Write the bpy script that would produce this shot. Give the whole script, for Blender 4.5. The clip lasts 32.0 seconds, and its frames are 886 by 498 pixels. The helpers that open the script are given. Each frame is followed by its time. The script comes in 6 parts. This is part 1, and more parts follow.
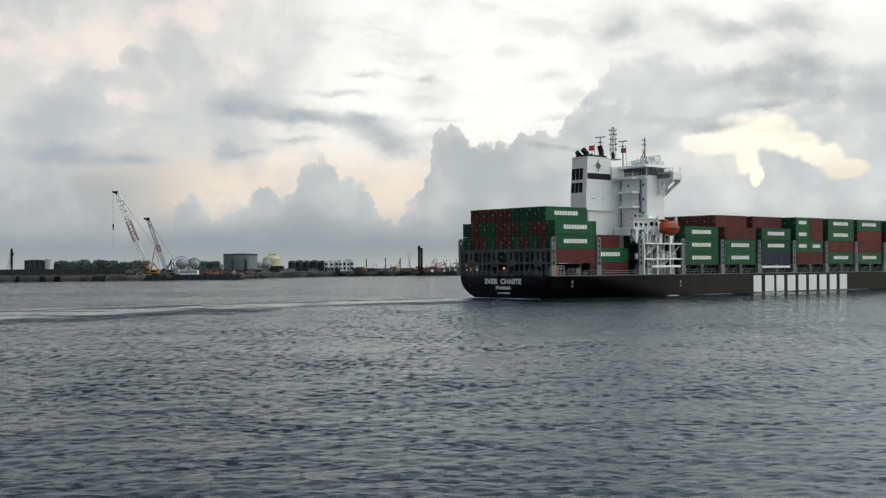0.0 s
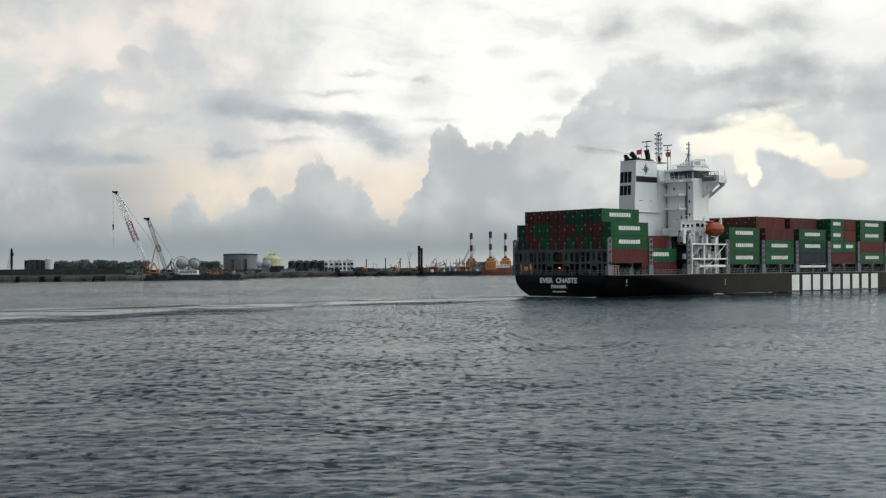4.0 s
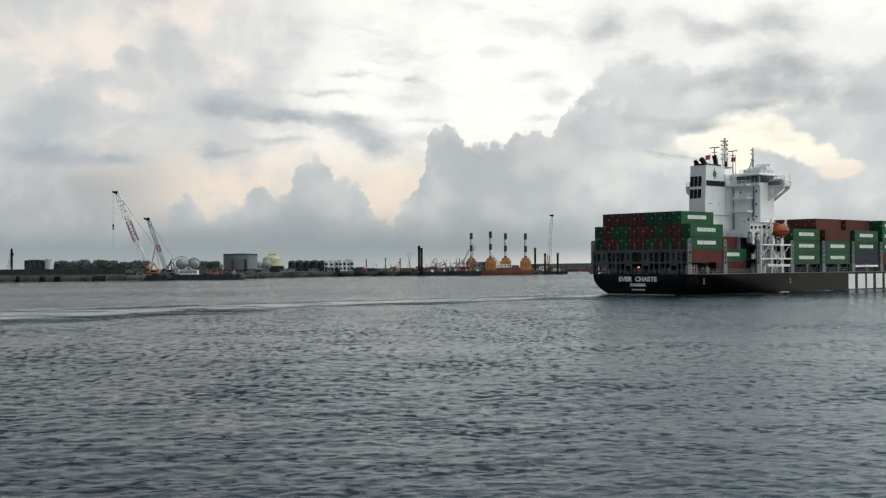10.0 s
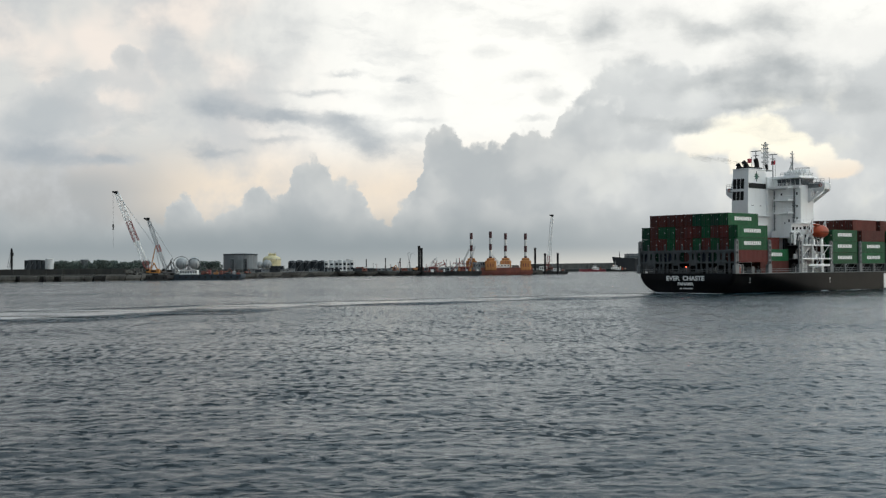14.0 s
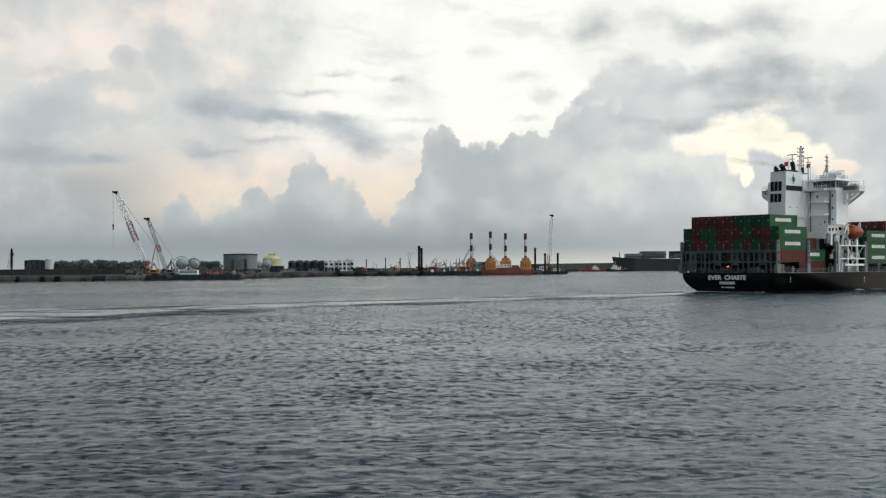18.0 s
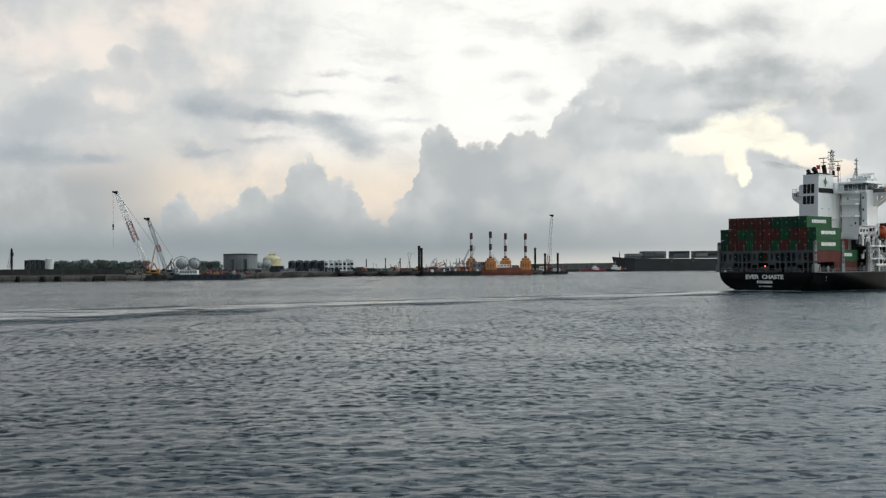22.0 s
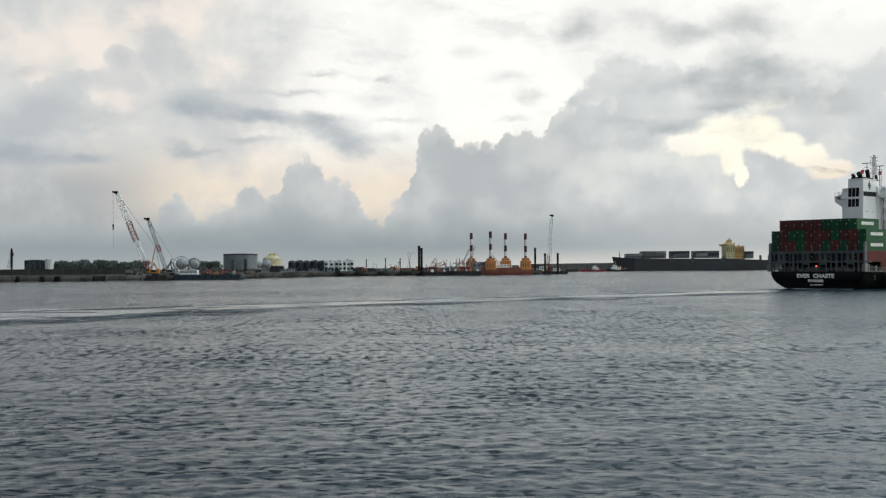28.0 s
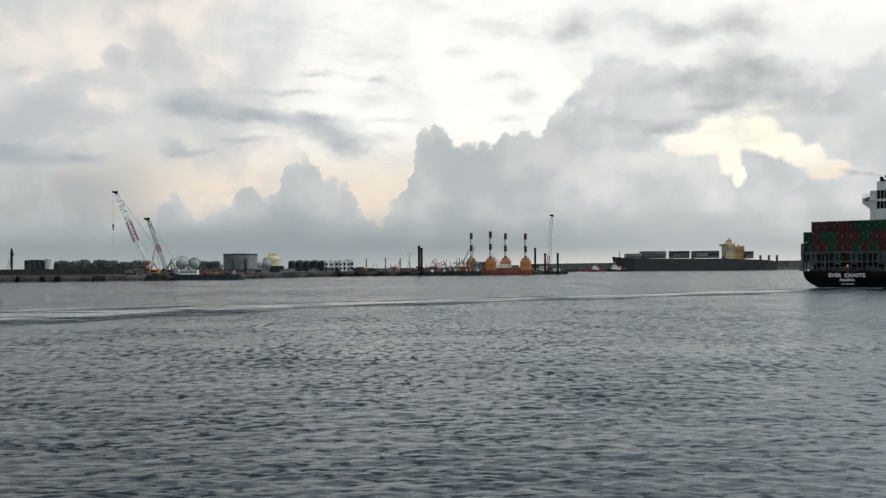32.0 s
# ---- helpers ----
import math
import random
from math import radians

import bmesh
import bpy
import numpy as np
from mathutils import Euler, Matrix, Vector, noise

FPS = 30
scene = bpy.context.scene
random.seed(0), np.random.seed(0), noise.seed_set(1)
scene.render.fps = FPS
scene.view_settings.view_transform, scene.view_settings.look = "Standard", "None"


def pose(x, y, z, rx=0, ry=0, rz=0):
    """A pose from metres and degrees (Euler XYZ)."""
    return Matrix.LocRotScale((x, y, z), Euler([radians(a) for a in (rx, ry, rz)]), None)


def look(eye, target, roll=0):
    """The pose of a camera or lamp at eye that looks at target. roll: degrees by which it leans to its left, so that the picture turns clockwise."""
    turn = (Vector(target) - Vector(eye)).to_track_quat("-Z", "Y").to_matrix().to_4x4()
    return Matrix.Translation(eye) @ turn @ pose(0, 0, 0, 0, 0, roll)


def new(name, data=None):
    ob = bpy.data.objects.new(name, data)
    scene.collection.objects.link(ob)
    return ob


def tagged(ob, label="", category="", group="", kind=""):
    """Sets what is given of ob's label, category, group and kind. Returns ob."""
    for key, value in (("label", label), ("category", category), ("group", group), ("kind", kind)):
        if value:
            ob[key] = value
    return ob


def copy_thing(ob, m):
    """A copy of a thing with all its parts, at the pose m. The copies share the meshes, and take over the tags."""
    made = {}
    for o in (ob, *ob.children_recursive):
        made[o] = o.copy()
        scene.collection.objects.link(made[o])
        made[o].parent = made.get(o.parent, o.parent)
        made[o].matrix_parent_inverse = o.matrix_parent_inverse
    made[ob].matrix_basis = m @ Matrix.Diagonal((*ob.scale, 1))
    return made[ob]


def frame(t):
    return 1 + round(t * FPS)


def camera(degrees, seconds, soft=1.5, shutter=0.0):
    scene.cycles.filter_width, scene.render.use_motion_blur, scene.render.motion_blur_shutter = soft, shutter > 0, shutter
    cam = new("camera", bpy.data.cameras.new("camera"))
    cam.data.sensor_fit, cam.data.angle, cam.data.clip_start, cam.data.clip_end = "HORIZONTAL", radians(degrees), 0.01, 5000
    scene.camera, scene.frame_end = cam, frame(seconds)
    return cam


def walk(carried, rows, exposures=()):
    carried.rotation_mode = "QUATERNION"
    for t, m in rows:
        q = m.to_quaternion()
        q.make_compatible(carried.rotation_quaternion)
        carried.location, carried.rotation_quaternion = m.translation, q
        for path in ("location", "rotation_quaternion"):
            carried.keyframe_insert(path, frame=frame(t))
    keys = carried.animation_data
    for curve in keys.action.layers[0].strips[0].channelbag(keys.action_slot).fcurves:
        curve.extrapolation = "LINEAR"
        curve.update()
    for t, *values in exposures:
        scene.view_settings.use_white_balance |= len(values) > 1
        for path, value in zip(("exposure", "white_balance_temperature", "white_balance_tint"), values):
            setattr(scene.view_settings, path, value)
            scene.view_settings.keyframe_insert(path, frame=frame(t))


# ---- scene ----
cam = camera(41.35, 32.0, soft=1.3)
EYE = 6.86
PATH = [(0.0, look((0, 0, EYE), (0, 1000, EYE + 14.5), -0.363)), (32.0, look((0, 0, EYE), (0, 1000, EYE + 14.5), -0.363))]
walk(cam, PATH)

# the ship's course: seconds, east, north, heading in degrees to the right of north
COURSE = [(0, 12.44, 244.84, 49.6), (2, 18.65, 249.84, 49.35), (6, 31.44, 259.70, 48.8), (10, 44.62, 269.51, 48.4),
          (14, 57.58, 279.49, 48.3), (18, 70.01, 289.71, 48.2), (22, 82.12, 300.28, 47.5), (25, 91.26, 308.45, 46.9),
          (28, 100.42, 316.81, 46.7), (32, 112.74, 327.97, 46.7)]


# ---- world and light ----
world = bpy.data.worlds.new("evening_sky")
scene.world = world
world.use_nodes = True
wn = world.node_tree
sky = wn.nodes.new("ShaderNodeTexSky")
sky.sky_type = "NISHITA"
sky.sun_disc = False
sky.sun_elevation = radians(8)
sky.sun_rotation = radians(16)
wn.links.new(sky.outputs[0], wn.nodes["Background"].inputs[0])
wn.nodes["Background"].inputs[1].default_value = 0.1

sun = new("sun", bpy.data.lights.new("sun", "SUN"))
sun.data.energy = 0.5
sun.data.angle = radians(14)
sun.data.color = (1.0, 0.93, 0.84)
sun.matrix_world = look((0, 0, 300), (-27.0, -95.0, 284.0))
scene.view_settings.exposure = 0.0


# ---- materials ----
class Nodes:
    """Short hand for building node trees."""

    def __init__(self, tree):
        self.t = tree

    def add(self, kind):
        return self.t.nodes.new(kind)

    def put(self, socket, v):
        if isinstance(v, (int, float, tuple)):
            socket.default_value = v
        else:
            self.t.links.new(v, socket)

    def math(self, op, a, b=None, c=None, clamp=False):
        n = self.add("ShaderNodeMath")
        n.operation, n.use_clamp = op, clamp
        for i, v in enumerate((a, b, c)):
            if v is not None:
                self.put(n.inputs[i], v)
        return n.outputs[0]

    def vmath(self, op, a, b=None, c=None, out="Vector"):
        n = self.add("ShaderNodeVectorMath")
        n.operation = op
        for i, v in enumerate((a, b, c)):
            if v is not None:
                self.put(n.inputs[i], v)
        return n.outputs[out]

    def noise(self, vec, scale, detail=4.0, rough=0.55, out="Fac", dims="3D", distort=0.0):
        n = self.add("ShaderNodeTexNoise")
        n.noise_dimensions = dims
        if vec is not None:
            self.put(n.inputs["Vector"], vec)
        n.inputs["Scale"].default_value = scale
        n.inputs["Detail"].default_value = detail
        n.inputs["Roughness"].default_value = rough
        n.inputs["Distortion"].default_value = distort
        return n.outputs[out]

    def lumps(self, vec, scale):
        """Rounded heads: 0 in the middle of each, rising towards the folds between them."""
        n = self.add("ShaderNodeTexVoronoi")
        n.voronoi_dimensions, n.feature = "2D", "SMOOTH_F1"
        self.put(n.inputs["Vector"], vec)
        n.inputs["Scale"].default_value = scale
        n.inputs["Smoothness"].default_value = 0.3
        return n.outputs["Distance"]

    def span(self, v, a, b, lo=0.0, hi=1.0, smooth=True):
        n = self.add("ShaderNodeMapRange")
        n.interpolation_type = "SMOOTHSTEP" if smooth else "LINEAR"
        self.put(n.inputs["Value"], v)
        for k, x in (("From Min", a), ("From Max", b), ("To Min", lo), ("To Max", hi)):
            self.put(n.inputs[k], x)
        return n.outputs[0]

    def mix(self, fac, a, b):
        n = self.add("ShaderNodeMix")
        n.data_type = "RGBA"
        self.put(n.inputs[0], fac)
        self.put(n.inputs[6], a if not isinstance(a, tuple) else (*a[:3], 1.0))
        self.put(n.inputs[7], b if not isinstance(b, tuple) else (*b[:3], 1.0))
        return n.outputs[2]


def material(name):
    m = bpy.data.materials.new(name)
    m.use_nodes = True
    return m, Nodes(m.node_tree), m.node_tree.nodes["Principled BSDF"]


def surface(name, colour, rough=0.6, metal=0.0, grain=0.25, scale=1.5, bump=0.0, wear=None, streaks=0.0, vary=0.0, gloss=0.5):
    """A painted or raw surface with two scales of variation, grime streaks and a light relief."""
    m, n, b = material(name)
    pos = n.add("ShaderNodeTexCoord").outputs["Object"]
    big = n.noise(pos, 0.22 * scale, 3)
    fine = n.noise(pos, 3.0 * scale, 5, 0.65)
    v = n.math("ADD", n.math("MULTIPLY", big, 0.6), n.math("MULTIPLY", fine, 0.4))
    lo = tuple(c * (1 - grain) for c in colour)
    hi = tuple(min(1.0, c * (1 + grain)) for c in colour)
    col = n.mix(n.span(v, 0.3, 0.7), lo, hi)
    if vary:
        pick = n.add("ShaderNodeObjectInfo").outputs["Random"]
        col = n.mix(n.span(pick, 0.0, 1.0, 0.0, vary, smooth=False), col, (0.02, 0.02, 0.02))
    if streaks:
        run = n.noise(n.vmath("MULTIPLY", pos, (1.6, 1.6, 0.12)), scale, 4, 0.6)
        col = n.mix(n.math("MULTIPLY", n.span(run, 0.5, 0.72), streaks), col, wear or (0.06, 0.045, 0.035))
    elif wear:
        col = n.mix(n.math("MULTIPLY", n.span(fine, 0.58, 0.72), 0.6), col, wear)
    n.put(b.inputs["Base Color"], col)
    n.put(b.inputs["Roughness"], n.span(fine, 0.3, 0.7, max(0.05, rough - 0.1), min(1.0, rough + 0.1)))
    b.inputs["Metallic"].default_value = metal
    b.inputs["Specular IOR Level"].default_value = gloss
    if bump:
        bp = n.add("ShaderNodeBump")
        bp.inputs["Strength"].default_value = 0.5
        bp.inputs["Distance"].default_value = bump
        n.put(bp.inputs["Height"], fine)
        n.put(b.inputs["Normal"], bp.outputs[0])
    return m


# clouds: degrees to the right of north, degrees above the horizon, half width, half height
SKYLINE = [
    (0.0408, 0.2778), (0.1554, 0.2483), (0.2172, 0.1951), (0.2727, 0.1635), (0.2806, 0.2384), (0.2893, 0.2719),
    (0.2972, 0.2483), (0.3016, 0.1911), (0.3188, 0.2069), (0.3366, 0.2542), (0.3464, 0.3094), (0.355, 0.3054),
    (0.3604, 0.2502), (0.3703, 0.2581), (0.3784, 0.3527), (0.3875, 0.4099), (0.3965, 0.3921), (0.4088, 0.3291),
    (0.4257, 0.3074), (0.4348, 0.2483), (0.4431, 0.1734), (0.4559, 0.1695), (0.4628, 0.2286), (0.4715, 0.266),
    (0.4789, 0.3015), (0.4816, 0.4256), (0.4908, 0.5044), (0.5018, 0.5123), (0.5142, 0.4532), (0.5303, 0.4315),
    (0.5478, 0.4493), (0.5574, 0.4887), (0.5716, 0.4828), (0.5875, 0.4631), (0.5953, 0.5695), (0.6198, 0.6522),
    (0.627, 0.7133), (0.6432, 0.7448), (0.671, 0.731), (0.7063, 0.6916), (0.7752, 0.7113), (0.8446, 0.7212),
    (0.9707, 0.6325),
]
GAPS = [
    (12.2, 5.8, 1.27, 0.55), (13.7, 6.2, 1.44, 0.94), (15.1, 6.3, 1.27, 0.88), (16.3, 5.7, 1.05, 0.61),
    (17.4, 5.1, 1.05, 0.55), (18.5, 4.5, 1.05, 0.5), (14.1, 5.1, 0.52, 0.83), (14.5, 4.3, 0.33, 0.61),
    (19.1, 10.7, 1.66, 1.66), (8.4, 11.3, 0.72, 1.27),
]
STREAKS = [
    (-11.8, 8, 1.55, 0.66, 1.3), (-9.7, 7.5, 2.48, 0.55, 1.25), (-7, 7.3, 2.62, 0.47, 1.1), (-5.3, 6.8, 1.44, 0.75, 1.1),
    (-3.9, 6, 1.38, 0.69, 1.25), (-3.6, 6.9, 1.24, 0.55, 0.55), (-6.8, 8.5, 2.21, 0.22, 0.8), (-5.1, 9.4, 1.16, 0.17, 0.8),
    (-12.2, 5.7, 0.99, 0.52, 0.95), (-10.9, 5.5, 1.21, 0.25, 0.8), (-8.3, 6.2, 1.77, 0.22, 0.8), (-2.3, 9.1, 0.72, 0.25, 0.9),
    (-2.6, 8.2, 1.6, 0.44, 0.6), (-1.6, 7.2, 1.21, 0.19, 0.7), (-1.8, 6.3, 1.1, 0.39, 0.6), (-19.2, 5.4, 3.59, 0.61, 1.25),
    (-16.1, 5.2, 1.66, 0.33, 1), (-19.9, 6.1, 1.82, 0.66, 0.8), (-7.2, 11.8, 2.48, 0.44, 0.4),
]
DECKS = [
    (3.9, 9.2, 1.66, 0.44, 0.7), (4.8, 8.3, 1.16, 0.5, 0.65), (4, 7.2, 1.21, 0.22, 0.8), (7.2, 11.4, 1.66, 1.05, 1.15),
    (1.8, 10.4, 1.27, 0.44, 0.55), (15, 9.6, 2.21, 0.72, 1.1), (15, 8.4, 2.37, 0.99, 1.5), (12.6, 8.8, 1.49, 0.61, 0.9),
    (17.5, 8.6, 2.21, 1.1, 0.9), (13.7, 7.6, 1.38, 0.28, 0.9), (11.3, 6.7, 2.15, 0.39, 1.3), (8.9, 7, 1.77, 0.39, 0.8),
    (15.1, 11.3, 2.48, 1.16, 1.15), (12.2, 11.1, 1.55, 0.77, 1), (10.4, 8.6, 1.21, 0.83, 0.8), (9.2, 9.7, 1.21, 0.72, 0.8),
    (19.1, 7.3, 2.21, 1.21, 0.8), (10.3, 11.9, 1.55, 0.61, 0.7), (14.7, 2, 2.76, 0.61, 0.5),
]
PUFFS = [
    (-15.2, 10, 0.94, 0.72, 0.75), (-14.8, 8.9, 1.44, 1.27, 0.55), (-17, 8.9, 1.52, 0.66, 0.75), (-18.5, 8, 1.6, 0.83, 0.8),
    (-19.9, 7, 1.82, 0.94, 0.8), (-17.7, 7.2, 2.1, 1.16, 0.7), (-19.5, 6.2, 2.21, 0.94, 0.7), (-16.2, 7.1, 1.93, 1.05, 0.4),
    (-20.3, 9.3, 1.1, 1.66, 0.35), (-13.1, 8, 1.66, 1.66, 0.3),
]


def blobs(n, where, rows):
    """How far inside the nearest of the soft ovals a direction lies: 1 in the middle, 0 at the rim."""
    near = None
    for a, e, ra, re in rows:
        d = n.vmath("LENGTH", n.vmath("MULTIPLY_ADD", where, (1 / ra, 1 / re, 0.0), (-a / ra, -e / re, 0.0)), out="Value")
        near = d if near is None else n.math("SMOOTH_MIN", near, d, 0.25)
    return n.math("SUBTRACT", 1.0, near)


def density(n, where, rows):
    """Soft ovals that add up where they overlap; the fifth number is how thick each one is."""
    total = None
    for a, e, ra, re, thick in rows:
        d = n.vmath("LENGTH", n.vmath("MULTIPLY_ADD", where, (1 / ra, 1 / re, 0.0), (-a / ra, -e / re, 0.0)), out="Value")
        g = n.math("MULTIPLY", n.span(d, 1.45, 0.0), thick)
        total = g if total is None else n.math("ADD", total, g)
    return total


def curve(n, v, points):
    c = n.add("ShaderNodeFloatCurve")
    line = c.mapping.curves[0]
    line.points[0].location = points[0]
    line.points[1].location = points[-1]
    for p in points[1:-1]:
        line.points.new(*p)
    for p in line.points:
        p.handle_type = "VECTOR"
    c.mapping.update()
    n.put(c.inputs["Value"], v)
    return c.outputs[0]


def sky_directions(n):
    pos = n.vmath("NORMALIZE", n.add("ShaderNodeTexCoord").outputs["Object"])
    sep = n.add("ShaderNodeSeparateXYZ")
    n.put(sep.inputs[0], pos)
    az = n.math("MULTIPLY", n.math("ARCTAN2", sep.outputs[0], sep.outputs[1]), 57.2958)
    el = n.math("MULTIPLY", n.math("ARCSINE", sep.outputs[2]), 57.2958)
    com = n.add("ShaderNodeCombineXYZ")
    n.put(com.inputs[0], az)
    n.put(com.inputs[1], el)
    return pos, az, el, com.outputs[0]


def glow_only(m, n, colour, cover=None):
    out = m.node_tree.nodes["Material Output"]
    e = n.add("ShaderNodeEmission")
    n.put(e.inputs[0], n.vmath("MULTIPLY", colour, (0.975, 1.0, 0.985)))
    if cover is None:
        n.put(out.inputs[0], e.outputs[0])
        return
    mixer = n.add("ShaderNodeMixShader")
    n.put(mixer.inputs[0], cover)
    n.put(mixer.inputs[1], n.add("ShaderNodeBsdfTransparent").outputs[0])
    n.put(mixer.inputs[2], e.outputs[0])
    n.put(out.inputs[0], mixer.outputs[0])


def far_sky_material():
    m, n, b = material("evening_sky_backdrop")
    pos, az, el, where = sky_directions(n)
    wob = n.vmath("SUBTRACT", n.noise(where, 0.9, 6, 0.61, out="Color", dims="2D"), (0.5, 0.5, 0.5))
    soft = n.vmath("SUBTRACT", n.noise(where, 0.25, 4, 0.6, out="Color", dims="2D"), (0.5, 0.5, 0.5))
    bent = n.vmath("MULTIPLY_ADD", wob, (0.9, 0.9, 0.0), where)
    # clear light between the clouds
    right = n.span(az, -13, -3)
    blush = n.noise(where, 0.22, 3, 0.5, dims="2D")
    high = n.mix(right, n.mix(n.span(blush, 0.4, 0.65), (0.72, 0.71, 0.70), (0.93, 0.83, 0.77)), (1.05, 1.02, 0.985))
    low = n.mix(n.span(az, -17, -10), (0.46, 0.465, 0.475), (0.93, 0.79, 0.66))
    base = n.mix(n.span(el, 3.6, 7.0), low, high)
    wash = n.noise(where, 0.16, 5, 0.6, dims="2D")
    base = n.mix(n.math("MULTIPLY", n.span(wash, 0.42, 0.68), n.span(right, 0.0, 1.0, 0.85, 0.25)), base, (0.60, 0.605, 0.625))
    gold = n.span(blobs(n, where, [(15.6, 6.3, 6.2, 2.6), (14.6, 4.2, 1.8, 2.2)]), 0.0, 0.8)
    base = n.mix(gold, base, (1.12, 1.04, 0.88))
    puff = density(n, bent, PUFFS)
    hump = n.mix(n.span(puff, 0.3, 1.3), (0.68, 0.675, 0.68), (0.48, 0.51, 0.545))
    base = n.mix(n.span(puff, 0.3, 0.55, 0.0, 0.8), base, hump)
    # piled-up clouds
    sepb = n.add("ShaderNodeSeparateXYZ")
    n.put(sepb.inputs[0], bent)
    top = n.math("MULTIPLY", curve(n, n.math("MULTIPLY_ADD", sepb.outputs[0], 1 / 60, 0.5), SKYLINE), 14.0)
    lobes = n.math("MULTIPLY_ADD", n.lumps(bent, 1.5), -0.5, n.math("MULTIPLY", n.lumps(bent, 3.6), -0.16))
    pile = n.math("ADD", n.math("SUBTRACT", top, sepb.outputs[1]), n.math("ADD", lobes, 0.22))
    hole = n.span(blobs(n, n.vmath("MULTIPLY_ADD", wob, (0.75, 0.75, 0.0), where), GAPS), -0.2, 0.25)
    edge = n.math("ADD", n.span(az, -17.0, -14.0, 1.5, 0.3), n.math("MULTIPLY", n.span(az, 4, 9), n.span(el, 6, 9, 0.0, 0.5)))
    rents = n.math("MULTIPLY", n.span(n.noise(bent, 0.42, 3, 0.5, dims="2D"), 0.53, 0.72), n.math("MULTIPLY", n.span(az, 4, 8), n.span(el, 6.0, 8.0, 0.0, 0.75)))
    cover = n.math("MULTIPLY", n.span(pile, 0.0, edge), n.math("SUBTRACT", 1.0, n.math("MAXIMUM", hole, rents)))
    shade = n.noise(n.vmath("MULTIPLY_ADD", soft, (2.0, 2.0, 0.0), where), 0.32, 3, 0.5, dims="2D")
    body = n.mix(n.span(shade, 0.32, 0.68), n.mix(n.span(az, 2, 12), (0.49, 0.51, 0.53), (0.62, 0.63, 0.645)), n.mix(n.span(az, 2, 12), (0.61, 0.615, 0.62), (0.76, 0.76, 0.76)))
    body = n.mix(n.math("MULTIPLY", n.span(shade, 0.5, 0.75), n.span(az, 4, 12)), body, (0.80, 0.79, 0.76))
    rim = n.mix(n.math("MULTIPLY", n.span(pile, 0.0, 0.7, 1.0, 0.0), 0.4), body, (0.74, 0.72, 0.70))
    rim = n.mix(n.math("MULTIPLY", n.math("MULTIPLY", n.span(az, 4, 9), n.span(el, 5.5, 8.5)), 0.55), rim, (0.80, 0.80, 0.80))
    folds = n.math("MULTIPLY", n.span(n.lumps(bent, 0.7), 0.15, 0.75), n.span(pile, 0.2, 1.2, 0.0, 0.16))
    rim = n.mix(folds, rim, (0.42, 0.44, 0.47))
    col = n.mix(cover, base, rim)
    # haze bank over the horizon
    hazy = n.span(n.math("ADD", el, n.math("MULTIPLY", n.noise(where, 0.3, 3, 0.5, dims="2D"), 1.2)), 1.6, 4.0, 1.0, 0.0)
    grey = n.mix(n.span(az, 0, 14), (0.32, 0.355, 0.38), (0.475, 0.495, 0.51))
    grey = n.mix(n.span(el, 0.0, 1.1), n.mix(n.span(az, -7, 8), (0.385, 0.41, 0.425), (0.66, 0.64, 0.605)), grey)
    col = n.mix(hazy, col, grey)
    # darker sky to the side and behind
    back = n.span(n.vmath("DOT_PRODUCT", pos, (0.866, 0.5, 0.0), out="Value"), 0.1, -0.75)
    up = n.span(el, 12.2, 25)
    col = n.mix(n.math("MULTIPLY", up, 0.9), col, n.mix(wash, (0.375, 0.52, 0.64), (0.565, 0.72, 0.85)))
    col = n.mix(back, col, n.mix(wash, (0.29, 0.33, 0.38), (0.44, 0.48, 0.53)))
    # the west side, out of view to the right, holds the evening light
    glow = n.math("MULTIPLY", n.span(az, 9, 36), n.span(az, 120, 170, 1.0, 0.0))
    low_glow = n.math("MULTIPLY", n.span(az, 26, 55), n.span(az, 120, 170, 1.0, 0.0))
    bright = n.math("MAXIMUM", n.math("MULTIPLY_ADD", n.math("MULTIPLY", glow, n.span(el, 11.5, 18)), 1.1, 1.0), n.math("MULTIPLY_ADD", low_glow, 1.0, 1.0))
    # and the sky dims towards the north-west
    dim = n.math("MULTIPLY", n.span(az, 2, -24), n.span(el, 12, 18))
    bright = n.math("MULTIPLY", bright, n.math("MULTIPLY_ADD", dim, -0.3, 1.0))
    col = n.vmath("MULTIPLY", col, bright)
    col = n.vmath("MULTIPLY", col, n.mix(low_glow, (1.0, 1.0, 1.0), (1.07, 1.0, 0.93)))
    glow_only(m, n, col)
    return m


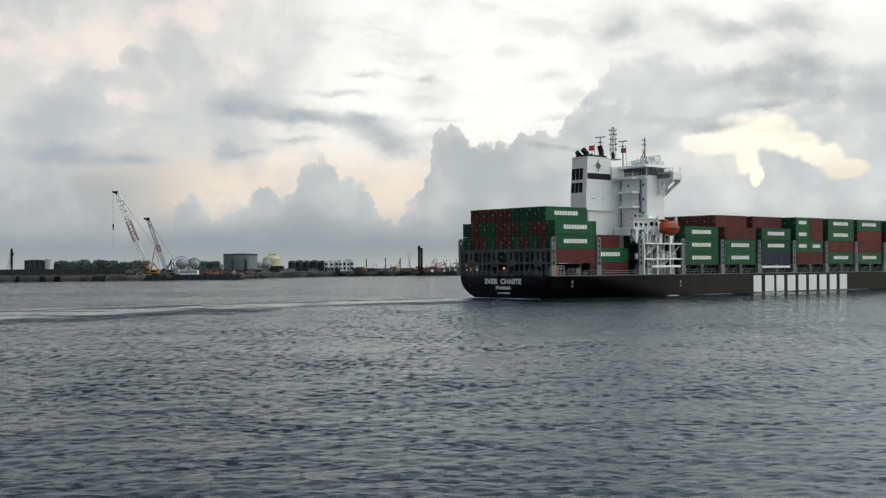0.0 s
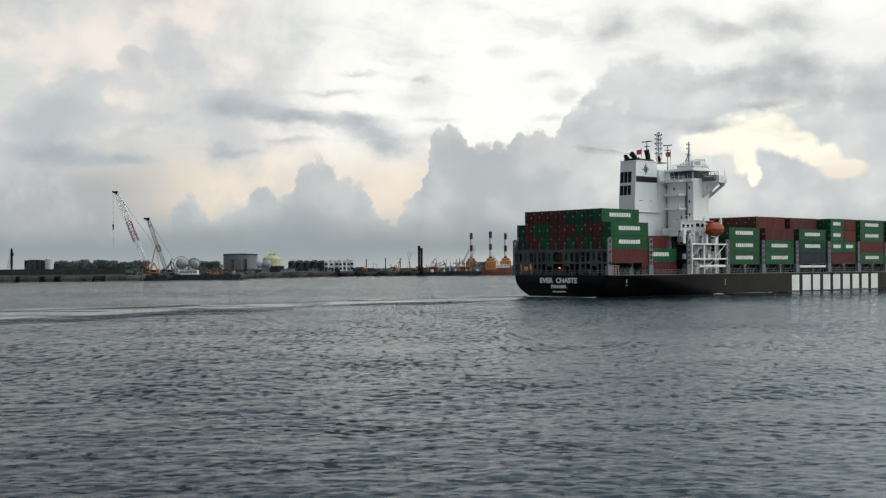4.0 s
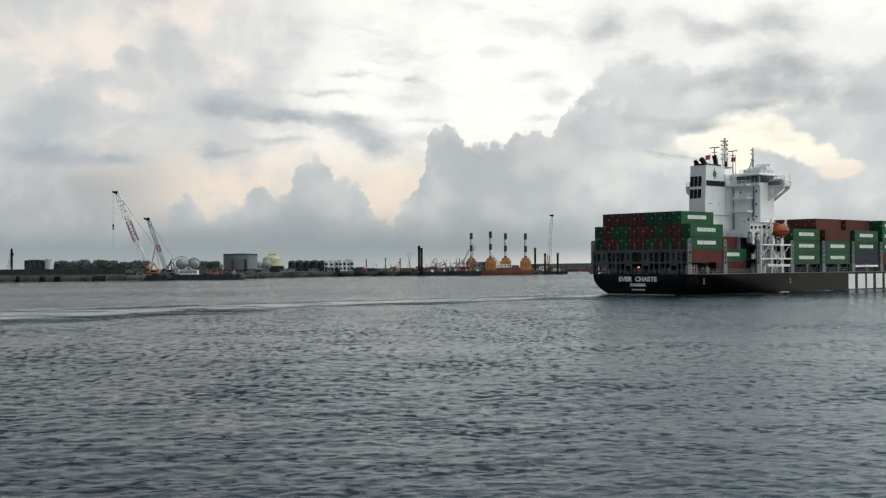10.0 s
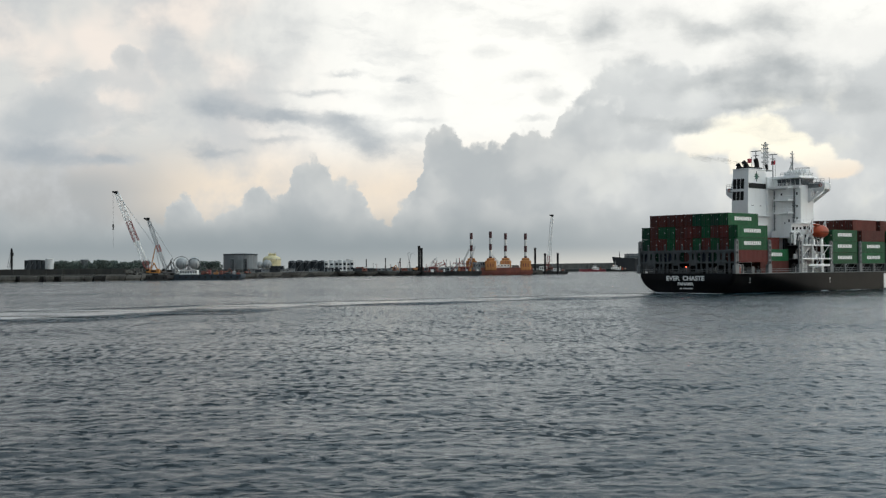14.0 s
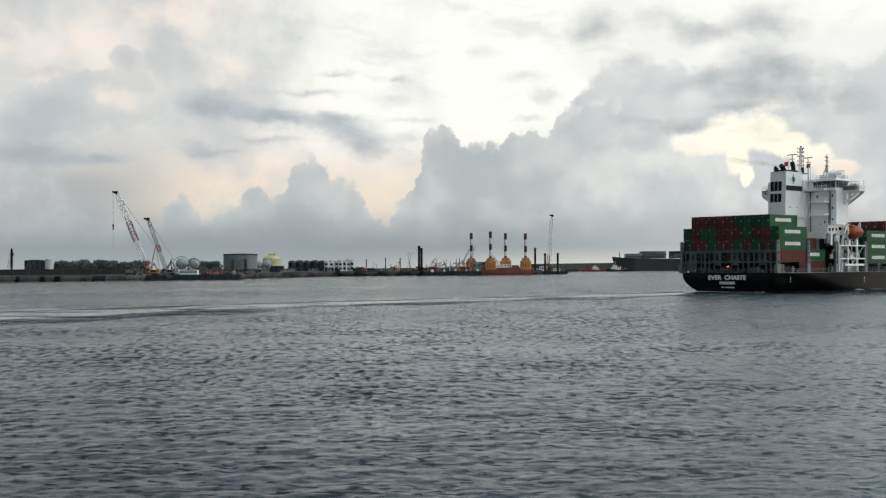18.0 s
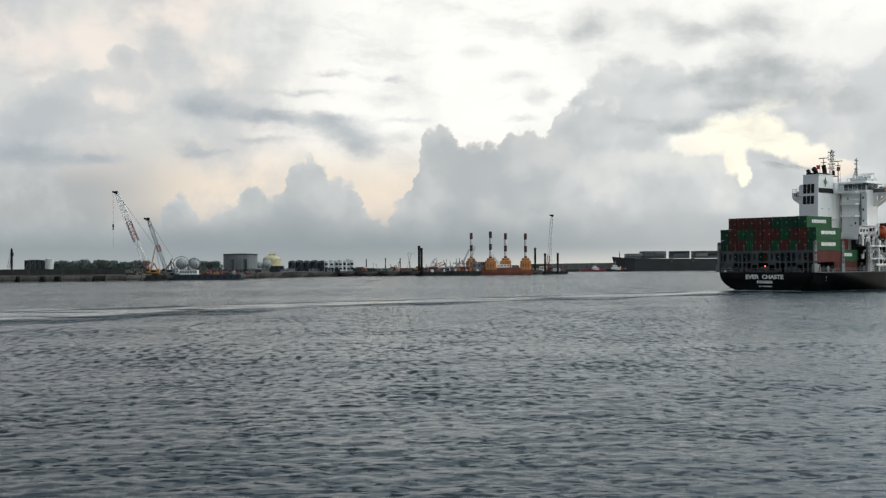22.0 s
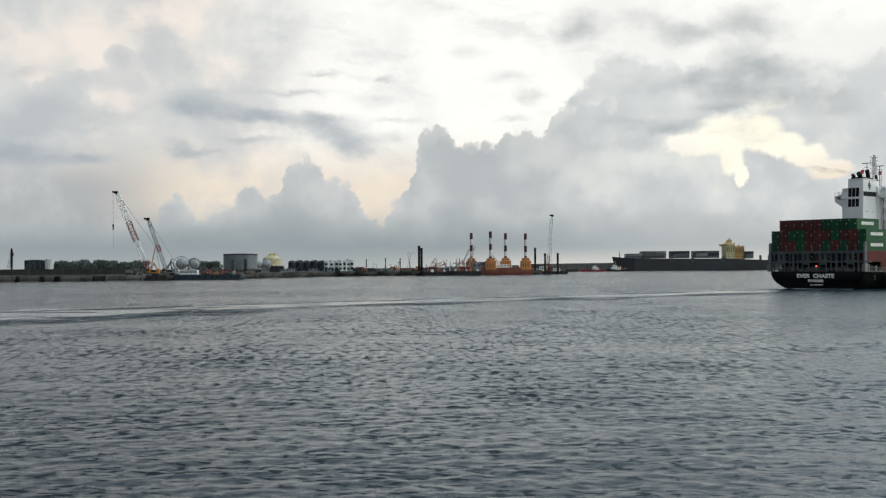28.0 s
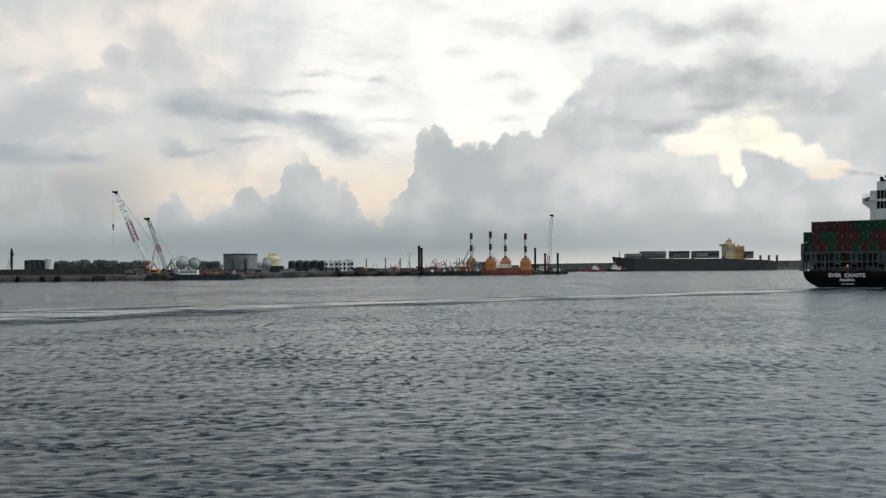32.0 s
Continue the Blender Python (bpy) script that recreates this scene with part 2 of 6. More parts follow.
def cloud_layer_material():
    m, n, b = material("drifting_grey_clouds")
    pos, az, el, where = sky_directions(n)
    wob = n.vmath("SUBTRACT", n.noise(n.vmath("MULTIPLY", where, (0.6, 1.0, 1.0)), 0.8, 6, 0.62, out="Color", dims="2D"), (0.5, 0.5, 0.5))
    bent = n.vmath("MULTIPLY_ADD", wob, (1.7, 0.9, 0.0), where)
    fray = n.noise(n.vmath("MULTIPLY", bent, (0.5, 1.0, 1.0)), 0.9, 6, 0.6, dims="2D")
    torn = n.math("MULTIPLY_ADD", fray, 0.7, -0.35)
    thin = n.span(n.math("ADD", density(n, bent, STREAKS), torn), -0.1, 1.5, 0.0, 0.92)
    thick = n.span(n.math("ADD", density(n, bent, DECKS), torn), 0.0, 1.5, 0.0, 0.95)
    thick = n.math("MULTIPLY", thick, n.span(n.noise(n.vmath("MULTIPLY", bent, (0.7, 1.0, 1.0)), 0.5, 3, 0.5, dims="2D"), 0.5, 0.75, 1.0, 0.35))
    wisp = n.noise(n.vmath("MULTIPLY", bent, (0.3, 1.0, 1.0)), 0.5, 6, 0.6, dims="2D")
    veil = n.math("MULTIPLY", n.span(wisp, 0.5, 0.78, 0.0, 0.35), n.math("MULTIPLY", n.span(el, 3.5, 6.0), n.span(el, 16, 30, 1.0, 0.3)))
    cover = n.math("MAXIMUM", n.math("MAXIMUM", thin, thick), veil, clamp=True)
    body = n.span(n.noise(n.vmath("MULTIPLY", where, (0.7, 1.0, 1.0)), 0.5, 5, 0.55, dims="2D"), 0.32, 0.68)
    col = n.mix(n.span(az, -2, 8), n.mix(body, (0.41, 0.445, 0.49), (0.53, 0.55, 0.58)), n.mix(body, (0.45, 0.47, 0.49), (0.60, 0.61, 0.62)))
    glow_only(m, n, col, cover)
    return m


def hull_material():
    """Black paint, dusted with salt along the midship side."""
    m, n, b = material("black_hull_paint")
    pos = n.add("ShaderNodeTexCoord").outputs["Object"]
    sep = n.add("ShaderNodeSeparateXYZ")
    n.put(sep.inputs[0], pos)
    big = n.noise(pos, 0.12, 4, 0.6)
    run = n.noise(n.vmath("MULTIPLY", pos, (1.0, 0.9, 0.1)), 0.6, 5, 0.65)
    dust = n.math("MULTIPLY", n.span(sep.outputs[1], 20, 52), n.span(big, 0.25, 0.6, 0.55, 1.0))
    col = n.mix(dust, (0.004, 0.004, 0.005), (0.027, 0.0255, 0.0225))
    col = n.mix(n.math("MULTIPLY", n.span(run, 0.55, 0.75), 0.3), col, (0.045, 0.038, 0.032))
    n.put(b.inputs["Base Color"], col)
    n.put(b.inputs["Roughness"], n.span(big, 0.3, 0.7, 0.42, 0.6))
    b.inputs["Specular IOR Level"].default_value = 0.08
    return m


MAT = {
    "green": surface("green_container_paint", (0.004, 0.095, 0.034), 0.5, grain=0.2, streaks=0.25, vary=0.3, gloss=0.16),
    "dark_green": surface("dark_green_container_paint", (0.006, 0.068, 0.036), 0.55, grain=0.2, streaks=0.3, vary=0.3, gloss=0.12),
    "brown": surface("oxide_brown_container_paint", (0.118, 0.027, 0.021), 0.6, grain=0.25, streaks=0.3, vary=0.35, gloss=0.15),
    "red": surface("oxide_red_container_paint", (0.145, 0.030, 0.025), 0.6, grain=0.2, streaks=0.25, vary=0.35, gloss=0.15),
    "navy": surface("navy_container_paint", (0.014, 0.027, 0.058), 0.6, grain=0.2, streaks=0.25, vary=0.5, gloss=0.22),
    "hull": hull_material(),
    "ship_white": surface("white_ship_paint", (0.85, 0.85, 0.84), 0.45, grain=0.04, scale=0.6, streaks=0.10, wear=(0.45, 0.36, 0.27)),
    "letter": surface("white_lettering_paint", (0.80, 0.80, 0.78), 0.5, grain=0.06),
    "ship_grey": surface("grey_steel_paint", (0.16, 0.17, 0.175), 0.55, grain=0.2, streaks=0.4, wear=(0.10, 0.06, 0.04)),
    # dark steel; on the void block, recess and openings it paints inside shade
    "dark": surface("dark_steel_and_inside_shade", (0.011, 0.0115, 0.012), 0.8, grain=0.3, gloss=0.12),
    "orange": surface("orange_plastic", (0.33, 0.055, 0.02), 0.5, grain=0.25, scale=2.0, gloss=0.25),
    "flag": surface("red_flag_cloth", (0.28, 0.022, 0.035), 0.85, grain=0.2),
    "soot": surface("sooty_black_steel", (0.015, 0.015, 0.015), 0.7, grain=0.3, gloss=0.25),
    # paler than the other glass: sky seen through it is in the colour
    "bridge_glass": surface("bridge_window_glass", (0.09, 0.10, 0.11), 0.08, grain=0.3),
    "glass": surface("dark_window_glass", (0.02, 0.025, 0.03), 0.12, grain=0.1),
    "teal": surface("dark_green_emblem_paint", (0.01, 0.09, 0.06), 0.5, grain=0.1),
    "concrete": surface("weathered_concrete", (0.098, 0.097, 0.09), 0.9, grain=0.5, scale=0.35, bump=0.05, streaks=0.7, wear=(0.03, 0.03, 0.028)),
    "wet": surface("wet_dark_concrete", (0.022, 0.022, 0.021), 0.7, grain=0.5, scale=0.3, bump=0.05, streaks=0.4, wear=(0.012, 0.012, 0.012)),
    # for the stained wave wall, and for shade painted into the wharf's gaps
    "algae_and_gap_shade": surface("black_algae_and_gap_concrete", (0.010, 0.0105, 0.010), 0.75, grain=0.6, scale=0.2, bump=0.05, streaks=0.4, wear=(0.04, 0.04, 0.036)),
    "stern_grey": surface("dark_grey_steel_paint", (0.088, 0.098, 0.10), 0.6, grain=0.3, streaks=0.5, wear=(0.05, 0.03, 0.02), gloss=0.25),
    "mast_pale": surface("pale_mast_paint", (0.42, 0.43, 0.43), 0.5, grain=0.15, streaks=0.2),
    "land": surface("dark_rubble_ground", (0.06, 0.058, 0.052), 0.95, grain=0.4, scale=0.1, bump=0.1),
    "tank_grey": surface("grey_tank_paint", (0.16, 0.175, 0.185), 0.6, grain=0.15, scale=0.3, streaks=0.4),
    "tank_white": surface("white_tank_paint", (0.62, 0.63, 0.63), 0.55, grain=0.08, scale=0.3, streaks=0.3, wear=(0.35, 0.33, 0.3)),
    "tank_dark": surface("dark_tank_paint", (0.024, 0.029, 0.034), 0.7, grain=0.25, scale=0.3, gloss=0.25),
    "tank_pale": surface("pale_grey_tank_paint", (0.36, 0.375, 0.38), 0.6, grain=0.1, scale=0.3, streaks=0.3),
    "tank_yellow": surface("cream_yellow_tank_paint", (0.60, 0.53, 0.31), 0.55, grain=0.1, scale=0.3, streaks=0.25),
    "jack_orange": surface("faded_orange_steel", (0.46, 0.19, 0.055), 0.6, grain=0.25, scale=0.4, streaks=0.5, wear=(0.16, 0.05, 0.03)),
    "rust_red": surface("rust_red_steel", (0.20, 0.062, 0.043), 0.7, grain=0.35, scale=0.4, streaks=0.5),
    "leg_red": surface("dark_red_leg_paint", (0.062, 0.014, 0.017), 0.55, grain=0.2),
    "leg_white": surface("white_leg_paint", (0.66, 0.66, 0.64), 0.55, grain=0.1),
    "crane_red": surface("red_lattice_paint", (0.22, 0.055, 0.05), 0.5, grain=0.15),
    "crane_yellow": surface("yellow_orange_machine_paint", (0.42, 0.17, 0.03), 0.5, grain=0.15),
    "crane_white": surface("white_lattice_paint", (0.82, 0.82, 0.80), 0.5, grain=0.1),
    "crane_grey": surface("grey_lattice_paint", (0.38, 0.39, 0.40), 0.5, grain=0.15),
    "barge_blue": surface("blue_barge_paint", (0.016, 0.030, 0.043), 0.6, grain=0.3, streaks=0.4),
    "ship_yellow": surface("orange_yellow_superstructure_paint", (0.52, 0.31, 0.10), 0.5, grain=0.15, streaks=0.3),
    "far_hull": surface("distant_dark_hull_paint", (0.036, 0.040, 0.044), 0.5, grain=0.25, scale=0.3, streaks=0.3),
    "grey_box": surface("grey_container_paint", (0.085, 0.10, 0.105), 0.65, grain=0.2, gloss=0.25),
    "crimson": surface("crimson_hull_paint", (0.26, 0.03, 0.045), 0.55, grain=0.2, streaks=0.3),
    "foam": surface("white_foam", (0.62, 0.66, 0.67), 0.8, grain=0.3, scale=3.0),
    "leaf": surface("dusky_leaves", (0.10, 0.128, 0.112), 0.9, grain=0.4, scale=2.0),
    "bark": surface("grey_bark", (0.08, 0.065, 0.05), 0.9, grain=0.3),
}


# ---- building meshes ----
class Build:
    """Collects boxes, rods and lofts into one mesh."""

    def __init__(self):
        self.v, self.f = [], []

    def add(self, verts, faces):
        k = len(self.v)
        self.v += [tuple(p) for p in verts]
        self.f += [tuple(i + k for i in f) for f in faces]
        return self

    def box(self, a, b, c=0.0):
        """A box between two corners, its edges chamfered by c."""
        x0, y0, z0 = (min(p, q) for p, q in zip(a, b))
        x1, y1, z1 = (max(p, q) for p, q in zip(a, b))
        if c <= 0:
            vs = [(x, y, z) for z in (z0, z1) for y in (y0, y1) for x in (x0, x1)]
            return self.add(vs, [(0, 2, 3, 1), (4, 5, 7, 6), (0, 1, 5, 4), (2, 6, 7, 3), (0, 4, 6, 2), (1, 3, 7, 5)])
        rings = []
        for z, k in ((z0, c), (z0 + c, 0), (z1 - c, 0), (z1, c)):
            rings.append([(x0 + c + k * 0, y0 + k, z), (x1 - c, y0 + k, z), (x1 - k, y0 + c, z), (x1 - k, y1 - c, z),
                          (x1 - c, y1 - k, z), (x0 + c, y1 - k, z), (x0 + k, y1 - c, z), (x0 + k, y0 + c, z)])
        return self.loft(rings, True, True)

    def loft(self, rings, cap0=False, cap1=False, closed=True):
        """Joins rings of equally many points; the first ring's outside is seen with its points running counter-clockwise."""
        n = len(rings[0])
        fs = []
        for r in range(len(rings) - 1):
            for i in range(n if closed else n - 1):
                j = (i + 1) % n
                fs.append((r * n + i, r * n + j, (r + 1) * n + j, (r + 1) * n + i))
        if cap0:
            fs.append(tuple(range(n))[::-1])
        if cap1:
            fs.append(tuple((len(rings) - 1) * n + i for i in range(n)))
        return self.add([p for r in rings for p in r], fs)

    def rod(self, p, q, r, r2=None, n=6):
        p, q = Vector(p), Vector(q)
        d = (q - p).normalized()
        s = d.cross(Vector((0, 0, 1)) if abs(d.z) < 0.9 else Vector((1, 0, 0))).normalized()
        u = s.cross(d)
        rings = [[e + (s * math.cos(k * math.tau / n) + u * math.sin(k * math.tau / n)) * rr for k in range(n)]
                 for e, rr in ((p, r), (q, r if r2 is None else r2))]
        rings = [list(reversed(g)) for g in rings]
        return self.loft(rings, True, True)

    def lathe(self, profile, n=24, at=(0, 0, 0)):
        """Turns (radius, height) pairs about the upright axis."""
        rings = [[(at[0] + r * math.cos(k * math.tau / n), at[1] + r * math.sin(k * math.tau / n), at[2] + z) for k in range(n)] for r, z in profile]
        return self.loft(rings, True, True)

    def lattice(self, p, q, w0, w1, bays, r, upto=1.0, start=0.0):
        """A square lattice boom from p to q: four chords, and braces on each side, between two shares of its length."""
        p, q = Vector(p), Vector(q)
        d = (q - p).normalized()
        s = d.cross(Vector((0, 1, 0)) if abs(d.y) < 0.8 else Vector((1, 0, 0))).normalized()
        u = s.cross(d)

        def ring(k):
            w = w0 + (w1 - w0) * k
            if k < 0.08:
                w *= 0.35 + 0.65 * k / 0.08
            if k > 0.9:
                w *= 1 - 0.6 * (k - 0.9) / 0.1
            c = p.lerp(q, k)
            return [c + s * w * a / 2 + u * w * b / 2 for a, b in ((1, 1), (-1, 1), (-1, -1), (1, -1))]
        ks = [start + (upto - start) * i / bays for i in range(bays + 1)]
        for a, b in zip(ks[:-1], ks[1:]):
            A, B_ = ring(a), ring(b)
            for i in range(4):
                j = (i + 1) % 4
                self.rod(A[i], B_[i], r, n=4)
                self.rod(A[i], B_[j], r * 0.6, n=3)
                self.rod(B_[i], B_[j], r * 0.6, n=3)
        return self

    def mesh(self, name, mat, smooth=False):
        me = bpy.data.meshes.new(name)
        me.from_pydata(self.v, [], self.f)
        me.materials.append(mat)
        if smooth:
            me.polygons.foreach_set("use_smooth", [True] * len(me.polygons))
        me.update()
        return me


def part(name, b, mat, parent=None, label="", smooth=False, at=None):
    """One mesh object under a thing or a part; b is a Build or a ready mesh."""
    me = b.mesh(name, MAT[mat] if isinstance(mat, str) else mat, smooth) if isinstance(b, Build) else b
    ob = new(name, me)
    if parent is not None:
        ob.parent = parent
    if at is not None:
        ob.matrix_basis = at
    if label:
        ob["label"] = label
    return ob


def empty(name, m=None):
    ob = new(name)
    if m is not None:
        ob.matrix_basis = m
    return ob


def lettering(name, text, width, height, m, parent, mat="letter"):
    """Words in the built-in font, as a thin mesh of the given width and height, centred."""
    cu = bpy.data.curves.new(name, "FONT")
    cu.body, cu.align_x, cu.extrude, cu.offset = text, "CENTER", 0.01, 0.045
    tmp = bpy.data.objects.new(name, cu)
    scene.collection.objects.link(tmp)
    me = bpy.data.meshes.new_from_object(tmp.evaluated_get(bpy.context.evaluated_depsgraph_get()))
    bpy.data.objects.remove(tmp)
    co = np.empty(len(me.vertices) * 3)
    me.vertices.foreach_get("co", co)
    co = co.reshape(-1, 3)
    lo, hi = co.min(0), co.max(0)
    co[:, 0] = (co[:, 0] - (lo[0] + hi[0]) / 2) * width / (hi[0] - lo[0])
    co[:, 1] = (co[:, 1] - lo[1]) * height / (hi[1] - lo[1])
    me.vertices.foreach_set("co", co.ravel())
    me.materials.clear()
    me.materials.append(MAT[mat])
    return part(name, me, mat, parent, "white painted capital letters", at=m)


# ---- sky backdrop ----
def dome(name, radius, mat, label):
    b = Build()
    rows = [-1.5, 0, 1, 2, 4, 6, 9, 12, 16, 22, 30, 40, 52, 66, 80, 89.5]
    rings = []
    for e in rows:
        c, s = math.cos(radians(e)), math.sin(radians(e))
        rings.append([(radius * c * math.sin(radians(a)), radius * c * math.cos(radians(a)), radius * s) for a in range(0, 360, 4)])
    b.loft(rings, False, True)
    ob = part(name, b, mat, smooth=True)
    return tagged(ob, label, "sky", kind="structure")


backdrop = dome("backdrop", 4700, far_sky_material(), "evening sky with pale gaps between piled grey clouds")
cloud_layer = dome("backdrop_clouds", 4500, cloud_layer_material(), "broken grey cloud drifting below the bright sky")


# ---- water ----
def water_material(name, slopes, tint=(0.012, 0.026, 0.033), rough=0.08, foam=0.0, lean=0.1, ripple=1.0, strokes=0.62, torn=None, fade=None):
    """Water whose small waves tilt the surface: slopes gives (size per metre, tilt) for each scale of wave,
    strokes how steeply the short wave fronts stand up."""
    m, n, b = material(name)
    pos = n.add("ShaderNodeTexCoord").outputs["Object"]
    sep = n.add("ShaderNodeSeparateXYZ")
    n.put(sep.inputs[0], pos)
    gust = n.noise(n.vmath("MULTIPLY", pos, (0.35, 1.0, 1.0)), 0.022, 3, 0.55)
    calm = n.span(gust, 0.32, 0.68, 0.8, 1.2)
    tilt = None
    for size, amount in slopes:
        c = n.noise(pos, size, 2, 0.5, out="Color")
        t = n.vmath("MULTIPLY", n.vmath("SUBTRACT", c, (0.5, 0.5, 0.5)), (amount, amount, 0.0))
        tilt = t if tilt is None else n.vmath("ADD", tilt, t)
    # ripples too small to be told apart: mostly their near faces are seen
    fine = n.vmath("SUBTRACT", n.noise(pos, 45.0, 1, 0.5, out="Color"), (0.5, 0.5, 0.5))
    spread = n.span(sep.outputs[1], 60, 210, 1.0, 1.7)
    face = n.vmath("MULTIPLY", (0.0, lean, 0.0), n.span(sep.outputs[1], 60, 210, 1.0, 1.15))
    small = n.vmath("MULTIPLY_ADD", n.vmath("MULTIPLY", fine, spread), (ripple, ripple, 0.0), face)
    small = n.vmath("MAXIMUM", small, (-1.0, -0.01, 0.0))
    tilt = n.vmath("ADD", tilt, small)
    # short wave fronts; with distance only the longer ones stand above their neighbours
    run = n.math("POWER", n.math("MAXIMUM", sep.outputs[1], 12.0), -0.5)
    com = n.add("ShaderNodeCombineXYZ")
    n.put(com.inputs[0], n.math("MULTIPLY", sep.outputs[0], 1.45))
    n.put(com.inputs[1], n.math("MULTIPLY", run, -1250.0))
    place = com.outputs[0]
    sway = n.vmath("SUBTRACT", n.noise(place, 0.35, 2, 0.5, out="Color", dims="2D"), (0.5, 0.5, 0.5))
    place = n.vmath("MULTIPLY_ADD", sway, (0.7, 0.9, 0.0), place)
    crest = n.noise(place, 1.0, 3, 0.62, dims="2D")
    group = n.noise(n.vmath("MULTIPLY", place, (0.5, 1.0, 1.0)), 0.13, 4, 0.65, dims="2D")
    level = n.math("ADD", crest, n.math("MULTIPLY_ADD", group, 0.45, -0.225))
    far = n.span(sep.outputs[1], 60, 240, 1.0, 0.2)
    front = n.math("MULTIPLY", n.math("MULTIPLY", n.span(level, 0.56, 0.76), strokes), far)
    swell = n.math("MULTIPLY", n.span(level, 0.28, 0.56, -0.5, 0.5, smooth=False), 0.10 * min(1.0, strokes * 2))
    up = n.add("ShaderNodeCombineXYZ")
    n.put(up.inputs[1], n.math("ADD", front, swell))
    tilt = n.vmath("MULTIPLY", n.vmath("ADD", tilt, up.outputs[0]), (0.8, -1.0, 0.0))
    tilt = n.vmath("ADD", n.add("ShaderNodeNewGeometry").outputs["Normal"], n.vmath("MULTIPLY", tilt, calm))
    n.put(b.inputs["Normal"], n.vmath("NORMALIZE", tilt))
    col = n.mix(n.span(gust, 0.3, 0.7), tint, tuple(c * 1.5 for c in tint))
    if foam:
        spots = n.noise(n.vmath("MULTIPLY", pos, (1.0, 0.25, 1.0)), 0.5, 6, 0.7)
        col = n.mix(n.math("MULTIPLY", n.span(spots, 0.5, 0.72), foam), col, (0.35, 0.38, 0.38))
    n.put(b.inputs["Base Color"], col)
    b.inputs["Roughness"].default_value = rough
    b.inputs["IOR"].default_value = 1.333
    if torn:
        # the band breaks up into patches and streaks
        shred = n.noise(n.vmath("MULTIPLY", pos, (0.2, 0.7, 1.0)), torn[0], 7, 0.72)
        mixer = n.add("ShaderNodeMixShader")
        solid = n.span(shred, torn[1], torn[2])
        if fade:
            # thins out sideways and past both ends
            solid = n.math("MULTIPLY", n.math("MULTIPLY_ADD", solid, 0.5, 0.5), n.span(sep.outputs[0], fade[0], fade[1], 1.0, 0.0))
            solid = n.math("MULTIPLY", solid, n.math("MULTIPLY", n.span(sep.outputs[1], fade[2], fade[3]), n.span(sep.outputs[1], 140, 175, 1.0, 0.0)))
        n.put(mixer.inputs[0], solid)
        n.put(mixer.inputs[1], n.add("ShaderNodeBsdfTransparent").outputs[0])
        n.put(mixer.inputs[2], b.outputs[0])
        n.put(m.node_tree.nodes["Material Output"].inputs[0], mixer.outputs[0])
    return m


def build_water():
    """One sheet to the horizon; short waves stand in its mesh where they can be told apart."""
    rng = np.random.default_rng(5)
    inv = np.linspace(1 / 24.0, 1 / 420.0, 460)
    d = np.concatenate([[-4900.0, -60.0], 1 / inv, [600, 900, 1500, 2600, 4900]])
    cols = 640
    s = np.linspace(-1, 1, cols)
    half = np.where(d > 0, 0.42 * d + 24, 40.0)
    X = half[:, None] * s[None, :] - 12.0
    far = np.full((len(d), 1), 4900.0)
    X = np.concatenate([-far, X, far], 1)
    Y = np.repeat(d[:, None], cols + 2, 1)
    Z = np.zeros_like(X)
    gap = np.abs(np.gradient(d))
    for k in range(90):
        lam = 0.55 * 10 ** (rng.random() * 0.8)
        ang = rng.normal(-1.4, 0.75)
        kx, ky = math.cos(ang) * math.tau / lam, math.sin(ang) * math.tau / lam
        amp = 0.0015 * lam ** 0.8
        fade = np.clip((lam / np.maximum(gap, 1e-3) - 2.2) / 2.0, 0, 1)
        fade[:2] = 0
        ph = kx * X + ky * Y + rng.random() * math.tau + 0.5 * np.sin(0.13 * X + k) + 0.5 * np.sin(0.11 * Y + 2 * k)
        Z += (np.sin(ph) + 0.25 * np.sin(2 * ph + 0.9)) * amp * fade[:, None]
    Z[:, 0] = Z[:, -1] = 0
    nr, nc = X.shape
    idx = np.arange(nr * nc).reshape(nr, nc)
    quads = np.stack([idx[:-1, :-1], idx[:-1, 1:], idx[1:, 1:], idx[1:, :-1]], -1).reshape(-1, 4)
    me = bpy.data.meshes.new("water")
    me.vertices.add(nr * nc)
    me.vertices.foreach_set("co", np.stack([X, Y, Z], -1).ravel())
    me.loops.add(quads.size)
    me.loops.foreach_set("vertex_index", quads.ravel().astype(np.int32))
    me.polygons.add(len(quads))
    me.polygons.foreach_set("loop_start", np.arange(0, quads.size, 4, dtype=np.int32))
    me.polygons.foreach_set("use_smooth", np.ones(len(quads), bool))
    me.update(calc_edges=True)
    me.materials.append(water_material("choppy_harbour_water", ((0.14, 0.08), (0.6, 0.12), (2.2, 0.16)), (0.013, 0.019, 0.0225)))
    return tagged(new("water", me), "dark grey-green harbour water with short wind chop", "water", kind="structure")


water = build_water()


def course_point(s, side):
    """A point s metres along the ship's course from where its stern is first, side metres to starboard of it."""
    p = [Vector((x, y)) for _, x, y, _ in COURSE]
    d = (p[1] - p[0]).normalized()
    if s > 0:
        left = s
        q = p[0]
        for a, b in zip(p[:-1], p[1:]):
            step = (b - a).length
            d = (b - a).normalized()
            if left <= step or b == p[-1]:
                q = a + d * left
                break
            left -= step
    else:
        q = p[0] + d * s
    n = Vector((d.y, -d.x))
    return q + n * side


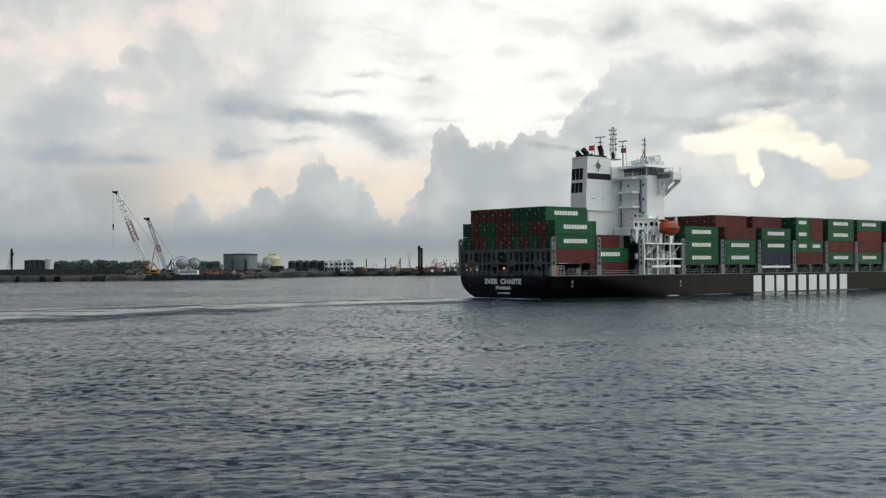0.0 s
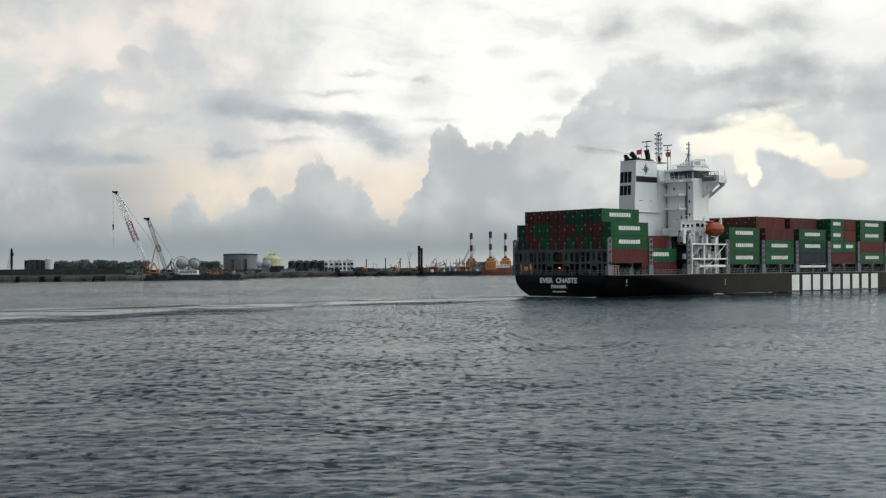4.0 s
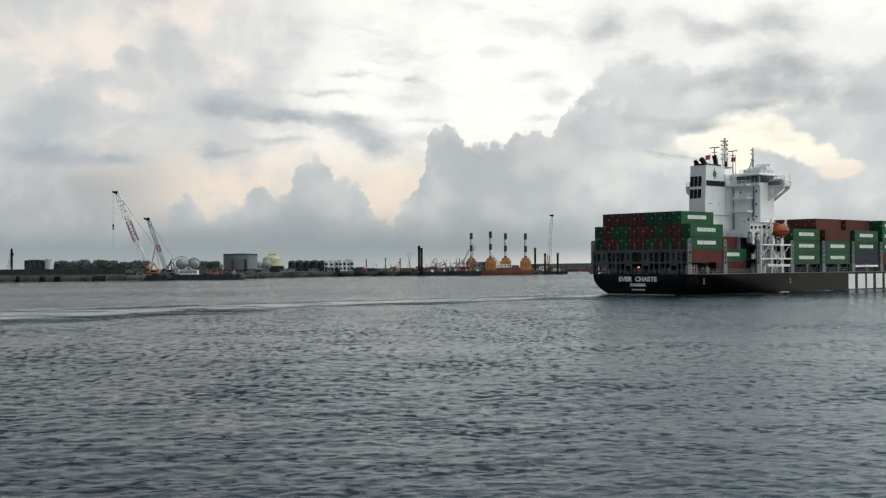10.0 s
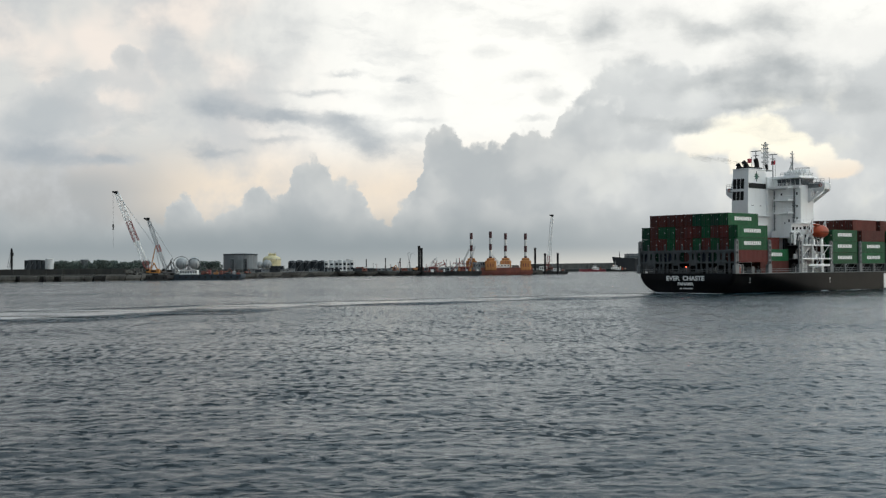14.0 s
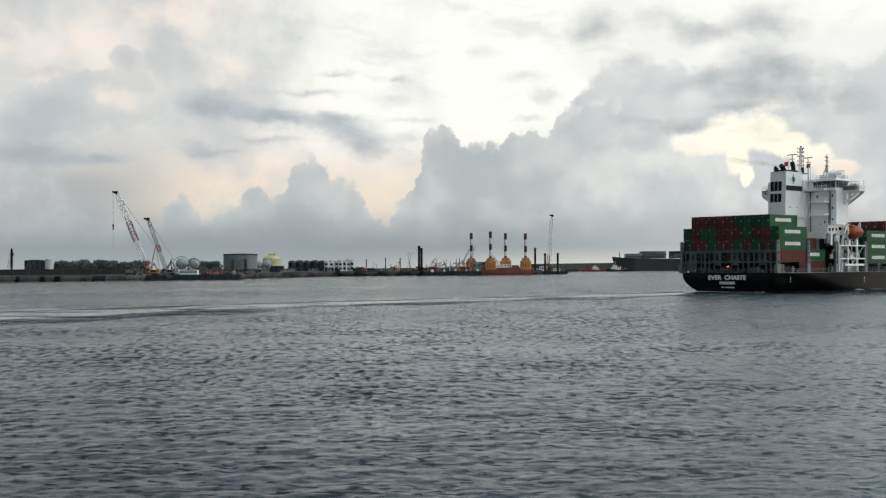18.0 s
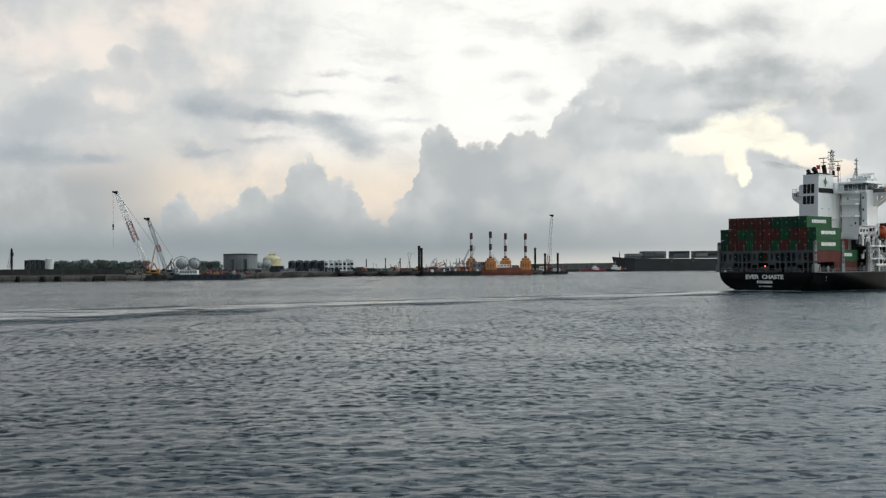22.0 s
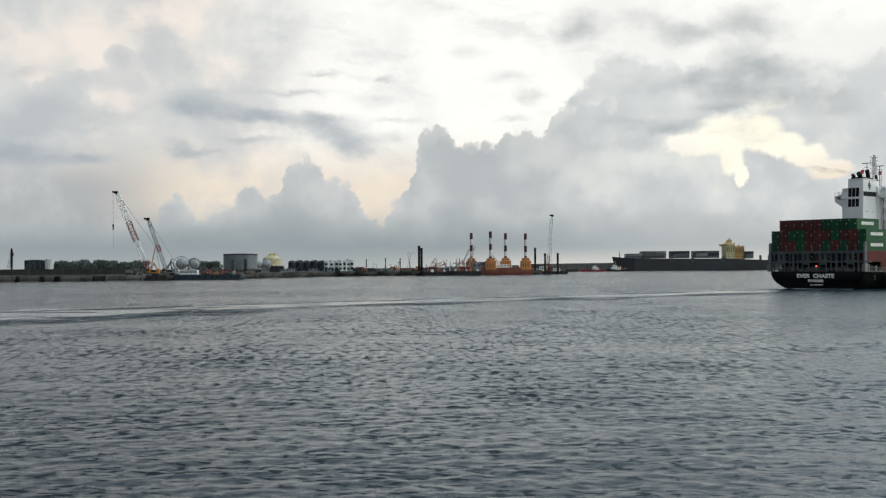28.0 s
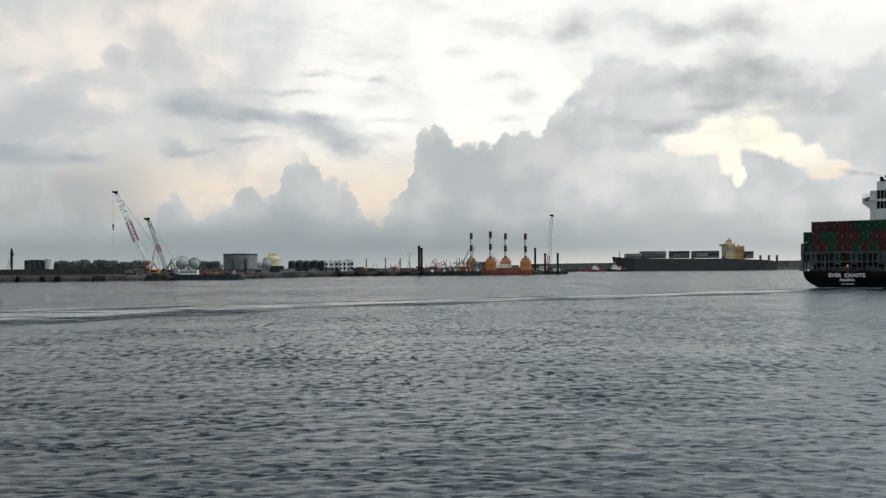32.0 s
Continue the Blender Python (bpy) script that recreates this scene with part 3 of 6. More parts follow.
def wake_band(name, inner, outer, lift, mat, label, seed, first, last):
    """A long band of water along the ship's track, its rims wandering, with torn ends."""
    b = Build()
    rings = []
    across = 9
    s = first
    while s < last:
        ring = []
        pinch = min(1.0, (s - first) / 25.0, (last - s) / 25.0) ** 0.5 if first < s < last else 0.02
        age = max(0.0, (-s - 50) / 50)
        mid = (inner + outer) / 2 * (1 + 0.5 * age) + 8.0 * age ** 2 + 2.0 * noise.noise((s * 0.021, seed, 0.0)) + 1.1 * noise.noise((s * 0.09, seed, 5.0))
        half = (outer - inner) / 2 * (0.35 + 0.65 * pinch) * (1 + 0.6 * age) * max(0.06, 0.85 + 1.5 * noise.noise((s * 0.045, seed, 9.0)))
        for i in range(across):
            k = i / (across - 1) * 2 - 1
            ragged = 0.35 * noise.noise((s * 0.25, k * 4, seed))
            q = course_point(s, mid + k * half + ragged)
            ring.append((q.x, q.y, 0.03 + lift * (1 - k * k) * (1 + 0.6 * noise.noise((s * 0.07, k, seed)))))
        rings.append(ring)
        s += 1.25
    b.loft(rings, closed=False)
    return tagged(part(name, b, mat, smooth=True), label, "wake", kind="structure")


def build_wake():
    smooth = water_material("smooth_wake_water", ((0.4, 0.15), (1.5, 0.2)), (0.035, 0.056, 0.064), 0.12, foam=0.9, lean=0.0, ripple=0.25, strokes=0.12, torn=(0.22, 0.36, 0.52))
    sleek = water_material("sleek_wake_water", ((0.4, 0.15), (1.5, 0.2)), (0.035, 0.056, 0.064), 0.12, foam=0.5, lean=0.0, ripple=0.3, strokes=0.1, torn=(0.25, 0.48, 0.62))
    rough = water_material("ruffled_wake_water", ((0.2, 0.2), (0.6, 0.4), (1.5, 0.5)), (0.006, 0.02, 0.028), 0.08, lean=0.26, strokes=0.6, torn=(0.25, 0.38, 0.58))
    pale, dark = "pale smooth band of water along the ship's track", "dark ruffled edge of the ship's wake"
    return [wake_band("water_wake_centre", -8.5, 8.0, 0.05, smooth, pale, 1.0, -150, 172),
            wake_band("water_wake_streak", 0.0, 7.0, 0.09, smooth, pale, 11.0, -150, -25),
            wake_band("water_wake_streak", -16.0, -10.0, 0.05, sleek, pale, 7.0, -140, 100),
            wake_band("water_wake_edge", 7.0, 17.0, 0.10, rough, dark, 3.0, -150, 172),
            wake_band("water_wake_edge", -10.0, -7.5, 0.08, rough, dark, 5.0, -150, 172)]


wake = build_wake()


# ---- the container ship ----
# Ship's space: x to starboard, y from the stern forward, z up from the water.
def ship_pose(row):
    return pose(row[1], row[2], 0, 0, 0, -row[3])


SHIP = empty("container_ship", ship_pose(COURSE[0]))
tagged(SHIP, "black-hulled container ship with white funnel and bridge, fully loaded, under way", "ship")
DECK = 4.7


def hull_half(y, z):
    low = max(0.0, min(1.0, (DECK - z) / DECK))
    at_stern = 13.6 - 4.9 * low ** 2.5 - (1.2 if z < 0 else 0)
    run = 5 + 30 * low ** 0.8
    k = min(1.0, y / run)
    b = at_stern + (14.2 - at_stern) * (1 - (1 - k) ** 2)
    # the run tucks in under the quarter
    b -= 3.2 * low * math.sin(math.pi * min(1.0, k)) ** 2
    fore = 128 - 12 * low
    if y > fore:
        b *= max(0.02, 1 - ((y - fore) / (178 - 6 * low - fore)) ** 2.2)
    return b


def build_hull():
    b = Build()
    zs = [-2.5, -0.4, 0.0, 0.35, 0.7, 1.1, 1.6, 2.2, 3.0, 3.9, DECK - 0.1, DECK]
    rings = []
    for y in [0, 0.15, 0.5, 1.2, 2.5, 4, 6, 9, 12, 16, 20, 25, 30, 36, 45, 60, 90, 120, 128, 136, 144, 152, 159, 165, 170]:
        tuck = 0.35 if y == 0 else (0.12 if y == 0.15 else 0.0)
        rise = 0 if y < 140 else (y - 140) * 0.1
        right = [(max(0.05, hull_half(y, z) - tuck), y, z + (rise if z > 0 else 0)) for z in zs]
        rings.append(right + [(-x, yy, z) for x, yy, z in reversed(right)])
    rings = [list(reversed(r)) for r in rings]
    b.loft(rings, True, True)
    hull = part("hull", b, "hull", SHIP, "black painted steel hull with scuffs and pale stains", smooth=True)
    b = Build()
    for s in (-1, 1):
        ys = [1.5, 6, 12, 20, 30, 45, 60, 90, 120, 128, 136, 144, 152]
        for y0, y1 in zip(ys[:-1], ys[1:]):
            b.rod((s * (hull_half(y0, DECK) + 0.02), y0, DECK), (s * (hull_half(y1, DECK) + 0.02), y1, DECK), 0.09, n=5)
    part("sheer_strake", b, "ship_grey", SHIP)
    lettering("name_lettering", "EVER", 4.0, 1.15, pose(-3.5, -0.03, 3.0, 90), hull)
    lettering("name_lettering", "CHASTE", 6.2, 1.15, pose(2.4, -0.03, 3.0, 90), hull)
    lettering("port_lettering", "PANAMA", 4.6, 0.8, pose(0.15, -0.03, 1.85, 90), hull)
    for i, w in enumerate((0.7, 0.35, 0.35, 0.35, 0.35, 0.35, 0.35)):
        x = -1.6 + (0 if i == 0 else 1.1 + (i - 1) * 0.46)
        bar = Build()
        bar.box((x, -0.05, 1.0), (x + w, 0.02, 1.28))
        part("registry_bar", bar, "letter", hull, "small white painted bar")
    # the owner's mark along the side: nine tall white blocks
    y = 68.1
    for w in (4.0, 4.6, 4.0, 4.2, 4.2, 4.2, 4.0, 4.0, 4.3):
        blk = Build()
        blk.box((14.15, y, 0.30), (14.24, y + w * 0.8, 4.15), 0.02)
        part("side_mark", blk, "letter", hull, "tall white painted block")
        y += 42.3 / 9
    for y, z in ((6.7, 3.3), (40.7, 3.0), (130.0, 3.0), (88.0, 4.4)):
        m = Build()
        x = max(hull_half(y + dy, z + dz) for dy in (-0.4, 0.4) for dz in (-0.6, 0.5)) + 0.03
        m.box((x, y - 0.26, z + 0.28), (x + 0.04, y + 0.26, z + 0.36))
        m.box((x, y - 0.05, z - 0.35), (x + 0.04, y + 0.05, z + 0.28))
        m.box((x, y - 0.16, z - 0.15), (x + 0.04, y + 0.16, z - 0.07))
        part("tug_mark", m, "letter", hull, "small white painted tug mark")
        q = Build()
        q.box((x - 0.02, y - 0.35, z - 0.8), (x + 0.03, y + 0.35, z - 0.7))
        part("tug_mark_bar", q, "letter", hull, "small white painted bar")
    rng = random.Random(6)
    for y0, y1, w in ((0.2, 2.0, 0.5), (36.0, 39.5, 0.9), (44.0, 60.0, 0.25), (66.0, 84.0, 0.22), (90.0, 120.0, 0.3)):
        f = Build()
        rings = []
        y = y0
        while y <= y1 + 0.01:
            x = hull_half(y, 0.0) - 0.02
            t = (y - y0) / (y1 - y0)
            q = w * math.sin(math.pi * min(0.98, max(0.02, t))) * rng.uniform(0.6, 1.3)
            rings.append([(x, y, 0.1 + 0.12 * q), (x + q * 0.6, y, 0.1 + 0.1 * q), (x + q * 1.6, y, 0.04)])
            y += (y1 - y0) / 14
        f.loft(rings, closed=False)
        part("foam_line", f, "foam", SHIP, "thin white foam along the water line")
    f = Build()
    rings = []
    for i in range(25):
        x = -11.0 + 22.0 * i / 24
        q = rng.uniform(0.1, 0.5)
        rings.append([(x, 0.3, 0.1), (x, -q, 0.1), (x, -q * 3 - 0.3, 0.04)])
    f.loft(rings, closed=False)
    part("foam_line", f, "foam", SHIP, "thin white foam under the stern")
    # added near-black block that fills the shaded void under the aft boxes
    d = Build()
    d.box((-13.3, 5.5, DECK), (9.6, 13.3, 7.2), 0.1)
    part("aft_void_block", d, "dark", SHIP)
    # winches, bollards and a boarding frame on the open quarter
    for x, y in ((-9.0, 2.9), (-2.4, 3.1), (5.6, 3.0), (11.2, 9.6)):
        w = Build()
        w.rod((x - 1.1, y, DECK + 0.95), (x + 1.1, y, DECK + 0.95), 0.42, n=10)
        for k in (-1.2, 0.0, 1.2):
            w.rod((x + k - 0.06, y, DECK + 0.95), (x + k + 0.06, y, DECK + 0.95), 0.72, n=12)
        w.box((x - 1.4, y - 0.6, DECK), (x + 1.4, y + 0.6, DECK + 0.3), 0.03)
        part("mooring_winch", w, "ship_grey", SHIP, "grey mooring winch with rope drum")
    for x, y in ((-11.5, 1.9), (-5.4, 1.8), (2.6, 1.9), (8.8, 1.9), (12.6, 5.2), (12.7, 11.4)):
        w = Build()
        for k in (-0.35, 0.35):
            w.lathe([(0.17, 0.0), (0.17, 0.62), (0.25, 0.66), (0.25, 0.76)], 10, (x, y + k, DECK))
        part("bollard", w, "ship_grey", SHIP)
    w = Build()
    w.box((11.6, 3.0, DECK), (12.7, 4.3, DECK + 1.5), 0.05)
    part("life_raft_locker", w, "orange", SHIP, "red-orange locker on the quarter deck")
    w = Build()
    for k in range(4):
        w.rod((12.9, 2.2 + k * 0.9, DECK), (12.9, 2.2 + k * 0.9, DECK + 2.0), 0.06, n=5)
    for h in (1.0, 1.5, 2.0):
        w.rod((12.9, 2.2, DECK + h), (12.9, 4.9, DECK + h), 0.05, n=5)
    part("boarding_frame", w, "ship_white", SHIP, "white tubular boarding frame")
    for y in (42.8, 57.4, 72.0, 86.5, 101.0, 115.0, 129.6):
        d = Build()
        d.box((-12.4, y + 0.2, DECK), (12.4, y + 12.0, 6.7), 0.1)
        part("hatch_cover", d, "dark", SHIP)


def rail(pts, mat="ship_white", height=1.0, name="railing", every=2.0):
    b = Build()
    for p, q in zip(pts[:-1], pts[1:]):
        p, q = Vector(p), Vector(q)
        for h in (height, height * 0.55):
            b.rod(p + Vector((0, 0, h)), q + Vector((0, 0, h)), 0.05, n=4)
        k = max(1, int((q - p).length / every))
        for i in range(k + 1):
            e = p.lerp(q, i / k)
            b.rod(e, e + Vector((0, 0, height)), 0.05, n=4)
    return part(name, b, mat, SHIP)


def build_lashing():
    # frames across the stern: broad plates with a slot, and pairs of openings with gusseted corners
    for x in (-10.5, -3.2, 1.9, 9.8):
        b = Build()
        for k in (-0.95, 0.95):
            b.box((x + k - 0.14, 0.47, DECK), (x + k + 0.14, 0.83, 7.1), 0.03)
        b.box((x - 0.95, 0.5, 6.6), (x + 0.95, 0.8, 7.1))
        b.box((x - 0.95, 0.5, DECK), (x + 0.95, 0.8, DECK + 0.35))
        part("stern_plate", b, "stern_grey", SHIP, "grey painted steel frame round a tall opening")
        for z0, z1 in ((7.5, 9.75),):
            b = Build()
            b.box((x - 1.1, 0.45, z0), (x - 0.3, 0.85, z1), 0.03)
            b.box((x + 0.3, 0.45, z0), (x + 1.1, 0.85, z1), 0.03)
            b.box((x - 0.3, 0.47, z0), (x + 0.3, 0.83, z0 + 0.45))
            b.box((x - 0.3, 0.47, z1 - 0.35), (x + 0.3, 0.83, z1))
            for s, h in ((-1, 0.4), (1, 0.4)):
                for z, up in ((z0, 1), (z1, -1)):
                    b.add([(x + s * 1.1, 0.5, z), (x + s * 1.65, 0.5, z), (x + s * 1.1, 0.5, z + up * 0.55), (x + s * 1.1, 0.8, z), (x + s * 1.65, 0.8, z), (x + s * 1.1, 0.8, z + up * 0.55)],
                          [(0, 1, 2), (3, 5, 4), (0, 3, 4, 1), (1, 4, 5, 2), (2, 5, 3, 0)])
            part("stern_plate", b, "stern_grey", SHIP, "grey painted steel plate with a slot")
    for x, w in ((-13.85, 0.35), (-12.75, 0.16), (-8.0, 0.16), (-6.85, 0.28), (-5.6, 0.14), (4.2, 0.14), (5.85, 0.28), (7.4, 0.14), (12.0, 0.22), (13.8, 0.35)):
        b = Build()
        b.box((x - w, 0.45, DECK), (x + w, 0.9, 10.3), 0.03)
        for z in (7.5, 9.75):
            for s in (-1, 1):
                b.add([(x + s * w, 0.5, z), (x + s * (w + 0.5), 0.5, z), (x + s * w, 0.5, z - 0.5), (x + s * w, 0.75, z), (x + s * (w + 0.5), 0.75, z), (x + s * w, 0.75, z - 0.5)],
                      [(0, 1, 2), (3, 5, 4), (0, 3, 4, 1), (1, 4, 5, 2), (2, 5, 3, 0)])
        part("stern_post", b, "stern_grey", SHIP, "grey painted steel post")
    # short lashing posts standing up between the rows of boxes
    for i in range(12):
        b = Build()
        x = -13.97 + 2.54 * i
        b.box((x - 0.16, 0.5, 10.2), (x + 0.16, 0.85, 11.5 if i % 2 else 11.0), 0.03)
        part("lashing_post", b, "stern_grey", SHIP)
    for z, t in ((7.1, 0.4), (9.7, 0.55)):
        b = Build()
        b.box((-14.1, 0.4, z), (14.1, 1.05, z + t), 0.04)
        part("stern_beam", b, "stern_grey", SHIP, "grey painted steel beam")
    rail([(-13.3, 0.25, DECK), (13.0, 0.25, DECK)], "ship_grey")
    rail([(13.4, 1.2, DECK), (14.0, 13.0, DECK), (14.05, 41.0, DECK)], "ship_grey")
    rail([(-13.4, 1.2, DECK), (-14.0, 13.0, DECK), (-14.05, 41.0, DECK)], "ship_white")
    for s in (-1, 1):
        for y in (0.7, 14.1, 27.4, 41.9, 56.3, 70.8, 85.4, 99.9, 114.1, 128.5, 143.0):
            b = Build()
            x = s * 13.95
            top = 12.4
            for dy in (-0.42, 0.42):
                b.box((x - 0.22, y + dy - 0.16, DECK), (x + 0.22, y + dy + 0.16, top), 0.03)
            z = DECK + 0.6
            while z < top:
                b.box((x - 0.2, y - 0.3, z), (x + 0.2, y + 0.3, z + 0.45))
                z += 1.15
            b.box((x - 0.6, y - 0.75, DECK), (x + 0.25, y + 0.75, DECK + 2.0), 0.05)
            part("lashing_tower", b, "ship_grey", SHIP, "grey steel lashing tower with square holes")
        for y in (42.8, 57.4, 72.0, 86.5, 101.0, 115.0, 129.6):
            b = Build()
            x = s * 13.7
            b.box((x - 0.25, y + 5.9, DECK), (x + 0.25, y + 6.4, 6.8), 0.03)
            b.box((x - 0.3, y + 5.6, 6.4), (x + 0.3, y + 6.7, 6.8), 0.03)
            part("box_stool", b, "ship_grey", SHIP, "grey steel stool under the boxes")
            b = Build()
            for k in range(9):
                b.rod((x, y + 0.8 + k * 1.3, DECK), (x, y + 0.8 + k * 1.3, DECK + 1.1), 0.06, n=4)
            for h in (0.55, 1.1):
                b.rod((x, y, DECK + h), (x, y + 12.2, DECK + h), 0.06, n=4)
            for k in range(4):
                b.rod((x - s * 0.8, y + 0.9 + k * 3.2, DECK + 0.2), (x - s * 0.4, y + 2.4 + k * 3.2, 6.6), 0.09, n=4)
            part("side_railing", b, "ship_grey", SHIP)
        # long pale pipe guard
    b = Build()
    b.box((13.6, 72.2, 5.9), (14.0, 83.9, 6.45), 0.08)
    part("gangway", b, "ship_white", SHIP, "stowed white gangway")


def build_house():
    f = Build()
    f.loft([[(-3.2, 24.0, DECK), (1.56, 24.0, DECK), (1.56, 32.2, DECK), (-3.2, 32.2, DECK)],
            [(-3.2, 24.0, 22.0), (1.56, 24.0, 22.0), (1.56, 32.2, 22.0), (-3.2, 32.2, 22.0)],
            [(-3.1, 24.6, 30.9), (1.5, 24.6, 30.7), (1.5, 32.2, 30.7), (-3.1, 32.2, 30.9)]], True, True)
    funnel = part("funnel", f, "ship_white", SHIP, "tall white funnel casing")
    for z0, z1, t in ((25.9, 28.4, 0.32), (23.0, 25.2, 0.14)):
        for i in range(3):
            b = Build()
            x = -2.95 + i * 1.15
            y = 24.0 + (0.6 * (z0 - 22) / 8.9)
            yt = 24.0 + (0.6 * (z1 - 22) / 8.9)
            b.add([(x, y - 0.04, z0), (x + 0.95, y - 0.04, z0), (x + 0.95, yt - 0.04, z1), (x, yt - 0.04, z1)], [(0, 1, 2, 3)])
            for k in range(7):
                z = z0 + (z1 - z0) * (k + 0.2) / 7
                yy = 24.0 + (0.6 * (z - 22) / 8.9)
                b.box((x - 0.02, yy - 0.1, z), (x + 0.97, yy + 0.02, z + 0.12))
            part("louvre", b, "soot", funnel, "dark slatted air intake")
    b = Build()
    b.box((1.3, 24.5, 26.0), (1.62, 32.0, 27.3))
    part("dark_band", b, "soot", funnel, "dark horizontal band")
    b = Build()
    ring = []
    for k in range(16):
        r = (1.35 if k % 4 == 0 else 0.95) if k % 2 == 0 else 0.45
        a = k * math.tau / 16
        ring.append((28.0 + r * math.cos(a), 29.0 + r * math.sin(a)))
    b.loft([[(1.45, y, z) for y, z in ring], [(1.63, y, z) for y, z in ring]], True, True)
    part("star_emblem", b, "teal", funnel, "dark green star-shaped emblem")
    b = Build()
    b.box((-3.2, 24.5, 30.75), (1.6, 32.4, 31.0), 0.05)
    part("funnel_top", b, "ship_white", funnel, "white funnel top plate")
    b = Build()
    b.box((-2.6, 25.0, 31.0), (0.9, 31.8, 31.5), 0.15)
    part("funnel_crown", b, "soot", funnel, "sooty black crown of the funnel")
    b = Build()
    b.box((-1.8, 32.4, 30.9), (0.4, 37.2, 31.15), 0.03)
    part("mast_platform", b, "ship_grey", funnel)
    for x, y, r, h, lean in ((-1.8, 25.8, 0.5, 1.0, -1.1), (-0.2, 26.4, 0.62, 1.5, -1.4), (-1.5, 28.0, 0.3, 1.3, -0.3), (-0.6, 31.6, 0.6, 2.7, -0.7), (-2.2, 30.0, 0.35, 1.0, -0.2), (0.6, 34.2, 0.35, 1.3, -0.3)):
        b = Build()
        b.rod((x, y, 31.1), (x, y + lean * 0.4, 31.1 + h * 0.7), r, n=10)
        b.rod((x, y + lean * 0.4, 31.1 + h * 0.6), (x, y + lean, 31.1 + h), r, n=10)
        part("exhaust_pipe", b, "soot", funnel, "sooty exhaust pipe")
    # tall mast and radar poles
    b = Build()
    b.lattice((-0.8, 35.7, 31.2), (-0.8, 35.7, 38.4), 0.95, 0.6, 9, 0.075)
    for z in (33.2, 34.4, 35.6, 36.7, 37.7):
        b.rod((-1.9, 35.7, z), (0.3, 35.7, z), 0.07, n=4)
        b.rod((-0.8, 34.6, z), (-0.8, 36.9, z), 0.08, n=4)
        b.box((-1.95, 35.6, z), (-1.75, 35.8, z + 0.35), 0.03)
        b.box((-0.9, 36.75, z), (-0.7, 36.95, z + 0.4), 0.03)
    part("signal_mast", b, "mast_pale", SHIP, "pale grey lattice signal mast with lamps")
    for x, y, z0, z1, w in ((-0.8, 31.35, 31.2, 35.7, 1.5), (-0.8, 39.1, 29.0, 35.3, 1.3)):
        b = Build()
        b.rod((x, y, z0), (x, y, z1), 0.16, 0.1, n=8)
        b.box((x - w, y - 0.12, z1), (x + w, y + 0.12, z1 + 0.22), 0.03)
        b.box((x - 0.6, y - 0.5, z1 - 1.1), (x + 0.6, y + 0.5, z1 - 1.0))
        part("radar_pole", b, "ship_grey", SHIP, "pole with a flat radar bar")
    b = Build()
    b.rod((3, 42.3, 29.2), (3, 42.3, 36.2), 0.3, 0.16, n=8)
    for dx, dy in ((-1.3, -1.2), (-0.2, -1.9), (1.2, -1.2)):
        b.rod((3, 42.3, 33.6), (3 + dx, 42.3 + dy, 29.2), 0.09, n=5)
    for z in (31.5, 33.0, 34.4, 35.4):
        b.box((2.6, 41.9, z), (3.4, 42.7, z + 0.1))
        b.box((2.75, 41.6, z), (3.0, 41.9, z + 0.35), 0.04)
    part("bridge_mast", b, "mast_pale", SHIP, "pale pole mast with stays on the bridge roof")
    for x, y, z in ((-0.8, 29.4, 33.3), (-0.8, 40.2, 33.4)):
        b = Build()
        pts = []
        for i in range(5):
            k = i / 4
            pts.append([(x + 0.15 * math.sin(k * 5), y - 1.7 * k, z - 0.6 - 0.15 * k), (x + 0.15 * math.sin(k * 5 + 0.7), y - 1.7 * k, z + 0.55 - 0.2 * k)])
        b.loft(pts, closed=False)
        b.loft([list(reversed([(p[0] + 0.02, p[1], p[2]) for p in r])) for r in pts], closed=False)
        flag = part("flag", b, "flag", SHIP, "red flag in the wind")
        p = Build()
        p.rod((x, y, 29.0 if y > 35 else 31.2), (x, y, z + 0.9), 0.05, n=5)
        part("flag_staff", p, "ship_grey", flag)
    # living quarters
    b = Build()
    b.box((-10.4, 34.6, DECK), (10.0, 40.5, 28.7), 0.08)
    house = part("accommodation_block", b, "ship_white", SHIP, "white block of living quarters")
    b = Build()
    b.box((-3.1, 32.1, DECK), (2.0, 34.7, 29.0), 0.05)
    part("casing_link", b, "ship_white", house)
    b = Build()
    b.box((-8.8, 28.6, DECK), (9.0, 34.7, 13.4), 0.08)
    lower = part("lower_house", b, "ship_white", SHIP, "low white deckhouse")
    for z in (19.7, 22.95, 26.1):
        b = Build()
        x0 = 2.0 if z > 26 else 3.6
        b.box((x0, 32.0, z - 0.2), (8.0, 34.7, z), 0.03)
        b.box((x0, 32.0, z), (8.0, 32.1, z + 0.3), 0.02)
        b.box((7.9, 32.1, z), (8.0, 34.6, z + 0.3), 0.02)
        for k in range(6):
            b.rod((x0 + 0.1 + k * (7.8 - x0) / 5, 32.06, z), (x0 + 0.1 + k * (7.8 - x0) / 5, 32.06, z + 1.1), 0.04, n=4)
        for h in (0.7, 1.1):
            b.rod((x0, 32.06, z + h), (7.95, 32.06, z + h), 0.04, n=4)
            b.rod((7.95, 32.06, z + h), (7.95, 34.6, z + h), 0.04, n=4)
        part("balcony", b, "ship_white", house, "white balcony with rails")
    for x, z in ((8.9, 24.6), (8.9, 21.4), (8.9, 18.3), (4.5, 24.5), (6.6, 17.8)):
        b = Build()
        b.box((x - 0.2, 34.52, z - 0.32), (x + 0.2, 34.64, z + 0.32), 0.03)
        part("window", b, "glass", house)
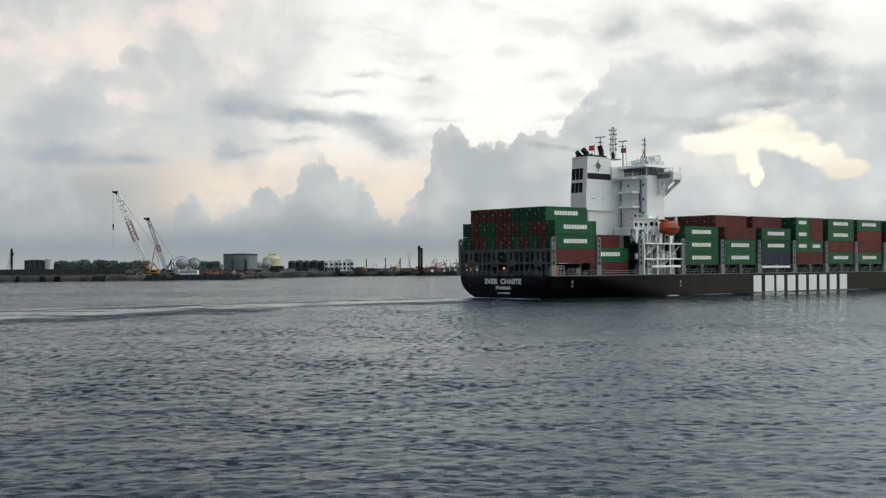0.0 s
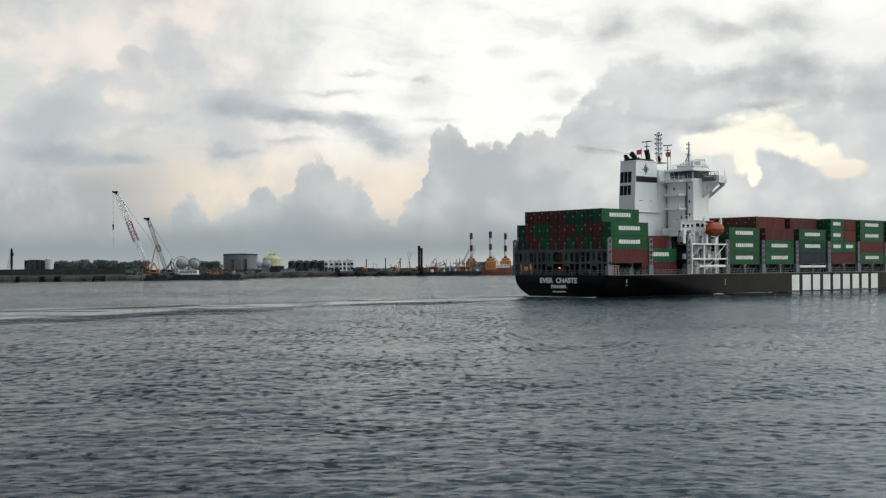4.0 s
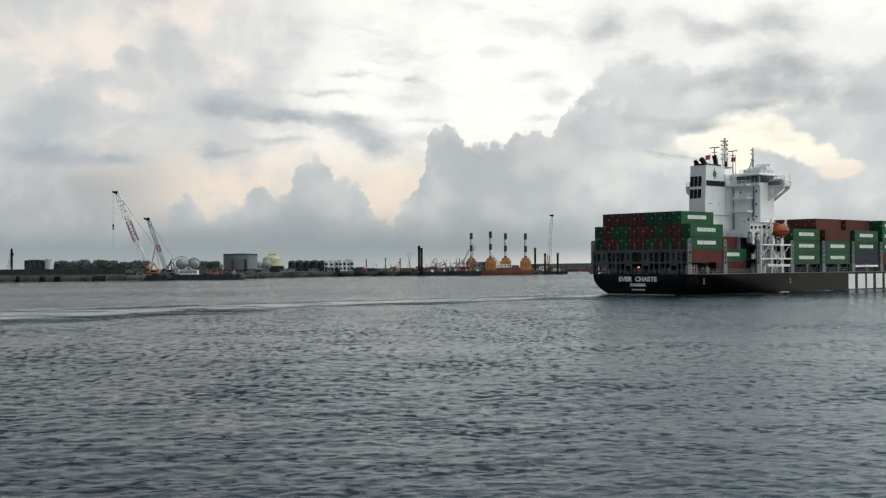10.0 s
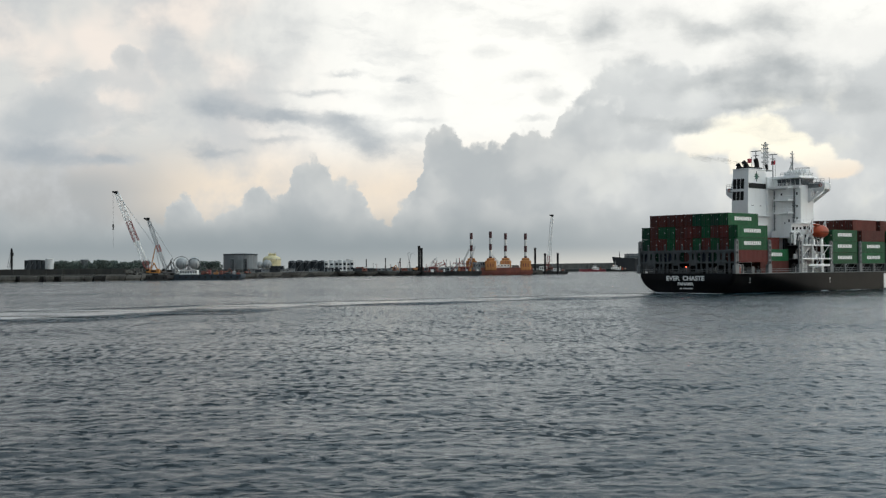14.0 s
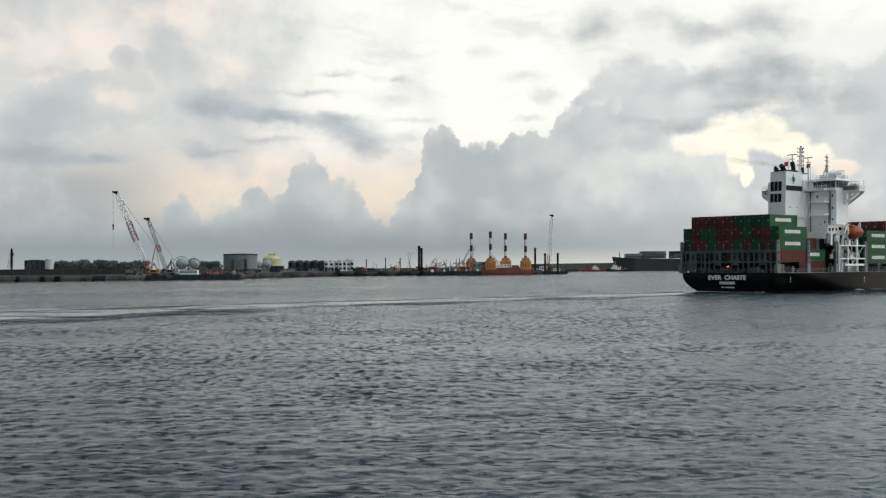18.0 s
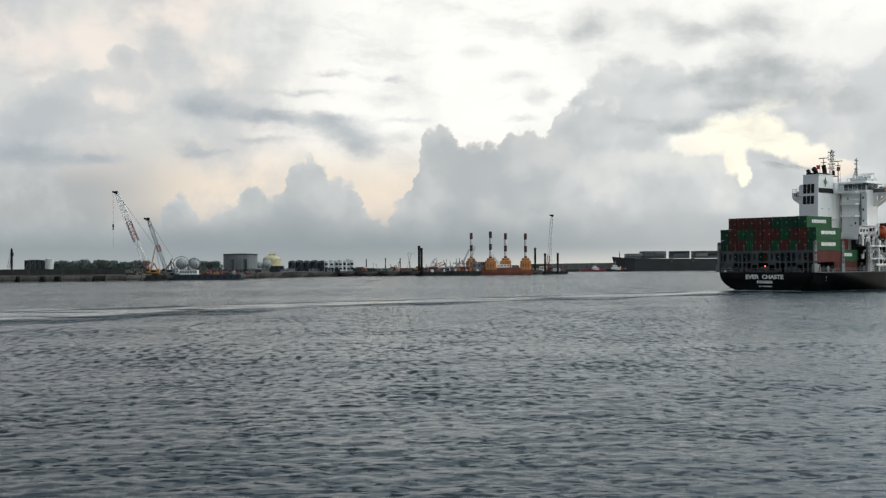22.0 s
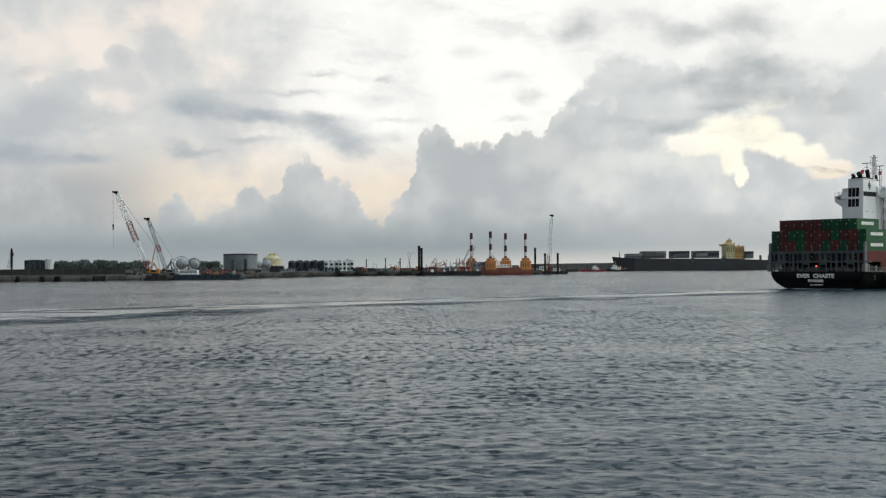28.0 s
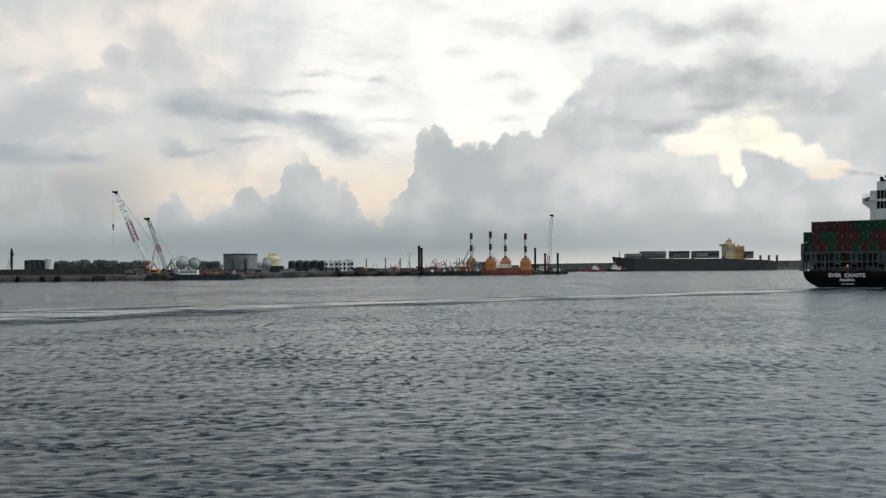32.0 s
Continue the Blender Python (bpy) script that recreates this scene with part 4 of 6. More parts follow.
    for x, z in ((3.2, 22.98), (5.4, 19.75)):
        b = Build()
        b.box((x, 34.5, z), (x + 0.75, 34.64, z + 1.9), 0.04)
        part("door", b, "ship_white", house)
    # bridge and its wings
    b = Build()
    b.box((-10.0, 34.2, 28.7), (9.9, 41.0, 29.1), 0.06)
    part("bridge_roof", b, "ship_white", SHIP)
    b = Build()
    b.box((-10.45, 33.9, 26.0), (10.05, 34.7, 26.5), 0.03)
    part("bridge_deck_edge", b, "ship_white", SHIP)
    # a band of glass between mullions runs round the bridge
    for k in range(5):
        x = 3.6 + k * 1.27
        b = Build()
        b.loft([[(x, 34.42, 26.75), (x + 0.95, 34.42, 26.75), (x + 0.95, 34.62, 26.75), (x, 34.62, 26.75)],
                [(x, 34.18, 28.35), (x + 0.95, 34.18, 28.35), (x + 0.95, 34.62, 28.35), (x, 34.62, 28.35)]], True, True)
        part("bridge_window", b, "bridge_glass", house)
    for k in range(5):
        y = 34.75 + k * 1.12
        b = Build()
        b.loft([[(9.9, y, 26.75), (10.08, y, 26.75), (10.08, y + 0.98, 26.75), (9.9, y + 0.98, 26.75)],
                [(9.9, y, 28.35), (10.3, y, 28.35), (10.3, y + 0.98, 28.35), (9.9, y + 0.98, 28.35)]], True, True)
        part("bridge_window", b, "bridge_glass", house)
    b = Build()
    b.box((2.4, 33.7, 28.45), (10.7, 41.3, 28.72), 0.05)
    part("bridge_eave", b, "ship_white", SHIP, "white eave over the bridge windows")
    b = Build()
    b.box((4.6, 35.6, 29.1), (9.6, 40.6, 29.9), 0.08)
    for k in range(6):
        b.box((4.7 + k * 0.85, 35.5, 29.9), (5.1 + k * 0.85, 36.0, 30.2 + 0.25 * (k % 3)), 0.05)
    part("radar_deck", b, "ship_white", SHIP, "white radar deck with small fittings")
    # trunks and pipes up the corner of the block, and a walkway round the casing
    for x, r, z1 in ((8.25, 0.2, 25.8), (7.85, 0.1, 22.8), (2.5, 0.13, 25.6)):
        b = Build()
        b.rod((x, 34.45, 13.4), (x, 34.45, z1), r, n=7)
        for z in (15.5, 18.5, 21.5):
            b.box((x - r - 0.08, 34.3, z), (x + r + 0.08, 34.62, z + 0.14))
        part("pipe", b, "ship_grey", house, "grey pipe run up the wall")
    b = Build()
    b.box((1.4, 23.9, DECK), (2.25, 32.1, 18.9), 0.06)
    part("lower_casing", b, "ship_white", funnel, "wider white lower casing")
    b = Build()
    b.box((1.4, 23.7, 18.9), (3.0, 32.2, 19.1), 0.03)
    for k in range(7):
        b.rod((2.92, 23.8 + k * 1.38, 19.1), (2.92, 23.8 + k * 1.38, 20.1), 0.04, n=4)
    for h in (0.55, 1.0):
        b.rod((2.92, 23.8, 19.1 + h), (2.92, 32.1, 19.1 + h), 0.04, n=4)
    part("casing_walkway", b, "ship_white", funnel, "white walkway with rails along the casing")
    for y, z in ((26.2, 21.6), (29.4, 21.6), (25.6, 21.6)):
        b = Build()
        b.box((1.5, y, z), (1.62, y + 0.45, z + 0.14))
        part("vent_slot", b, "soot", funnel, "small dark vent slot")
    for z in (14.6, 17.2):
        b = Build()
        b.lathe([(0.02, -0.05), (0.2, -0.05), (0.2, 0.05), (0.02, 0.05)], 12)
        part("porthole", b, "glass", house, at=pose(5.4, 34.58, z, 90))
    for s in (-1, 1):
        b = Build()
        b.box((s * 9.9, 38.0, 25.6), (s * 14.6, 41.0, 25.9), 0.04)
        b.box((s * 9.9, 38.0, 25.9), (s * 14.6, 38.12, 27.2), 0.03)
        b.box((s * 14.48, 38.0, 25.9), (s * 14.6, 41.0, 27.2), 0.03)
        b.box((s * 9.9, 40.88, 25.9), (s * 14.6, 41.0, 27.2), 0.03)
        wing = part("bridge_wing", b, "ship_white", SHIP, "white open bridge wing")
        b = Build()
        # a gusset plate under the wing, cut open in the middle
        rim = [(10.0, 22.2), (14.4, 25.25), (14.4, 25.6), (10.0, 25.6)]
        cut = [(10.9, 23.6), (13.1, 25.15), (12.9, 25.25), (10.9, 25.2)]
        for y0, y1 in ((38.15, 38.4), (40.6, 40.85)):
            b = Build()
            vs = [(s * x, y, z) for y in (y0, y1) for x, z in rim + cut]
            fs = []
            for i in range(4):
                j = (i + 1) % 4
                fs += [(i, j, 4 + j, 4 + i), (8 + j, 8 + i, 12 + i, 12 + j), (j, i, 8 + i, 8 + j), (4 + i, 4 + j, 12 + j, 12 + i)]
            b.add(vs, fs)
            part("wing_strut", b, "ship_white", wing, "white gusset plate with an opening")
        b = Build()
        for h in (0.4, 0.8):
            b.rod((s * 10.2, 38.06, 27.2 + h * 1.2), (s * 14.5, 38.06, 27.2 + h * 1.2), 0.045, n=4)
        for k in range(5):
            b.rod((s * (10.2 + k * 1.07), 38.06, 27.2), (s * (10.2 + k * 1.07), 38.06, 28.2), 0.045, n=4)
        part("wing_rail", b, "ship_grey", wing)
        b = Build()
        b.box((s * 10.1, 37.9, 26.05), (s * 13.4, 37.99, 27.05), 0.02)
        part("wing_screen", b, "ship_grey", wing, "grey wind screen")
        b = Build()
        b.rod((s * 14.5, 40.5, 27.2), (s * 14.5, 40.5, 28.6), 0.06, n=4)
        part("wing_staff", b, "ship_grey", wing)
        b = Build()
        b.box((s * 11.4, 38.5, 25.9), (s * 13.4, 39.5, 27.5), 0.05)
        part("wing_locker", b, "ship_grey", wing)
        b = Build()
        for k in range(10):
            a0, a1 = k * math.tau / 10, (k + 1) * math.tau / 10
            b.rod((s * 13.5 + 0.36 * math.cos(a0), 37.92, 26.6 + 0.36 * math.sin(a0)), (s * 13.5 + 0.36 * math.cos(a1), 37.92, 26.6 + 0.36 * math.sin(a1)), 0.1, n=5)
        part("lifebuoy", b, "orange", wing, "orange ring lifebuoy")
    rail([(4.4, 34.4, 29.1), (9.7, 34.4, 29.1), (9.7, 40.8, 29.1)], "mast_pale", 0.9)
    rail([(5.0, 40.4, 30.9), (9.0, 40.4, 30.9)], "ship_grey", 0.6)
    b = Build()
    b.box((5.0, 38.4, 29.9), (9.2, 40.5, 30.9), 0.05)
    part("monkey_island", b, "ship_white", SHIP)
    # deck machinery below the boat
    b = Build()
    b.box((4.0, 30.6, 13.4), (8.6, 33.6, 15.2), 0.1)
    part("vent_house", b, "ship_white", SHIP, "white ventilator housing")
    b = Build()
    b.box((8.6, 29.2, 12.0), (10.6, 34.4, 16.9), 0.08)
    b.box((8.6, 34.4, 12.0), (10.4, 38.8, 17.2), 0.08)
    store = part("boat_store", b, "ship_white", SHIP, "white two-storey boat store with dark openings")
    # solid panels, near-black for the shade inside each opening
    for y, z, w, h in ((29.6, 15.2, 0.9, 0.8), (31.2, 15.2, 0.9, 0.8), (32.9, 15.3, 0.8, 0.7), (30.3, 12.5, 0.9, 1.9), (33.2, 12.6, 1.0, 1.4), (35.0, 15.4, 0.9, 0.9), (36.8, 15.4, 0.9, 0.9), (35.6, 12.6, 1.0, 1.8), (37.6, 13.2, 0.7, 0.9)):
        b = Build()
        b.box((10.3, y, z), (10.66, y + w, z + h), 0.03)
        part("opening", b, "dark", store)
    for z in (14.4, 16.95):
        b = Build()
        b.box((10.5, 29.0, z), (11.5, 38.9, z + 0.12))
        for k in range(8):
            b.rod((11.45, 29.2 + k * 1.35, z), (11.45, 29.2 + k * 1.35, z + 1.0), 0.05, n=4)
        b.rod((11.45, 29.0, z + 1.0), (11.45, 38.8, z + 1.0), 0.05, n=4)
        part("walkway", b, "ship_white", store)
    rng = random.Random(21)
    for i in range(16):
        x, y = rng.uniform(10.9, 12.2), 27.8 + i * 0.62
        w, h = rng.uniform(0.25, 0.6), rng.uniform(0.6, 2.6)
        b = Build()
        if i % 2:
            b.box((x, y, 11.6), (x + w, y + rng.uniform(0.4, 0.9), 12.4 + h), 0.06)
            b.box((x - 0.1, y - 0.1, 12.4 + h), (x + w + 0.1, y + 0.7, 12.55 + h))
        else:
            b.rod((x, y, 11.6), (x, y, 12.4 + h), 0.16, n=7)
            b.rod((x, y, 12.4 + h), (x + 0.4, y, 12.65 + h), 0.24, 0.3, n=8)
        part("ventilator", b, "ship_white" if i % 5 else "ship_grey", SHIP)
    b = Build()
    b.box((2.5, 27.2, 13.25), (10.8, 42.0, 13.4))
    part("boat_deck", b, "ship_white", SHIP)
    for y in (28.6, 33.1, 37.4, 41.7):
        b = Build()
        b.box((13.75, y - 0.16, DECK), (14.1, y + 0.16, 11.6), 0.03)
        part("frame_post", b, "ship_white", SHIP)
    for z in (11.45, 8.1):
        b = Build()
        b.box((13.7, 28.4, z - 0.17), (14.15, 41.9, z + 0.17), 0.03)
        part("frame_beam", b, "ship_white", SHIP)
        b = Build()
        b.box((10.0, 28.4, z - 0.12), (13.7, 41.9, z), 0.02)
        part("side_walkway", b, "ship_grey", SHIP)
    # added panel: the shade behind the boat frame is put into its colour
    b = Build()
    b.box((9.1, 27.6, DECK), (9.5, 42.0, 13.2))
    part("recess_wall", b, "dark", SHIP, "near-black panel painted as the shade behind the boat frame")
    rng = random.Random(8)
    for i in range(34):
        x, y = rng.uniform(10.2, 13.4), rng.uniform(28.6, 41.2)
        z = rng.choice((DECK, 8.1, 11.5))
        h = rng.uniform(0.7, 2.2)
        b = Build()
        if i % 3:
            b.box((x, y, z), (x + rng.uniform(0.3, 1.0), y + rng.uniform(0.4, 1.6), z + h), 0.06)
        else:
            b.rod((x, y, z), (x, y, z + h), 0.22, n=7)
            b.rod((x, y, z + h), (x + 0.5, y, z + h + 0.3), 0.3, 0.38, n=7)
        part("deck_fitting", b, rng.choice(("ship_white", "ship_white", "ship_grey")), SHIP)
    b = Build()
    b.box((13.9, 31.0, 6.2), (14.3, 40.8, 6.75), 0.08)
    part("pilot_ladder_box", b, "ship_white", SHIP)
    for y in (29.5, 31.8, 35.0, 39.6):
        b = Build()
        b.rod((13.6, y, 8.2), (12.0, y + 1.8, 11.4), 0.08, n=4)
        b.rod((12.6, y + 0.6, DECK), (12.6, y + 0.6, 13.4), 0.14, n=5)
        b.box((11.6, y - 0.6, DECK), (13.0, y + 0.5, 6.2), 0.05)
        part("deck_fitting", b, "ship_white", SHIP)
    # ladders and braces in the boat frame
    for y in (30.6, 36.2, 39.0):
        b = Build()
        for k in (-0.22, 0.22):
            b.rod((13.5, y + k, DECK), (13.2, y + k, 11.4), 0.05, n=4)
        for k in range(14):
            z = DECK + 0.4 + k * 0.46
            b.rod((13.4, y - 0.22, z), (13.4, y + 0.22, z), 0.04, n=4)
        part("ladder", b, "ship_white", SHIP, "white upright ladder")
    for y0, y1, z0, z1 in ((28.6, 33.1, 8.1, 11.4), (33.1, 37.4, 11.4, 8.1), (37.4, 41.7, 8.1, 11.4), (33.1, 37.4, 5.0, 8.0)):
        b = Build()
        b.rod((13.6, y0, z0), (13.6, y1, z1), 0.09, n=5)
        part("brace", b, "ship_white", SHIP)
    for y in (34.3, 40.6):
        b = Build()
        b.rod((11.0, y, 11.6), (13.4, y, 14.6), 0.2, n=6)
        b.rod((13.4, y, 14.6), (13.2, y, 17.6), 0.2, n=6)
        b.rod((10.6, y, 13.4), (13.2, y, 17.4), 0.14, n=6)
        part("davit", b, "ship_white", SHIP, "white boat davit")
    b = Build()
    rings = []
    for k in range(13):
        t = k / 12
        r = 1.6 * (1 - abs(2 * t - 1) ** 3.0) ** 0.6 + 0.05
        rings.append([(13.3 + r * 0.95 * math.cos(a), 34.6 + 6.4 * t, 14.9 + r * (1.0 if math.sin(a) > 0 else 0.9) * math.sin(a)) for a in [i * math.tau / 14 for i in range(14)]])
    b.loft([list(reversed(r)) for r in rings], True, True)
    boat = part("lifeboat", b, "orange", SHIP, "enclosed orange lifeboat", smooth=True)
    b = Build()
    b.box((12.6, 35.2, 16.3), (14.0, 37.0, 16.8), 0.2)
    part("cockpit", b, "orange", boat)
    b = Build()
    b.rod((14.85, 35.4, 14.75), (14.85, 40.2, 14.75), 0.09, n=5)
    part("rubbing_strip", b, "dark", boat)
    # stern lamp behind the frames
    lamp_m, n, p = material("red_stern_light")
    p.inputs["Emission Color"].default_value = (1.0, 0.12, 0.06, 1)
    p.inputs["Emission Strength"].default_value = 7.0
    p.inputs["Base Color"].default_value = (0.5, 0.05, 0.03, 1)
    b = Build()
    b.lathe([(0.04, -0.13), (0.13, -0.06), (0.13, 0.06), (0.04, 0.13)], 10, (0.2, 0.2, 6.3))
    part("stern_light", b, lamp_m, SHIP, "small glowing red-orange lamp")
    b = Build()
    b.box((0.05, 0.25, DECK), (0.35, 0.5, 6.2), 0.03)
    b.box((-0.3, 0.25, 6.05), (0.9, 0.45, 6.15))
    part("lamp_bracket", b, "ship_grey", SHIP)


CARGO = []  # thing and its pose in the ship's space


def box_mesh(colour, length):
    """The body of a freight container: ribbed sides and roof, corner posts and castings."""
    b = Build()
    w, h = 1.219, 2.83
    ribs = int(length / 0.55)
    for s in (-1, 1):
        v = []
        for i in range(ribs + 1):
            for q, o in ((0.0, 0.0), (0.25, 0.0), (0.5, 0.028), (0.75, 0.028)):
                y = 0.12 + (length - 0.24) * min(1.0, (i + q) / (ribs + 0.75))
                v.append((s * (w - 0.01 - o), y))
        lo = [(x, y, 0.16) for x, y in v]
        hi = [(x, y, h - 0.12) for x, y in v]
        b.loft([lo, hi] if s > 0 else [hi, lo], closed=False)
    for y in (0.0, length - 0.14):
        for s in (-1, 1):
            b.box((s * (w - 0.14), y, 0), (s * w, y + 0.14, h))
    for z in (0.0, h - 0.14):
        for s in (-1, 1):
            b.box((s * (w - 0.1), 0.14, z), (s * w, length - 0.14, z + 0.16 if z == 0 else h))
        for y in (0.0, length - 0.1):
            b.box((-w + 0.14, y, z), (w - 0.14, y + 0.1, z + 0.14))
    for s in (-1, 1):
        for y in (0.0, length - 0.18):
            b.box((s * (w - 0.17), y, h), (s * w, y + 0.18, h + 0.035))
    b.box((-w + 0.1, 0.1, h - 0.06), (w - 0.1, length - 0.1, h - 0.03))
    b.box((-w + 0.1, length - 0.12, 0.1), (w - 0.1, length - 0.06, h - 0.1))
    b.box((-w + 0.1, 0.2, 0.02), (w - 0.1, length - 0.2, 0.12))
    return b.mesh("body", MAT[colour])


def door_mesh(colour):
    b = Build()
    b.box((0.01, 0.0, 0.0), (1.07, 0.05, 2.5), 0.015)
    for z in (0.45, 1.1, 1.75):
        b.box((0.08, -0.015, z), (1.0, 0.0, z + 0.42))
    return b.mesh("door", MAT[colour])


def rods_mesh():
    b = Build()
    for x in (0.32, 0.78):
        b.rod((x, -0.06, 0.02), (x, -0.06, 2.54), 0.028, n=5)
        b.box((x - 0.16, -0.09, 0.95), (x + 0.04, -0.05, 1.02))
        for z in (0.12, 2.4):
            b.box((x - 0.06, -0.09, z), (x + 0.06, 0.0, z + 0.08))
    return b.mesh("lock_gear", MAT["stern_grey"])


def mark_mesh(length):
    """A row of plain pale blocks where the owner's mark stands."""
    b = Build()
    step = length * 0.57 / 9
    ring = [(length * 0.78, 0.0)]
    for k in range(9):
        y = length * 0.21 + (8 - k) * step
        ring += [(y + 0.8 * step, 0.1), (y + 0.8 * step, 0.84), (y, 0.84), (y, 0.1)]
    ring.append((length * 0.21, 0.0))
    b.loft([[(1.2, y, z) for y, z in ring], [(1.235, y, z) for y, z in ring]], True, True)
    return b.mesh("side_mark", MAT["letter"])


COLOUR_WORDS = {"green": "green", "dark_green": "dark green", "brown": "oxide brown", "red": "dull red", "navy": "navy blue"}
PROTO = {}


def freight_box(colour, length, mark, x, y, z):
    key = (colour, length, mark)
    if key not in PROTO:
        e = empty("freight_container")
        size = "long" if length > 8 else "short"
        tagged(e, f"{size} {COLOUR_WORDS[colour]} ribbed steel freight container stacked on deck", "container", "deck cargo")
        part("body", box_mesh(colour, length), colour, e)
        dm, rm = door_mesh(colour), rods_mesh()
        left = part("door", dm, colour, e, at=pose(-1.08, 0.03, 0.14))
        right = part("door", dm, colour, e, at=pose(0.0, 0.03, 0.14))
        part("lock_gear", rm, "stern_grey", left, "galvanised lock rods")
        part("lock_gear", rm, "stern_grey", right, "galvanised lock rods")
        for px, pz, w, h in ((-0.95, 2.25, 0.2, 0.14), (0.66, 1.3, 0.2, 0.22)):
            q = Build()
            q.box((px, -0.02, pz), (px + w, 0.035, pz + h))
            part("plate", q, "letter", e, "small pale data plate")
        if mark:
            part("side_mark", mark_mesh(length), "letter", e, "row of pale painted blocks", at=pose(0, 0, 1.15))
        PROTO[key] = e
        ob = e
        ob.matrix_basis = SHIP.matrix_basis @ pose(x, y, z)
    else:
        ob = copy_thing(PROTO[key], SHIP.matrix_basis @ pose(x, y, z))
    CARGO.append((ob, pose(x, y, z)))


def load_cargo():
    rng = random.Random(11)
    long, short, tier = 12.19, 6.06, 2.9
    rows = [-12.7 + 2.54 * i for i in range(11)]

    def pick():
        return rng.choice(["brown", "brown", "green", "green", "dark_green", "brown", "red"])
    # aft bay, bottom tier to top, port to starboard
    aft = [["navy", "dark_green", "navy", "navy", "dark_green", "brown", "dark_green", "navy", "dark_green", "brown", "red"],
           ["dark_green", "brown", "red", "green", "red", "brown", "green", "red", "green", "brown", "green"],
           ["dark_green", "brown", "green", "green", "brown", "red", "brown", "green", "brown", "red", "green"],
           [None, "brown", "brown", "brown", "brown", "brown", "dark_green", "green", "dark_green", "green", None]]
    for t, line in enumerate(aft):
        for i, c in enumerate(line):
            if c:
                freight_box(c, long, c == "green" and i >= 9, rows[i], 1.3, 7.3 + t * tier)
    # second bay, lower at its sides
    for i in range(11):
        freight_box("brown" if i > 7 else pick(), long, False, rows[i] if i < 10 else rows[9] + 2.3, 14.3, DECK + 0.05) if i in (9,) else None
        if i in (0, 1, 9):
            freight_box("green", long, i == 9, rows[i], 14.3, 7.6)
        if i in (1, 8):
            freight_box("red" if i == 8 else "brown", long, False, rows[i], 14.3, 10.5)
    outer = {42.8: ["green", "green", "green"], 57.4: ["green", "green", "brown"], 72.0: ["navy", "dark_green", "green"],
             101.0: ["green", "brown", "green", "green"], 115.0: ["green", "brown", "red", "green"], 129.6: ["green", "green", "brown", "green"]}
    for y, side in outer.items():
        for i in range(11):
            tiers = len(side) if i == 10 else (3 if y < 50 else 4)
            for t in range(tiers):
                c = side[t] if i == 10 else pick()
                if t == 3 and i >= 4 and y in (57.4, 72.0):
                    c = "brown" if y < 60 or i == 9 else "dark_green"
                if i < 9 and t < 2:
                    continue
                freight_box(c, long, i == 10 and c in ("green", "dark_green"), rows[i], y, 6.84 + t * tier)
    for i in range(11):
        for t in range(4):
            if i < 9 and t < 2:
                continue
            if i == 10 and t == 0:
                freight_box("brown", long, False, rows[i], 86.5, 6.84)
                continue
            pair = {1: ("green", "green"), 2: ("green", "brown"), 3: ("green", "brown")}.get(t) if i == 10 else (pick(), pick())
            for k, c in enumerate(pair):
                freight_box(c, short, i == 10 and c == "green", rows[i], 86.5 + k * 6.12, 6.84 + t * tier)


def build_smoke():
    """A thin drift of exhaust behind the funnel: many faint puffs, each hardly seen."""
    m, n, b = material("thin_exhaust_smoke")
    out = m.node_tree.nodes["Material Output"]
    b.inputs["Base Color"].default_value = (0.16, 0.15, 0.14, 1)
    b.inputs["Roughness"].default_value = 1.0
    at = n.vmath("MULTIPLY", n.add("ShaderNodeTexCoord").outputs["Object"], (1.0, 0.0, 1.0))
    torn = n.noise(n.add("ShaderNodeTexCoord").outputs["Object"], 1.6, 4, 0.6)
    soft = n.span(n.vmath("LENGTH", at, out="Value"), 0.15, 1.0, 0.16, 0.0)
    mixer = n.add("ShaderNodeMixShader")
    n.put(mixer.inputs[0], n.math("MULTIPLY", soft, n.span(torn, 0.3, 0.65, 0.3, 1.0)))
    n.put(mixer.inputs[1], n.add("ShaderNodeBsdfTransparent").outputs[0])
    n.put(mixer.inputs[2], b.outputs[0])
    n.put(out.inputs[0], mixer.outputs[0])
    e = empty("exhaust_smoke", SHIP.matrix_basis)
    tagged(e, "thin grey-brown exhaust smoke trailing from the funnel", "smoke")
    for x, y, z, L, r in ((-1.2, 24.4, 32.4, 2.0, 0.7), (-4.2, 22.6, 33.2, 3.6, 0.9), (-8.6, 19.8, 33.9, 5.0, 1.2)):
        b = Build()
        b.lathe([(math.cos(radians(a)), math.sin(radians(a))) for a in range(-88, 90, 8)], 32)
        part("puff", b, m, e, smooth=True, at=pose(x, y, z, 0, 12, 42) @ Matrix.Diagonal((L, r * 0.3, r, 1)))
    CARGO.append((e, Matrix.Identity(4)))


